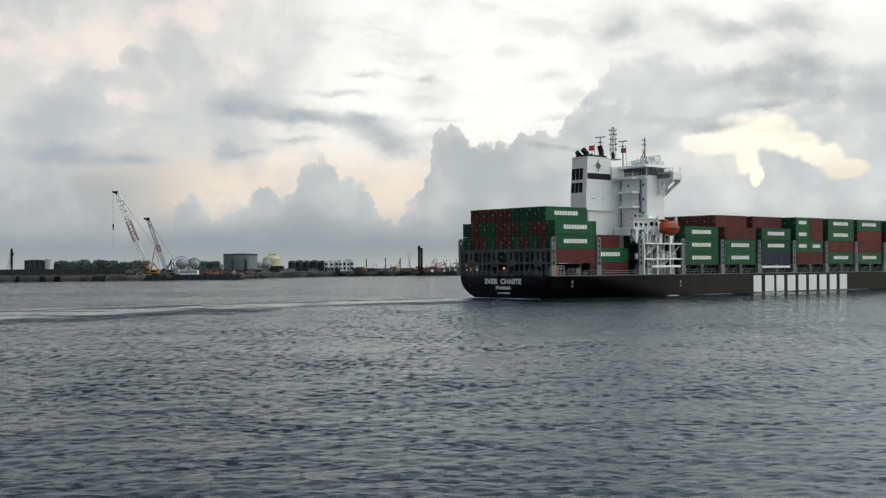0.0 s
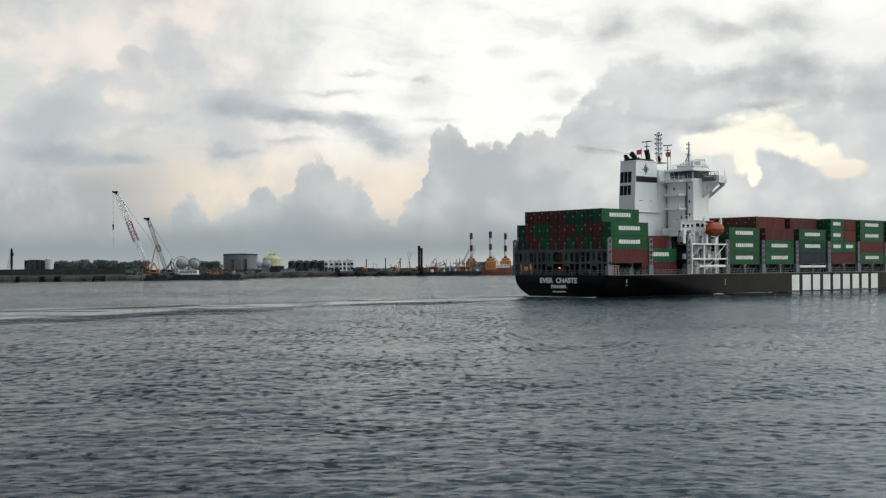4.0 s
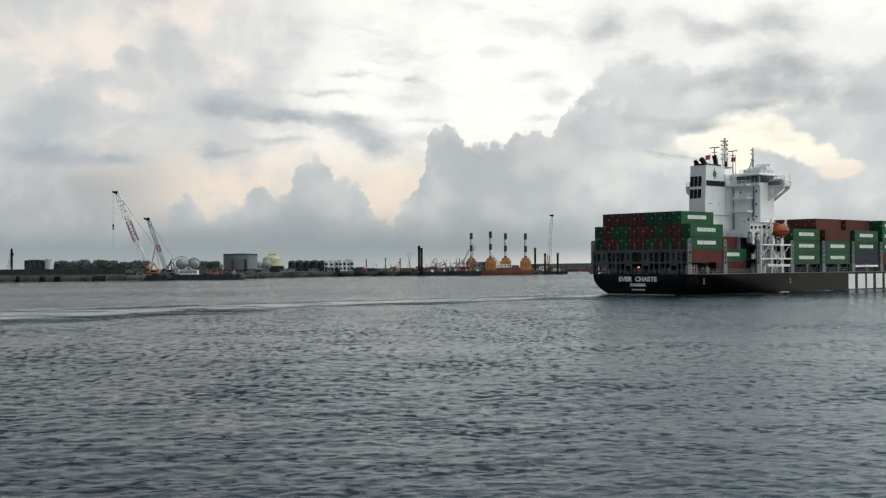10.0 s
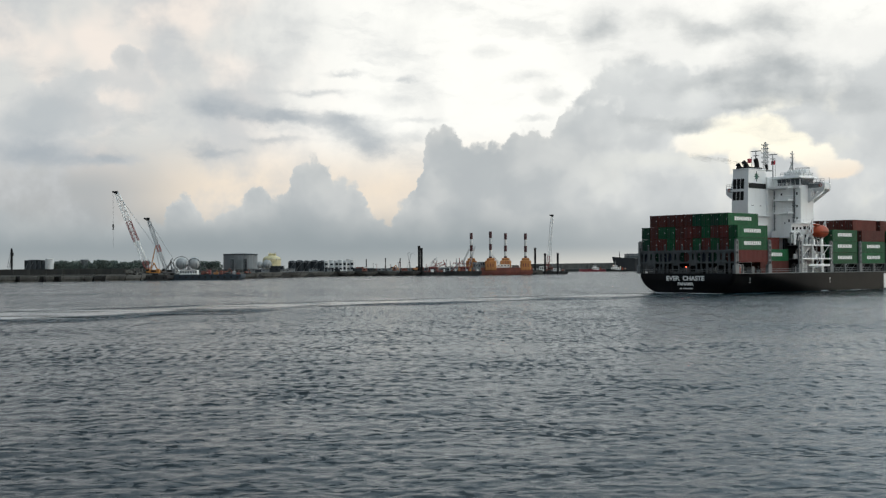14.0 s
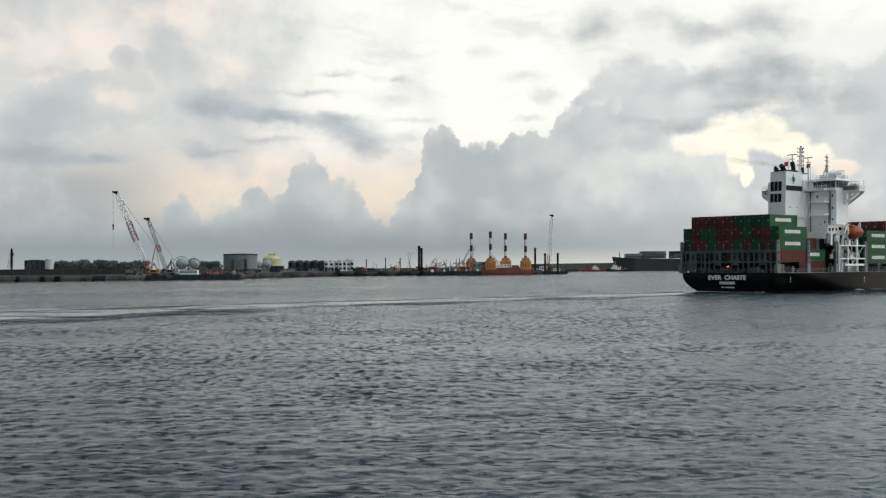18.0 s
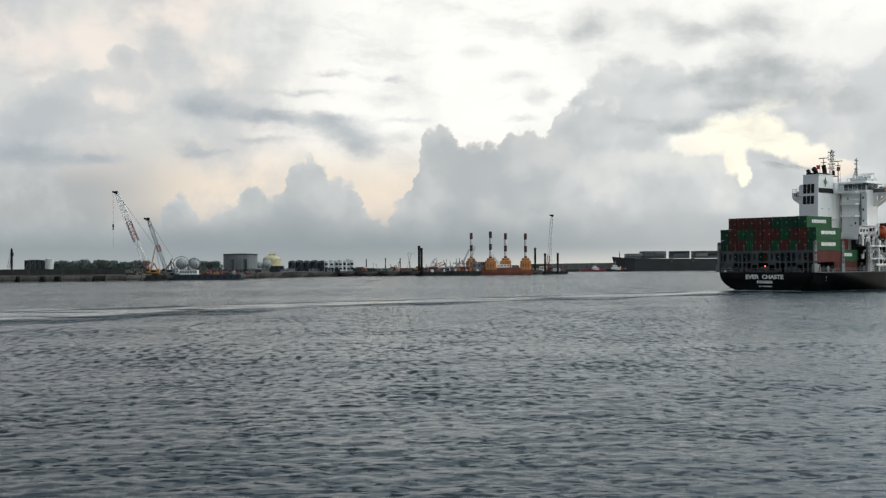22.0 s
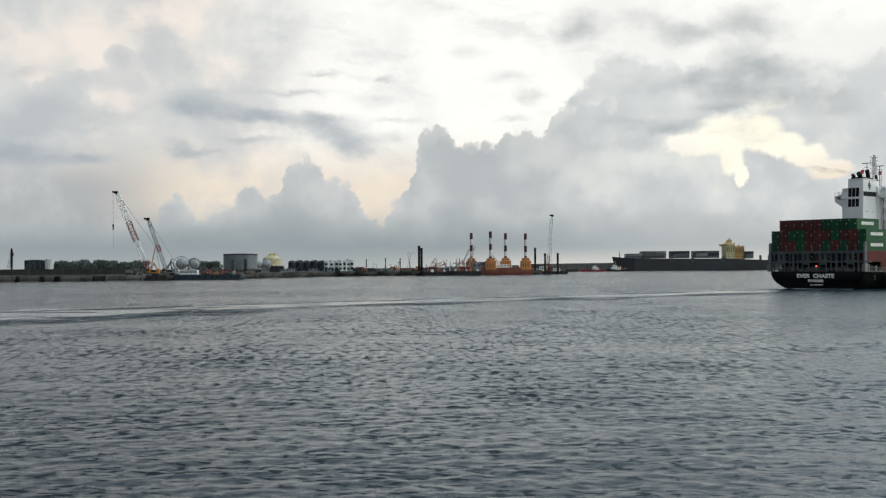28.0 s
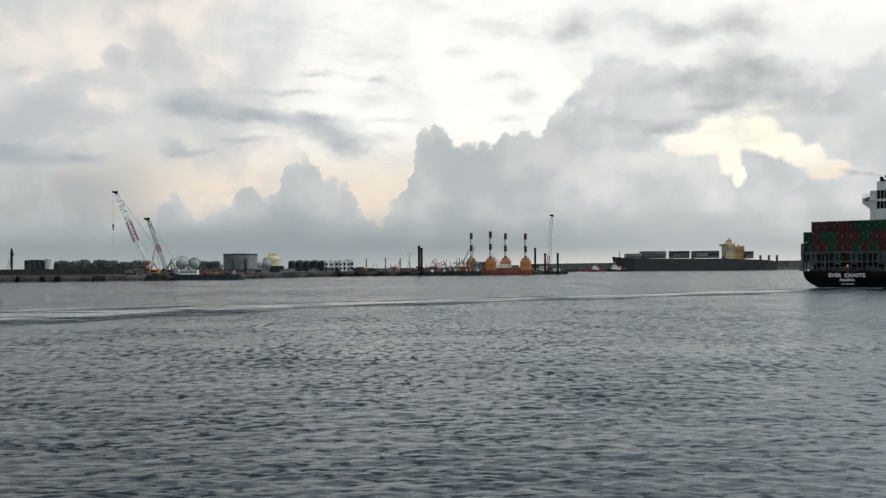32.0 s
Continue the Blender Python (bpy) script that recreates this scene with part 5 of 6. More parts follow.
def build_reflection_sheet():
    """An added sheet of smoother, darker water for the ship's reflection, moving with her."""
    b = Build()
    xs = [4 + 4.0 * i for i in range(18)]
    b.loft([[(x, y, 0.025 + 0.01 * math.sin(x * 0.7 + y * 0.31)) for x in xs] for y in range(-16, 180, 7)], closed=False)
    # low ripple and a darker tint stand in for the hull's dark reflection
    mat = water_material("hull_reflection_water", ((0.3, 0.06), (1.3, 0.08)), (0.008, 0.016, 0.017), 0.1, lean=0.03, ripple=0.55, strokes=0.08, torn=(0.12, 0.35, 0.6), fade=(16, 66, -16, 6))
    ob = tagged(part("water_lee", b, mat, smooth=True, at=SHIP.matrix_basis), "added sheet of smoother water along the ship's side, darkened like her reflection", "water", kind="structure")
    CARGO.append((ob, Matrix.Identity(4)))


build_hull()
build_reflection_sheet()
build_lashing()
build_house()
load_cargo()
build_smoke()


# ---- the far shore ----
def spot(bearing, d):
    """East and north of a place d metres north whose bearing mark is given (784 is straight ahead, one mark is 0.48 mm per metre)."""
    return ((bearing - 784) / 2077.6 * d, d)


def thing(name, bearing, d, z, label, category, group="", turn=0.0, kind=""):
    x, y = spot(bearing, d)
    return tagged(empty(name, pose(x, y, z, 0, 0, turn)), label, category, group, kind)


# the wharf's water line: bearing mark and distance
WHARF = [(-160, 575), (0, 584), (200, 614), (330, 655), (440, 700), (520, 762), (600, 818), (700, 838), (770, 850), (960, 885)]


def wharf_distance(b):
    for (b0, d0), (b1, d1) in zip(WHARF[:-1], WHARF[1:]):
        if b <= b1:
            return d0 + (d1 - d0) * (b - b0) / (b1 - b0)
    return WHARF[-1][1]


def build_land():
    b = Build()
    front = [spot(k, wharf_distance(k) + 6) for k in range(-160, 961, 40)]
    back = [spot(k, 1500) for k in range(-160, 961, 40)]
    n = len(front)
    vs = [(x, y, 3.4) for x, y in front] + [(x, y, 3.6) for x, y in back] + [(x, y, -1) for x, y in front]
    fs = [(i, i + 1, n + i + 1, n + i) for i in range(n - 1)] + [(2 * n + i, 2 * n + i + 1, i + 1, i) for i in range(n - 1)]
    b.add(vs, fs)
    tagged(part("ground", b, "land"), "dark rubble ground of the port area", "ground", kind="structure")


def build_wharf():
    e = tagged(empty("wharf"), "weathered concrete wharf wall of separate caissons with dark gaps", "wharf", kind="structure")
    rng = random.Random(3)
    marks = [-150, -118, -90, -60, -32, -4, 28, 34, 70, 80, 96, 107, 150, 165, 181, 186, 222, 250, 290, 340, 400, 450, 462, 508, 513, 553, 557, 597, 601, 631, 634, 671, 674, 710, 713, 748, 752, 790, 840, 900, 955]
    for i, (a, c) in enumerate(zip(marks[:-1], marks[1:])):
        gap = c - a < 12 and a > 20
        da, dc = wharf_distance(a) + (4 if gap else 0), wharf_distance(c) + (4 if gap else 0)
        (x0, y0), (x1, y1) = spot(a + 0.3, da), spot(c - 0.3, dc)
        if gap and a > 440:
            continue
        top = 2.6 + 0.5 * rng.random() if a < 250 else 3.5 + 0.15 * rng.random()
        u = Vector((x1 - x0, y1 - y0, 0)).normalized()
        nrm = Vector((u.y, -u.x, 0))
        depth = 12.0
        cut = 1.3 if a > 440 else 0.15
        b = Build()
        p, q = Vector((x0, y0, 0)), Vector((x1, y1, 0))
        bow = 3.2 if a > 440 else 0.0
        def ring(z, inset, fwd):
            A, C = p + u * inset + nrm * fwd, q - u * inset + nrm * fwd
            face = [A.lerp(C, k / 6) - nrm * bow * (2 * k / 6 - 1) ** 2 for k in range(7)]
            return [(v.x, v.y, z) for v in face] + [(C.x - nrm.x * depth, C.y - nrm.y * depth, z), (A.x - nrm.x * depth, A.y - nrm.y * depth, z)]
        if a > 440:
            top -= 0.75
        b.loft([ring(-1.0, cut * 3, -0.8), ring(0.5, cut * 3, -0.8), ring(1.4, cut, 0.0), ring(top - 0.15, 0, 0.4), ring(top, 0.1, 0.3)], True, True)
        # recessed gap pieces are near-black: the shade between caissons is painted
        part("caisson", b, "algae_and_gap_shade" if gap else ("wet" if a < 250 and rng.random() < 0.45 else "concrete"), e)
        if a > 440:
            b = Build()
            b.loft([ring(top + 0.16, 0.1, 0.6), ring(top + 0.75, 0.1, 0.6)], True, True)
            part("deck_slab", b, "concrete" if i % 3 else "wet", e)
    # near-black sheet behind the caissons that paints their gaps as shaded
    b = Build()
    for a in range(-150, 950, 50):
        (x0, y0), (x1, y1) = spot(a, wharf_distance(a) + 4.8), spot(a + 50, wharf_distance(a + 50) + 4.8)
        b.add([(x0, y0, -1), (x1, y1, -1), (x1, y1, 2.4), (x0, y0, 2.4)], [(0, 1, 2, 3)])
    part("backing", b, "algae_and_gap_shade", e)
    # high wave wall behind the wharf's western half
    for a in range(-150, 430, 29):
        b = Build()
        z = 6.5 if a < 250 else 5.4
        (x0, y0), (x1, y1) = spot(a, wharf_distance(a) + 26), spot(a + 28.4, wharf_distance(a + 28.4) + 26)
        b.add([(x0, y0, 3.2), (x1, y1, 3.2), (x1, y1, z), (x0, y0, z), (x0, y0 + 2, 3.2), (x1, y1 + 2, 3.2), (x1, y1 + 2, z), (x0, y0 + 2, z)],
              [(0, 1, 2, 3), (3, 2, 6, 7), (5, 4, 7, 6), (0, 3, 7, 4), (1, 5, 6, 2)])
        part("wave_wall_panel", b, "algae_and_gap_shade", e, "dark stained concrete wave wall")
    # pale spare blocks heaped on the apron
    for i in range(26):
        bb = 224 + 27 * rng.random()
        d = wharf_distance(bb) + 4 + 6 * rng.random()
        x, y = spot(bb, d)
        s = 0.8 + 0.5 * rng.random()
        b = Build()
        b.box((-s, -s, 0), (s, s, 1.4 * s), 0.15)
        h = 3.0 + (1.4 if rng.random() > 0.5 else 0.0) + (1.0 if rng.random() > 0.75 else 0)
        heap = part("spare_block", b, "concrete", e, at=pose(x, y, h - 0.3, rng.uniform(-12, 12), rng.uniform(-12, 12), rng.uniform(0, 90)))


def tank(bearing, d, r, top, mat, label, base=3.4, roof="cone", group="storage tanks", rail_on=True):
    e = thing("storage_tank", bearing, d, base, label, "tank", group)
    h = top - base
    b = Build()
    b.lathe([(r, 0), (r, h)], 28)
    part("shell", b, mat, e, smooth=False)
    b = Build()
    for k in (0.985,):
        d = 0.5 if r > 10 else 0.1
        b.lathe([(r * 1.004, h * k - d - 0.02), (r * 1.012, h * k - d), (r * 1.012, h * k + 0.1), (r * 1.004, h * k + 0.12)], 28)
    part("ring_girder", b, "tank_dark" if r > 10 else mat, e)
    b = Build()
    if roof == "dome":
        b.lathe([(r * math.cos(a), h + r * 0.42 * math.sin(a)) for a in [radians(5 + 17 * i) for i in range(6)]], 28)
    else:
        b.lathe([(r * 1.02, h), (r * 1.02, h + 0.25), (r * 0.1, h + 0.25 + 0.06 * r)], 28)
    part("roof", b, mat, e)
    b = Build()
    if r < 2.2:
        return e
    for k in range(10):
        t = k / 10
        a0, a1 = -2.4 + 1.6 * t, -2.4 + 1.6 * (t + 0.1)
        b.add([((r + o) * math.cos(a), (r + o) * math.sin(a), h * z) for a, z in ((a0, t), (a1, t + 0.1)) for o in (0.05, 0.7)], [(0, 1, 3, 2)])
        b.rod(((r + 0.7) * math.cos(a0), (r + 0.7) * math.sin(a0), h * t), ((r + 0.7) * math.cos(a0), (r + 0.7) * math.sin(a0), h * t + 1), 0.05, n=3)
    part("stair", b, "tank_grey", e)
    return e


def sphere_tank(bearing, d, r, zc, label):
    e = thing("gas_sphere", bearing, d, 3.4, label, "tank", "gas spheres")
    b = Build()
    b.lathe([(r * math.cos(radians(a)), zc - 3.4 + r * math.sin(radians(a))) for a in range(-85, 90, 17)], 24)
    part("shell", b, "tank_pale", e, smooth=True)
    for k in range(6):
        a = k * math.tau / 6
        b = Build()
        b.rod((r * 0.98 * math.cos(a), r * 0.98 * math.sin(a), 0), (r * 0.98 * math.cos(a), r * 0.98 * math.sin(a), zc - 3.4), 0.25, n=6)
        part("leg", b, "tank_grey", e)
    return e


def tree(bearing, d, height, seed):
    e = thing("tree", bearing, d, 3.4, "small dusky green tree behind the wave wall", "tree", "trees on the shore")
    rng = random.Random(seed)
    b = Build()
    b.rod((0, 0, 0), (0.2, 0, height * 0.45), 0.28, 0.18, n=6)
    for k in range(5):
        a = rng.random() * math.tau
        b.rod((0.2, 0, height * 0.4), (math.cos(a) * height * 0.25, math.sin(a) * height * 0.25, height * rng.uniform(0.6, 0.85)), 0.13, 0.05, n=5)
    part("trunk", b, "bark", e)
    b = Build()
    clumps = [(rng.uniform(-1, 1) * height * 0.30, rng.uniform(-1, 1) * height * 0.25, height * rng.uniform(0.2, 0.86), height * rng.uniform(0.14, 0.22)) for _ in range(17)]
    for cx, cy, cz, cr in clumps:
        for k in range(60):
            v = Vector((rng.gauss(0, 1), rng.gauss(0, 1), rng.gauss(0, 1))).normalized() * cr * rng.uniform(0.6, 1.1)
            s = rng.uniform(0.25, 0.5)
            u = Vector((rng.gauss(0, 1), rng.gauss(0, 1), rng.gauss(0, 1))).normalized()
            w = u.cross(Vector((rng.gauss(0, 1), rng.gauss(0, 1), rng.gauss(0, 1)))).normalized()
            c = Vector((cx, cy, cz)) + v
            b.add([c + u * s, c + w * s, c - u * s, c - w * s], [(0, 1, 2, 3)])
    part("crown", b, "leaf", e)


def crawler_crane(bearing, d, z, foot, tip, label, lower, seed_mat="crane_white", gantry=None, hook=None, width=1.9, body="crane_yellow"):
    """foot and tip of the boom are in metres from the crane's place: to the right and up."""
    e = thing("lattice_crane", bearing, d, z, label, "crane")
    for s in (-1, 1):
        b = Build()
        b.box((-3.2, s * 2.2 - 0.5, 0), (3.2, s * 2.2 + 0.5, 1.1), 0.3)
        part("track", b, "soot", e)
    b = Build()
    b.box((-1.8, -1.5, 1.1), (2.6, 1.5, 3.0), 0.15)
    b.box((2.4, -1.6, 1.0), (3.6, 1.6, 3.4), 0.2)
    house = part("machine_house", b, body, e)
    b = Build()
    b.box((-0.9, -1.62, 1.7), (1.9, -1.5, 2.6))
    part("grille", b, "soot", house, "dark engine grille")
    b = Build()
    for s in (-1.0, 1.0):
        b.rod((2.2, s, 3.0), (0.4, s * 0.7, 6.6), 0.18, n=5)
        b.rod((-1.2, s, 3.0), (0.4, s * 0.7, 6.6), 0.18, n=5)
    b.rod((0.4, -0.8, 6.6), (0.4, 0.8, 6.6), 0.25, n=6)
    part("backstay_frame", b, body, e, "short A-shaped backstay frame")
    b = Build()
    b.box((-3.4, -1.7, 1.4), (-1.7, -0.3, 3.6), 0.1)
    cab = part("cab", b, body, e)
    b = Build()
    b.box((-3.43, -1.5, 2.2), (-2.0, -1.74, 3.3))
    part("cab_window", b, "glass", cab)
    p, q = Vector((foot[0], 0, foot[1])), Vector((tip[0], 0, tip[1]))
    steps = 8
    for i in range(steps):
        b = Build()
        b.lattice(p, q, width, width, 3, 0.165, upto=(i + 1) / steps, start=i / steps)
        red = i in lower
        part("boom_section", b, "crane_red" if red else seed_mat, e, "red painted lattice" if red else "white painted lattice")
    b = Build()
    b.box((q.x - 0.9, -0.7, q.z - 1.2), (q.x + 1.0, 0.7, q.z + 0.5), 0.3)
    b.rod((q.x - 2.1, -0.4, q.z + 0.1), (q.x - 0.5, -0.4, q.z - 0.3), 0.4, 0.55, n=8)
    part("boom_head", b, "soot", e)
    if gantry:
        g = Vector((gantry[0], 0, gantry[1]))
        b = Build()
        for s in (-0.8, 0.8):
            b.rod((-1.6, s, 3.0), g + Vector((0, s * 0.6, 0)), 0.13, n=5)
        for k in range(1, 8):
            t = k / 8
            b.rod(Vector((-1.6, -0.8, 3.0)).lerp(g, t), Vector((-1.6, 0.8, 3.0)).lerp(g, t - 0.08), 0.06, n=4)
        part("gantry", b, "crane_yellow" if body == "crane_yellow" else body, e)
        b = Build()
        for s in (-0.4, 0.4):
            b.rod(g + Vector((0, s, 0)), q + Vector((0, s, 0)), 0.06, n=4)
            b.rod(g + Vector((0, s, 0)), (3.6, s, 3.2), 0.1, n=4)
        part("pendant", b, "crane_grey", e)
    if hook:
        b = Build()
        x = q.x - 1.7
        b.rod((x, 0, q.z), (x, 0, hook), 0.06, n=4)
        b.rod((x, 0, hook), (x, 0, hook - 12), 0.05, n=4)
        part("hoist_rope", b, "soot", e)
        b = Build()
        b.box((x - 0.45, -0.3, hook - 0.9), (x + 0.45, 0.3, hook + 0.9), 0.15)
        b.rod((x, 0, hook - 0.9), (x, 0, hook - 2.2), 0.22, 0.4, n=6)
        part("hook_block", b, "soot", e)
    return e


def pile(bearing, d, base, top, r, mat="soot", label="dark steel pile standing on the wharf"):
    e = thing("steel_pile", bearing, d, base, label, "pile", "steel piles")
    b = Build()
    b.lathe([(r, 0), (r, top - base)], 12)
    part("shaft", b, mat, e)
    b = Build()
    b.lathe([(r * 1.18, top - base - 1.2), (r * 1.18, top - base - 0.4)], 12)
    part("collar", b, mat, e)
    return e


def barge(name, b0, b1, d, top, mat, label, tyres=True, width=12):
    mid = (b0 + b1) / 2
    half = (b1 - b0) / 2 / 2077.6 * d
    e = thing(name, mid, d, 0, label, "barge")
    b = Build()
    b.loft([[(-half + 2, -width / 2, -1), (half - 2, -width / 2, -1), (half - 2, width / 2, -1), (-half + 2, width / 2, -1)],
            [(-half, -width / 2, 1.2), (half, -width / 2, 1.2), (half, width / 2, 1.2), (-half, width / 2, 1.2)],
            [(-half, -width / 2, top), (half, -width / 2, top), (half, width / 2, top), (-half, width / 2, top)]], True, True)
    part("hull", b, mat, e)
    if tyres:
        k = max(2, int(2 * half / 3.4))
        ring = [(0.62 * math.cos(a), 0.62 * math.sin(a)) for a in [i * math.tau / 10 for i in range(10)]]
        tb = Build()
        tb.loft([[(x, -0.35, z) for x, z in ring], [(x, 0, z) for x, z in ring]], True, True)
        tm = tb.mesh("tyre_fender", MAT["soot"])
        for i in range(k):
            part("tyre_fender", tm, "soot", e, at=pose(-half + (i + 0.5) * 2 * half / k, -width / 2 - 0.02, top * 0.5))
    rb = Build()
    n = max(2, int(2 * half / 3))
    for i in range(n + 1):
        x = -half + 0.2 + (2 * half - 0.4) * i / n
        rb.rod((x, -width / 2 + 0.2, top), (x, -width / 2 + 0.2, top + 1), 0.06, n=4)
    rb.rod((-half, -width / 2 + 0.2, top + 1), (half, -width / 2 + 0.2, top + 1), 0.05, n=4)
    part("railing", rb, "ship_grey", e)
    return e


def cabin(e, x0, x1, y0, y1, z0, z1, mat, windows=3, name="deckhouse"):
    b = Build()
    b.box((x0, y0, z0), (x1, y1, z1), 0.08)
    h = part(name, b, mat, e)
    b = Build()
    b.box((x0 - 0.2, y0 - 0.2, z1), (x1 + 0.2, y1 + 0.2, z1 + 0.15))
    part("roof", b, mat, h)
    for i in range(windows):
        b = Build()
        cx = x0 + (x1 - x0) * (i + 0.5) / windows
        b.box((cx - 0.45, y0 - 0.05, z0 + (z1 - z0) * 0.5), (cx + 0.45, y0 + 0.02, z0 + (z1 - z0) * 0.82))
        part("window", b, "glass", h)
    return h


def build_shore():
    build_land()
    build_wharf()
    # piling rig
    e = thing("piling_rig", 20.5, 640, 6.3, "dark piling rig with an upright leader", "rig")
    b = Build()
    b.lattice((0, 0, 0), (0, 0, 11.8), 0.9, 0.7, 9, 0.12)
    b.box((-0.5, -0.5, 7.5), (0.9, 0.5, 9.4), 0.1)
    b.box((-0.3, -0.3, 0), (0.3, 0.3, 11.8), 0.05)
    part("leader", b, "soot", e)
    b = Build()
    b.rod((-0.3, 0, 11), (-2.6, 0, 0), 0.08, n=4)
    b.rod((-0.3, 0, 7), (-1.7, 0, 0), 0.12, n=4)
    part("stay", b, "soot", e)
    b = Build()
    b.box((-3.2, -1.3, -2.9), (1.4, 1.3, 0.0), 0.1)
    part("base", b, "soot", e)
    # tanks and trees behind the western wharf
    for k, (bb, r, t) in enumerate(((49, 2.2, 12.2), (57, 2.4, 12.6), (66, 2.4, 12.5), (75, 2.3, 12.3))):
        tank(bb, 800 + 3 * k, r, t, "tank_dark", "dark weathered cylindrical storage tank behind the wave wall")
    tank(87.5, 785, 2.75, 13.1, "tank_white", "white cylindrical storage tank behind the wave wall")
    tank(150, 812, 2.6, 12.6, "tank_grey", "grey cylindrical storage tank among trees")
    for k in range(23):
        tree(98 + 7.0 * k + (k * 37 % 5 - 2), 798 + (k * 53 % 17), 7.2 + (k * 29 % 10) * 0.2 + (1.7 if k in (7, 8) else 0), 40 + k)
    for k, bb in enumerate((110, 140, 171, 201, 236, 352, 362, 374, 386)):
        tree(bb, 825 + (k * 31 % 19), 7.6 + (k * 17 % 9) * 0.22, 90 + k)
    sphere_tank(321.5, 770, 3.9, 9.6, "grey-white spherical gas tank on legs behind the barge")
    sphere_tank(344, 765, 3.9, 9.8, "white spherical gas tank on legs behind the barge")
    for bb, r in ((321, 4.9), (343, 3.6)):
        e = thing("pipe_arch", bb, 690, 3.4, "dark bent pipe arch over the barge", "pipe", "pipe arches")
        b = Build()
        pts = [(r * math.cos(a), 0, 5.6 + r * 0.9 * math.sin(a)) for a in [radians(-40 + 22 * i) for i in range(13)]]
        for p, q in zip(pts[:-1], pts[1:]):
            b.rod(p, q, 0.16, n=5)
        part("pipe", b, "soot", e)
        b = Build()
        b.rod((pts[0]), (pts[0][0], 0, 0), 0.16, n=5)
        b.rod((pts[-1]), (pts[-1][0], 0, 0), 0.16, n=5)
        part("foot", b, "soot", e)
    # the large tank, domes and the cream tank
    tank(425.5, 880, 12.6, 16.6, "tank_grey", "large grey flat-roofed storage tank with a dark rim")
    for bb in (411, 434):
        e = thing("pipe_rack", bb, 862, 3.4, "dark upright pipe rack against the large tank", "rack", "pipe racks")
        b = Build()
        b.box((-1.4, -0.5, 0), (1.4, 0.5, 9.5), 0.1)
        part("rack", b, "tank_dark", e)
        b = Build()
        for k in range(4):
            b.rod((-1.2 + k * 0.8, -0.7, 0), (-1.2 + k * 0.8, -0.7, 10.2), 0.14, n=5)
        part("pipe", b, "tank_grey", e)
    sphere_tank(460, 905, 2.7, 8.6, "white spherical gas tank beside the large tank")
    sphere_tank(472.5, 905, 3.5, 9.2, "white spherical gas tank beside the large tank")
    cream = tank(481, 960, 7.4, 13.4, "tank_yellow", "cream-yellow domed storage tank with a crown of pipes", roof="dome")
    b = Build()
    b.box((-2.6, -2, 12.2), (3.4, 2, 14.6), 0.2)
    for k in range(5):
        b.rod((-2.4 + k * 1.4, 0, 14.4), (-2.4 + k * 1.4, 0, 15.6), 0.15, n=5)
    part("crown", b, "tank_yellow", cream)
    for k, (b0, b1, d, z, m, w) in enumerate(((480, 502, 870, 7.6, "tank_dark", 4), (440, 478, 868, 5.4, "tank_grey", 6), (392, 438, 850, 5.2, "tank_dark", 5), (625, 660, 905, 5.6, "tank_dark", 5), (660, 690, 900, 5.0, "land", 4))):
        e = thing("low_shed", (b0 + b1) / 2, d, 3.4, "low dark industrial shed on the quay", "shed", "quay sheds")
        half = (b1 - b0) / 2 / 2077.6 * d
        cabin(e, -half, half, -4, 4, 0, z - 3.4, m, w, "body")
    for k in range(5):
        tank(517 + 13.2 * k, 915 + 2 * k, 3.15, 10.6 + (0.3 if k % 2 else 0), "tank_dark", "dark domed storage tank on the quay", roof="dome")
    for k, bb in enumerate((578, 587, 596, 603, 610, 617, 623)):
        silo = tank(bb, 905 + (k % 3) * 6, 1.9, 11.2 + 0.6 * (k % 2) + (0.8 if k > 4 else 0), "tank_white", "slim white silo with dark hatches on the quay", group="white silos")
        for z in (1.2, 4.6):
            b = Build()
            b.box((-1.0, -1.95, z), (0.9, -1.3, z + 1.9 - 0.5 * (k % 2)), 0.05)
            part("hatch", b, "tank_dark", silo, "dark square hatch")
    for bb, t in ((648, 12.5), (682, 13.3), (708, 12.8)):
        pile(bb, 880, 3.4, t, 0.35, label="slim dark post on the quay")
    for bb, t in ((741.5, 21.5), (746, 20.0)):
        pile(bb, 850, 2.0, t, 0.85)
    for bb, t, d in ((947, 20.4, 895), (964.5, 16.0, 892), (987, 16.4, 898)):
        pile(bb, d, -1.0, t, 0.8, label="dark steel pile standing in the water")
    # orange machines along the middle wharf
    for k, (bb, s) in enumerate(((691, 0.9), (735, 0.9), (399, 0.7), (436, 0.6), (365, 0.6))):
        d = wharf_distance(bb) + (6 if bb > 440 else -22)
        e = thing("excavator", bb, d, 3.4 if bb > 440 else 3.0, "orange tracked excavator with a folded arm", "excavator", "excavators", turn=20 * k)
        b = Build()
        for q in (-1, 1):
            b.box((-2 * s, q * 1.1 * s - 0.3, 0), (2 * s, q * 1.1 * s + 0.3, 0.9 * s), 0.2)
        part("track", b, "soot", e)
        b = Build()
        b.box((-2 * s, -1.4 * s, 0.9 * s), (1.6 * s, 1.4 * s, 2.6 * s), 0.2)
        part("body", b, "jack_orange" if bb > 440 else "rust_red", e)
        b = Build()
        b.box((0.2 * s, -1.3 * s, 2.6 * s), (1.6 * s, 0, 3.6 * s), 0.1)
        part("cab", b, "glass", e)
        b = Build()
        b.rod((1.4 * s, 0.4, 2 * s), (4.2 * s, 0.4, 4.8 * s), 0.35 * s, n=5)
        b.rod((4.2 * s, 0.4, 4.8 * s), (6 * s, 0.4, 2.0 * s), 0.28 * s, n=5)
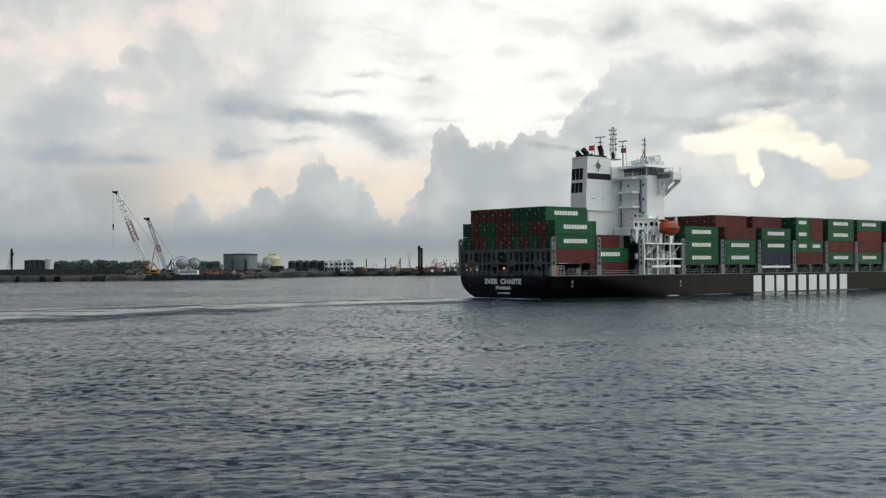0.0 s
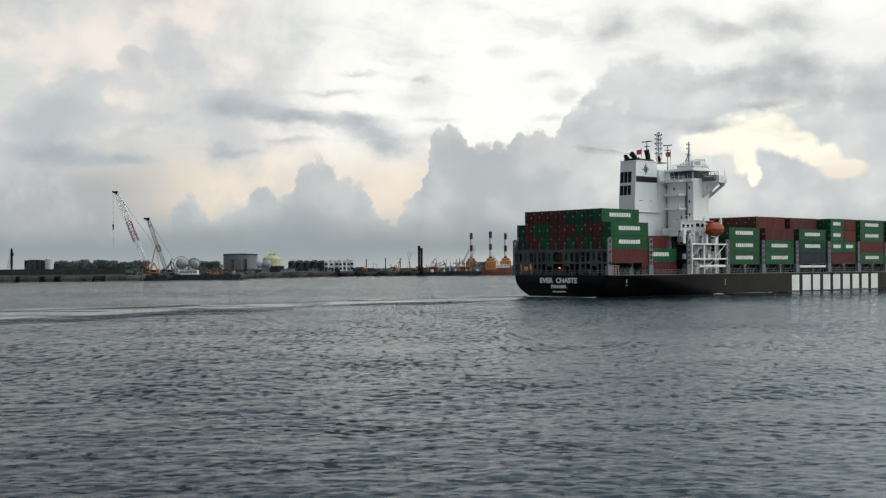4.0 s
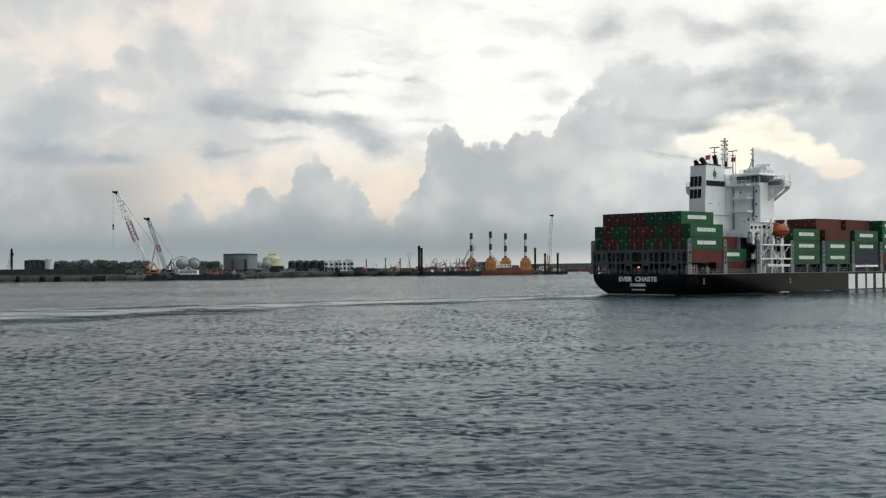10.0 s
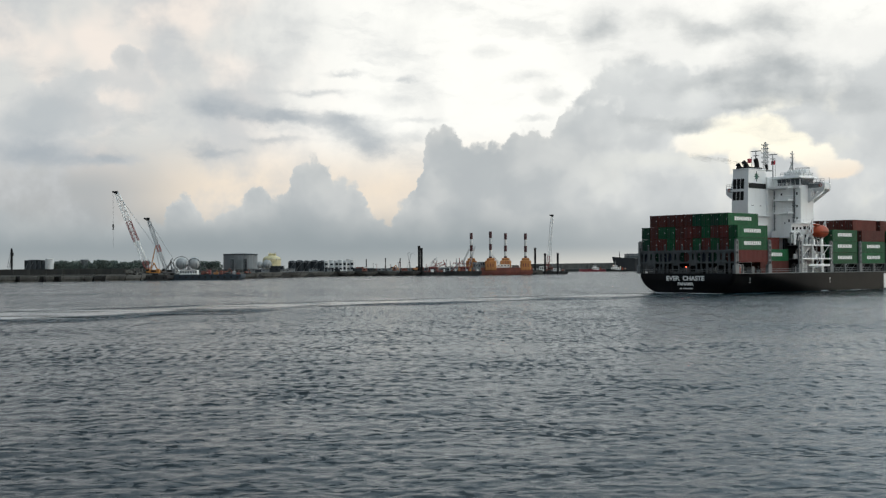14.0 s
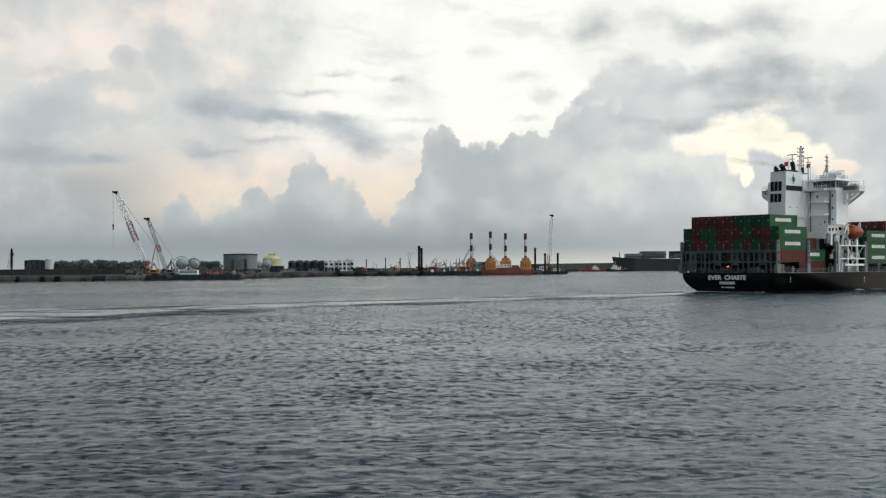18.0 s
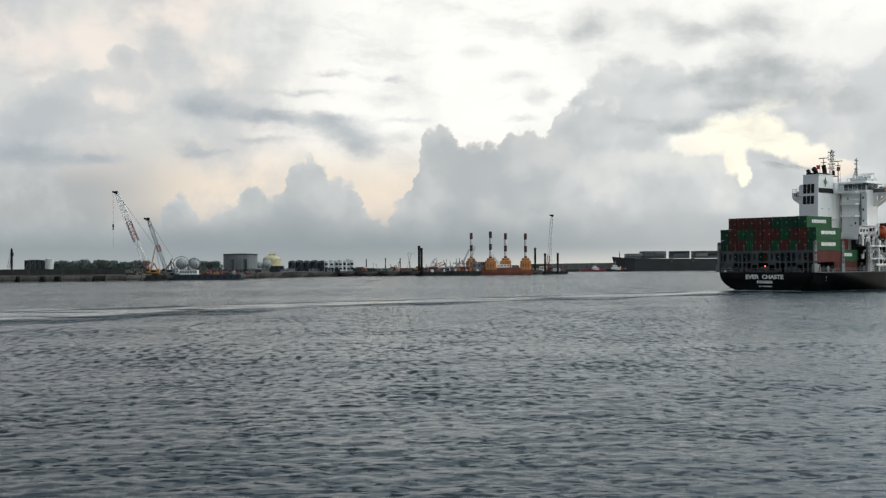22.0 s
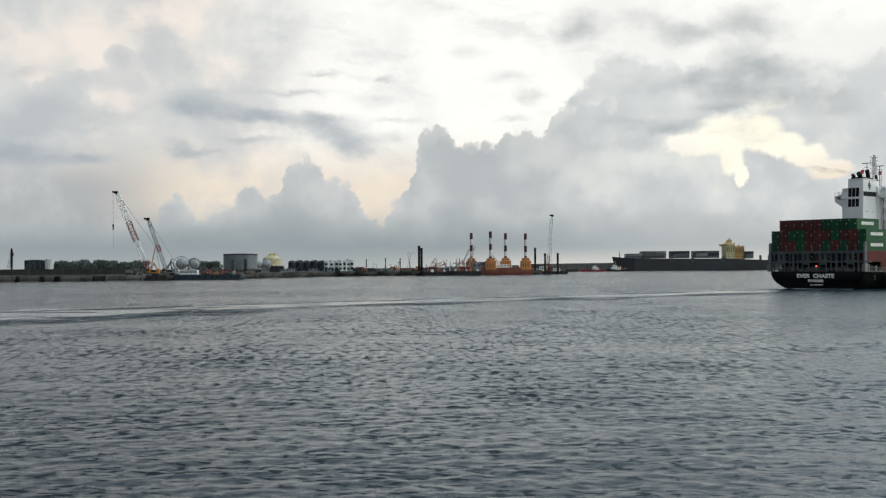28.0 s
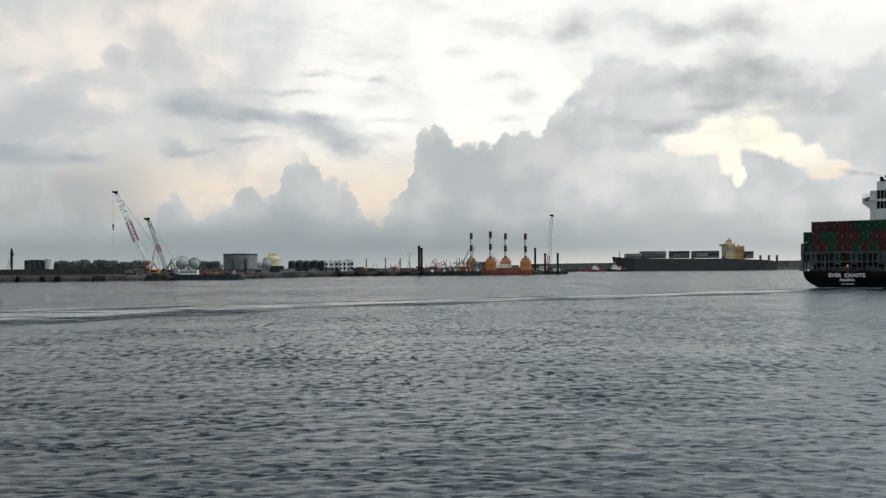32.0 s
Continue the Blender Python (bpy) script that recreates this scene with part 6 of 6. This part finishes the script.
        b.box((5.4 * s, 0, 0.8 * s), (6.6 * s, 0.9, 2.1 * s), 0.1)
        part("arm", b, "jack_orange" if bb > 440 else "rust_red", e)
    # working barge with two lattice cranes
    e = barge("work_barge", 252, 302, 640, 2.9, "wet", "dark flat work barge carrying cranes", width=16)
    e = barge("work_barge", 296, 430, 655, 3.0, "barge_blue", "long dark blue work barge with tyre fenders and white cabins", width=16)
    s = 655 / 2077.6
    cabin(e, (301 - 363) * s, (318 - 363) * s, -5, 1, 3.0, 5.4, "ship_white", 4)
    cabin(e, (321 - 363) * s, (352 - 363) * s, -5, 0, 3.0, 5.2, "ship_white", 7)
    for k, (x, w, h, m) in enumerate(((-1.5, 2.0, 1.6, "rust_red"), (2.2, 1.5, 2.2, "crane_red"), (5.0, 2.6, 1.3, "jack_orange"), (8.6, 1.8, 1.9, "rust_red"), (12.0, 2.4, 1.2, "wet"), (15.5, 1.4, 1.8, "crane_grey"), (18.0, 2.0, 1.1, "rust_red"))):
        b = Build()
        b.box((x, -4 + (k % 3), 3.0), (x + w, -2 + (k % 3), 3.0 + h), 0.15)
        b.rod((x + w / 2, -3 + (k % 3), 3.0 + h), (x + w / 2 + 0.6, -3 + (k % 3), 3.9 + h), 0.15, n=5)
        part("winch", b, m, e)
    crawler_crane(271, 638, 2.9, (-2.4, 2.0), (-20.0, 45.4), "tall crawler crane with red and white lattice boom on a barge", (0, 3, 4), gantry=(1.3, 15.4), hook=27.0, width=2.5)
    crawler_crane(299, 648, 2.9, (-1.0, 1.5), (-11.6, 31.2), "crawler crane with a grey and red lattice boom on a barge", (3,), "crane_grey", gantry=(2.0, 9.5), width=1.7, body="ship_grey")
    e = thing("derrick_post", 304, 650, 3.0, "dark raking derrick post on the barge", "post")
    b = Build()
    b.rod((0, 0, 0), (-0.6, 0, 8.2), 0.4, 0.3, n=6)
    b.rod((3.6, 0, 1.5), (-0.4, 0, 7.6), 0.2, n=5)
    part("post", b, "soot", e)
    b = Build()
    b.rod((-3.0, 0, 0), (-0.5, 0, 7.8), 0.12, n=5)
    part("stay", b, "soot", e)
    # slim white cranes on the middle wharf
    for bb, lean in ((720, 3.4), (727, -2.4)):
        e = thing("light_crane", bb, 860, 3.4, "slim pale mobile crane with a bent jib", "crane", "pale mobile cranes")
        b = Build()
        b.box((-2, -1.2, 0), (2, 1.2, 2.2), 0.2)
        part("carrier", b, "ship_white", e)
        b = Build()
        b.rod((0, 0, 2), (lean, 0, 12.6), 0.22, 0.14, n=5)
        b.rod((lean, 0, 12.6), (lean + 1.6, 0, 13.6), 0.14, n=5)
        b.rod((lean + 1.6, 0, 13.6), (lean + 2.6, 0, 11.0), 0.1, n=5)
        part("jib", b, "crane_grey", e)


def build_dredgers():
    s = 850 / 2077.6
    e = barge("dredging_barge", 748, 800, 845, 2.6, "wet", "dark dredging barge with rusty gear", width=12)
    for x, h in ((-8, 5.5), (-4.5, 3.0), (6.5, 9.0), (9.2, 7.5)):
        b = Build()
        b.lattice((x, 0, 2.6), (x, 0, 2.6 + h), 0.7, 0.5, 5, 0.09)
        part("mast", b, "rust_red" if h < 6 else "ship_grey", e)
    for p, q, m in (((-7.5, 0, 4.5), (3.5, 0, 9.6), "crane_red"), ((-1.0, 1, 5.5), (6.0, 1, 8.6), "crane_red"), ((-3.5, 0, 4), (-0.5, 0, 13.4), "ship_white")):
        b = Build()
        b.lattice(p, q, 0.8, 0.8, 7, 0.12)
        part("boom", b, m, e)
    cabin(e, -6.4, -1.0, -3, 3, 2.6, 6.2, "crane_red", 4)
    cabin(e, 2.0, 7.5, -3, 3, 2.6, 5.6, "tank_grey", 4)
    for k in range(9):
        b = Build()
        x = -9.5 + 2.3 * k
        b.box((x, -5, 2.6), (x + 1.2 + 0.5 * (k % 3), -3.6, 3.5 + 0.5 * (k % 4)), 0.1)
        part("deck_gear", b, ("crane_red", "rust_red", "ship_white", "wet")[k % 4], e)
    e = barge("dredging_barge", 796, 852, 838, 3.2, "wet", "dark dredging barge alongside the jack-up", width=12)
    cabin(e, -4, 3.5, -3, 3, 3.2, 6.2, "crane_red", 4)
    for p, q, m in (((-10, 0, 3.6), (-2.5, 0, 10.4), "crane_red"), ((-9.0, 1, 9.0), (2.0, 1, 8.2), "crane_red"), ((-6.0, 0, 4), (-6.5, 0, 12.2), "crane_grey"), ((-1.0, 0, 5), (-1.4, 0, 11.6), "crane_grey"), ((3.4, 0, 5), (3.6, 0, 10.8), "rust_red")):
        b = Build()
        b.lattice(p, q, 0.7, 0.6, 7, 0.12)
        part("boom", b, m, e)
    cabin(e, 5.0, 10.6, -2, 3, 3.2, 9.2, "tank_grey", 3)
    for k in range(8):
        b = Build()
        x = -10.6 + 2.6 * k
        b.box((x, -5, 3.2), (x + 1.4, -3.6, 4.2 + 0.4 * (k % 3)), 0.1)
        b.rod((x, -4, 3.2), (x + 0.4, -4, 6.2 + (k % 4) * 0.9), 0.1, n=4)
        part("deck_gear", b, ("rust_red", "ship_white", "jack_orange")[k % 3], e)
    b = Build()
    b.lattice((2.0, 0, 5), (6.6, 0, 20.5), 1.0, 0.7, 10, 0.13)
    part("boom", b, "crane_grey", e)
    # the jack-up platform
    d = 862
    s = d / 2077.6
    e = thing("jack_up_platform", 895, d, 0, "rusty orange jack-up platform on four red and white striped legs", "platform")
    b = Build()
    b.loft([[(-24, -9, 0.2), (18.6, -9, 0.2), (18.6, 9, 0.2), (-24, 9, 0.2)], [(-24.6, -9.4, 2), (19, -9.4, 2), (19, 9.4, 2), (-24.6, 9.4, 2)], [(-24.6, -9.4, 5.4), (19, -9.4, 5.4), (19, 9.4, 5.4), (-24.6, 9.4, 5.4)]], True, True)
    part("hull", b, "rust_red", e)
    for bb, top, y, jb, jt, hw in ((834.5, 31.2, 6.5, 5.4, 12.6, 3.9), (867.5, 31.8, -6.5, 3.4, 12.4, 4.1), (895.5, 30.9, 6.5, 5.4, 12.6, 4.0), (929, 30.3, -6.5, 3.4, 12.4, 3.8)):
        x = (bb - 895) * s
        b = Build()
        b.lathe([(1.05, -6), (1.05, top)], 14, (x, y, 0))
        leg = part("leg", b, "leg_white", e, "tubular leg in red and white bands")
        for i, (z0, z1) in enumerate(((top - 4.7, top), (top - 13.6, top - 9.2), (jt, jt + 1.2))):
            b = Build()
            b.lathe([(1.09, z0), (1.09, z1)], 14, (x, y, 0))
            part("red_band", b, "leg_red", leg)
        b = Build()
        b.box((x - hw, y - 3.4, jb), (x + hw, y + 3.4, jt - 1.8), 0.5)
        b.box((x - hw * 0.7, y - 2.4, jt - 1.8), (x + hw * 0.7, y + 2.4, jt), 0.4)
        jack = part("jacking_house", b, "jack_orange", e, "faded orange jacking house")
        b = Build()
        for k in range(3):
            b.box((x - hw * 0.6 + k * hw * 0.45, y - 3.46, jb + 2.6), (x - hw * 0.6 + k * hw * 0.45 + 0.7, y - 3.4, jb + 5.0))
        part("access_panel", b, "rust_red", jack)
    for x0, x1, z1, m in ((-21, -13.5, 9.6, "tank_grey"), (-6.5, 2.6, 7.6, "ship_white"), (4.4, 9.4, 7.0, "tank_grey"), (-12.5, -8.6, 8.0, "rust_red")):
        cabin(e, x0, x1, -4, 3, 5.4, z1, m, 4)
    for p, q, m in (((-33, -2, 6.0), (-26.3, -2, 20.0), "crane_grey"), ((-11.0, -2, 15.4), (-3.2, -2, 6.0), "crane_grey")):
        b = Build()
        b.lattice(p, q, 1.1, 0.9, 9, 0.13)
        part("crane_boom", b, m, e)
    b = Build()
    for k in range(16):
        x = -24 + k * 2.8
        b.rod((x, -9.2, 5.4), (x, -9.2, 6.4), 0.07, n=4)
    b.rod((-24, -9.2, 6.4), (18.6, -9.2, 6.4), 0.06, n=4)
    part("railing", b, "jack_orange", e)
    # crane barge next to it
    e = barge("crane_barge", 940, 1004, 905, 2.4, "wet", "dark crane barge with tyre fenders", width=14)
    cabin(e, -7.5, -2.0, -3, 3, 2.4, 6.0, "ship_white", 4)
    cabin(e, 3.0, 8.2, -3, 3, 2.4, 4.3, "ship_white", 4)
    for k in range(6):
        b = Build()
        x = -12 + 4.2 * k
        b.box((x, -6, 2.4), (x + 1.6, -4.8, 3.3 + 0.3 * (k % 3)), 0.1)
        part("deck_gear", b, ("ship_grey", "ship_white", "rust_red")[k % 3], e)
    crawler_crane(970, 906, 2.4, (-0.6, 1.4), (3.4, 43.2), "crawler crane with steep white and red lattice boom", (0, 1), gantry=(2.4, 9.0), width=1.8, body="rust_red")


def build_breakwater():
    e = tagged(empty("breakwater"), "long grey concrete breakwater with a rubble foot", "breakwater", kind="structure")
    a = 925
    while a < 2600:
        c = a + 36
        da, dc = 1372 + (a - 925) * 0.08, 1372 + (c - 925) * 0.08
        za, zc = 8.6 + (a - 925) * 0.0045, 8.6 + (c - 925) * 0.0045
        (x0, y0), (x1, y1) = spot(a + 0.15, da), spot(c, dc)
        b = Build()
        b.loft([[(x0, y0 - 4, -1), (x1, y1 - 4, -1), (x1, y1 + 12, -1), (x0, y0 + 12, -1)],
                [(x0, y0 - 3, 2.6), (x1, y1 - 3, 2.6), (x1, y1 + 12, 2.6), (x0, y0 + 12, 2.6)],
                [(x0, y0, 2.8), (x1, y1, 2.8), (x1, y1 + 10, 2.8), (x0, y0 + 10, 2.8)],
                [(x0, y0 + 0.6, za), (x1, y1 + 0.6, zc), (x1, y1 + 3, zc), (x0, y0 + 3, za)]], True, True)
        part("wall_segment", b, "concrete" if a % 5 else "wet", e)
        a = c


def small_boat(bearing, d, length, mat, label, house, lit=False):
    e = thing("harbour_boat", bearing, d, 0, label, "boat", "harbour boats")
    b = Build()
    rings = []
    for k in range(9):
        t = k / 8
        w = 2.6 * (1 - max(0, (t - 0.6) / 0.4) ** 2.0) + 0.05
        sheer = 1.6 + 1.5 * t ** 2
        x = length / 2 - length * t
        rings.append([(x, -w * 0.7, -0.6), (x, w * 0.7, -0.6), (x, w, sheer), (x, -w, sheer)])
    b.loft(rings, True, True)
    part("hull", b, mat, e)
    h = cabin(e, -length * 0.28, length * 0.12, -1.7, 1.7, 1.7, 4.2, house, 4, "wheelhouse")
    cabin(e, -length * 0.22, -length * 0.02, -1.3, 1.3, 4.2, 6.2, house, 3, "bridge")
    b = Build()
    b.rod((-length * 0.1, 0, 6.2), (-length * 0.1, 0, 11.0), 0.12, n=5)
    b.rod((-length * 0.1 - 1, 0, 9), (-length * 0.1 + 1, 0, 9), 0.07, n=4)
    part("mast", b, house, e)
    b = Build()
    b.rod((length * 0.2, 0, 1.8), (length * 0.2, 0, 4.6), 0.5, n=8)
    part("exhaust", b, "orange", e)
    if lit:
        lm, n, p = material("warm_deck_light")
        p.inputs["Emission Color"].default_value = (1.0, 0.55, 0.3, 1)
        p.inputs["Emission Strength"].default_value = 9.0
        for x, z in ((-length * 0.2, 6.6), (length * 0.1, 4.7), (length * 0.32, 2.9)):
            b = Build()
            b.lathe([(0.05, 0), (0.3, 0.12), (0.3, 0.4), (0.05, 0.5)], 8, (x, -1.4, z))
            part("deck_light", b, lm, e, "glowing warm deck light")


def build_far_ship():
    d = 1330
    s = d / 2077.6
    e = thing("container_ship", 1228, d, 0, "distant dark container ship with yellow superstructure beside the breakwater", "ship")

    def X(b):
        return (b - 1228) * s
    b = Build()
    rings = []
    for k, (bb, w, top) in enumerate(((1372, 6, 10.0), (1371, 11, 10.0), (1350, 14, 11.4), (1280, 14, 13.3), (1180, 14, 13.6), (1120, 13.5, 14.0), (1100, 8, 15.0), (1083, 0.6, 16.0))):
        low = X(bb) + (4.5 if k == 7 else 0)
        rings.append([(low, -w * 0.85, -1.5), (low, w * 0.85, -1.5), (X(bb), w, top), (X(bb), -w, top)])
    b.loft(rings, True, True)
    hull = part("hull", b, "far_hull", e)

    def stack(b0, b1, z0, tiers, tops):
        n = max(1, int((X(b1) - X(b0)) / 12.4))
        w = (X(b1) - X(b0)) / n
        for i in range(n):
            for t in range(tiers if i < n * tops else tiers - 1):
                for r in (-1,):
                    g = empty("freight_container", pose(spot(1228, d)[0] + X(b0) + i * w, spot(1228, d)[1] + r * 12.9, z0 + t * 2.7))
                    tagged(g, "weathered freight container stacked on the distant ship", "container", "distant deck cargo")
                    q = Build()
                    q.box((0.1, -1.2, 0.02), (w - 0.15, 26.0, 2.62), 0.06)
                    part("body", q, ("grey_box", "far_hull", "grey_box", "tank_dark", "grey_box", "tank_grey", "far_hull")[(i * 5 + t * 3 + int(b0)) % 7], g)
                    q = Build()
                    q.box((0.1, -1.25, 0.0), (0.35, -1.2, 2.6))
                    part("corner_post", q, "far_hull", g)
    stack(1108, 1134, 14.2, 2, 1.0)
    stack(1135, 1175, 14.0, 3, 1.0)
    stack(1187, 1216, 14.0, 3, 1.0)
    stack(1227, 1268, 14.0, 3, 1.0)
    stack(1313, 1328, 13.2, 3, 1.0)
    for k, (x0, x1, z1, m) in enumerate(((1281, 1296, 30.0, "tank_yellow"), (1296, 1313, 26.8, "ship_yellow"))):
        h = cabin(e, X(x0), X(x1), -11, 11, 11.8, z1, m, 4, "superstructure")
        for f in range(5):
            b = Build()
            b.box((X(x0) - 0.4, -11.6, 14 + f * 2.9), (X(x1) + 0.3, -11.0, 14.25 + f * 2.9))
            part("deck_edge", b, m, h)
            for w in range(3):
                q = Build()
                xx = X(x0) + 2 + w * 3.2
                if xx < X(x1) - 1:
                    q.box((xx, -11.08, 15.2 + f * 2.9), (xx + 0.9, -10.98, 16.2 + f * 2.9))
                    part("window", q, "glass", h)
    b = Build()
    b.box((X(1278), -14, 27.6), (X(1284), 14, 29.6), 0.1)
    part("bridge_wing", b, "ship_yellow", e)
    b = Build()
    b.box((X(1287), -3, 31.0), (X(1294), 3, 34.5), 0.2)
    for k, (bb, z) in enumerate(((1282, 32.0), (1285, 33.4), (1290, 36.6), (1294, 34.4), (1307, 29.8))):
        b.rod((X(bb), -4 + k, 26), (X(bb), -4 + k, z), 0.45, n=5)
        b.box((X(bb) - 0.5, -4.6 + k, z - 2.2), (X(bb) + 0.8, -3.4 + k, z - 1.2), 0.1)
    b.rod((X(1300), 0, 26), (X(1300), 0, 31.5), 0.8, n=8)
    part("funnel", b, "ship_yellow", e)
    for bb in (1184, 1222, 1274, 1340, 1355, 1369):
        b = Build()
        b.box((X(bb) - 1.2, -13.8, 9.8), (X(bb) + 1.2, -12.6, 15.6 if bb < 1300 else 16.8), 0.1)
        part("lashing_post", b, "grey_box", e)
    b = Build()
    b.rod((X(1096), 0, 13.5), (X(1096), 0, 22), 0.3, n=5)
    b.rod((X(1098), 0, 13.5), (X(1096), 0, 20), 0.15, n=5)
    part("foremast", b, "far_hull", e)


def build_clutter():
    """Site cabins, plant and poles standing along the wharf and on the barges' far side."""
    rng = random.Random(17)
    kinds = [("site_cabin", "rust_red", "small rust-red site cabin on the wharf"), ("site_cabin", "ship_white", "small white site cabin on the wharf"),
             ("site_cabin", "tank_dark", "small dark site cabin on the wharf"), ("site_cabin", "tank_grey", "small grey plant container on the wharf")]
    for k in range(46):
        bb = rng.uniform(630, 845) if k < 34 else rng.uniform(432, 630)
        name, mat, label = kinds[(k * 7) % 4 if k < 34 else 2 + k % 2]
        e = thing(name, bb, wharf_distance(bb) + rng.uniform(4, 22), 3.4, label, "cabin", "site cabins", turn=rng.uniform(-25, 25))
        w, h = rng.uniform(1.2, 3.4), rng.uniform(1.4, 3.0)
        cabin(e, -w, w, -1.2, 1.2, 0, h, mat, 2 if w > 2 else 1, "body")
    for k in range(20):
        bb = rng.uniform(640, 850)
        e = thing("work_pole", bb, wharf_distance(bb) + rng.uniform(3, 15), 3.4, "thin dark working pole with a cross arm on the wharf", "pole", "working poles")
        top = rng.uniform(3.5, 8.5)
        b = Build()
        b.rod((0, 0, 0), (rng.uniform(-0.5, 0.5), 0, top), 0.16, 0.1, n=5)
        part("shaft", b, rng.choice(("soot", "rust_red", "ship_grey")), e)
        b = Build()
        b.rod((-0.9, 0, top * 0.85), (0.9, 0, top * 0.9), 0.08, n=4)
        part("cross_arm", b, "soot", e)
    for k in range(7):
        bb = 756 + 11.5 * k
        e = thing("derrick_boom", bb, 842 + rng.uniform(0, 14), 2.6, "slanting lattice derrick boom on a working barge", "boom", "derrick booms")
        dx, top = rng.uniform(-6, 7), rng.uniform(5, 11)
        b = Build()
        b.lattice((0, 0, 0), (dx, 0, top), 0.7, 0.45, 8, 0.1)
        part("boom", b, rng.choice(("rust_red", "jack_orange", "crane_grey", "crane_red")), e)
        b = Build()
        b.rod((dx, 0, top), (-dx * 0.5, 0, 0), 0.06, n=4)
        part("stay", b, "soot", e)


build_shore()
build_clutter()
build_dredgers()
build_breakwater()
build_far_ship()
small_boat(1093, 1225, 24, "wet", "white and orange tug with deck lights, moving off the breakwater", "ship_white", lit=True)
small_boat(1056, 1232, 18, "crimson", "red-hulled work boat with a white wheelhouse", "ship_white")
e_red = barge("hopper_barge", 1024, 1070, 1246, 2.4, "crimson", "low crimson hopper barge off the breakwater", tyres=False, width=9)
e_dark = barge("hopper_barge", 1000, 1024, 1240, 2.6, "wet", "low dark hopper barge off the breakwater", tyres=False, width=9)


# ---- what moves ----
def motions():
    way = [(r[0], ship_pose(r)) for r in COURSE]
    walk(SHIP, way)
    for ob, local in CARGO:
        walk(ob, [(t, m @ local) for t, m in way])
    # the wind chop runs past, the clouds drift off to the left
    walk(water, [(0, pose(-14, 2, 0)), (16, pose(0, 0, 0)), (32, pose(14, -2, 0))])
    for ob in wake:
        walk(ob, [(0, pose(0, 1.5, 0)), (32, pose(0, -3.5, 0))])
    walk(backdrop, [(0, pose(0, 0, 0, 0, 0, -0.5)), (20, pose(0, 0, 0)), (32, pose(0, 0, 0, 0, 0, 0.3))])
    walk(cloud_layer, [(0, pose(0, 0, 0, 0, 0, -1.5)), (20, pose(0, 0, 0)), (32, pose(0, 0, 0, 0, 0, 0.9))])


motions()
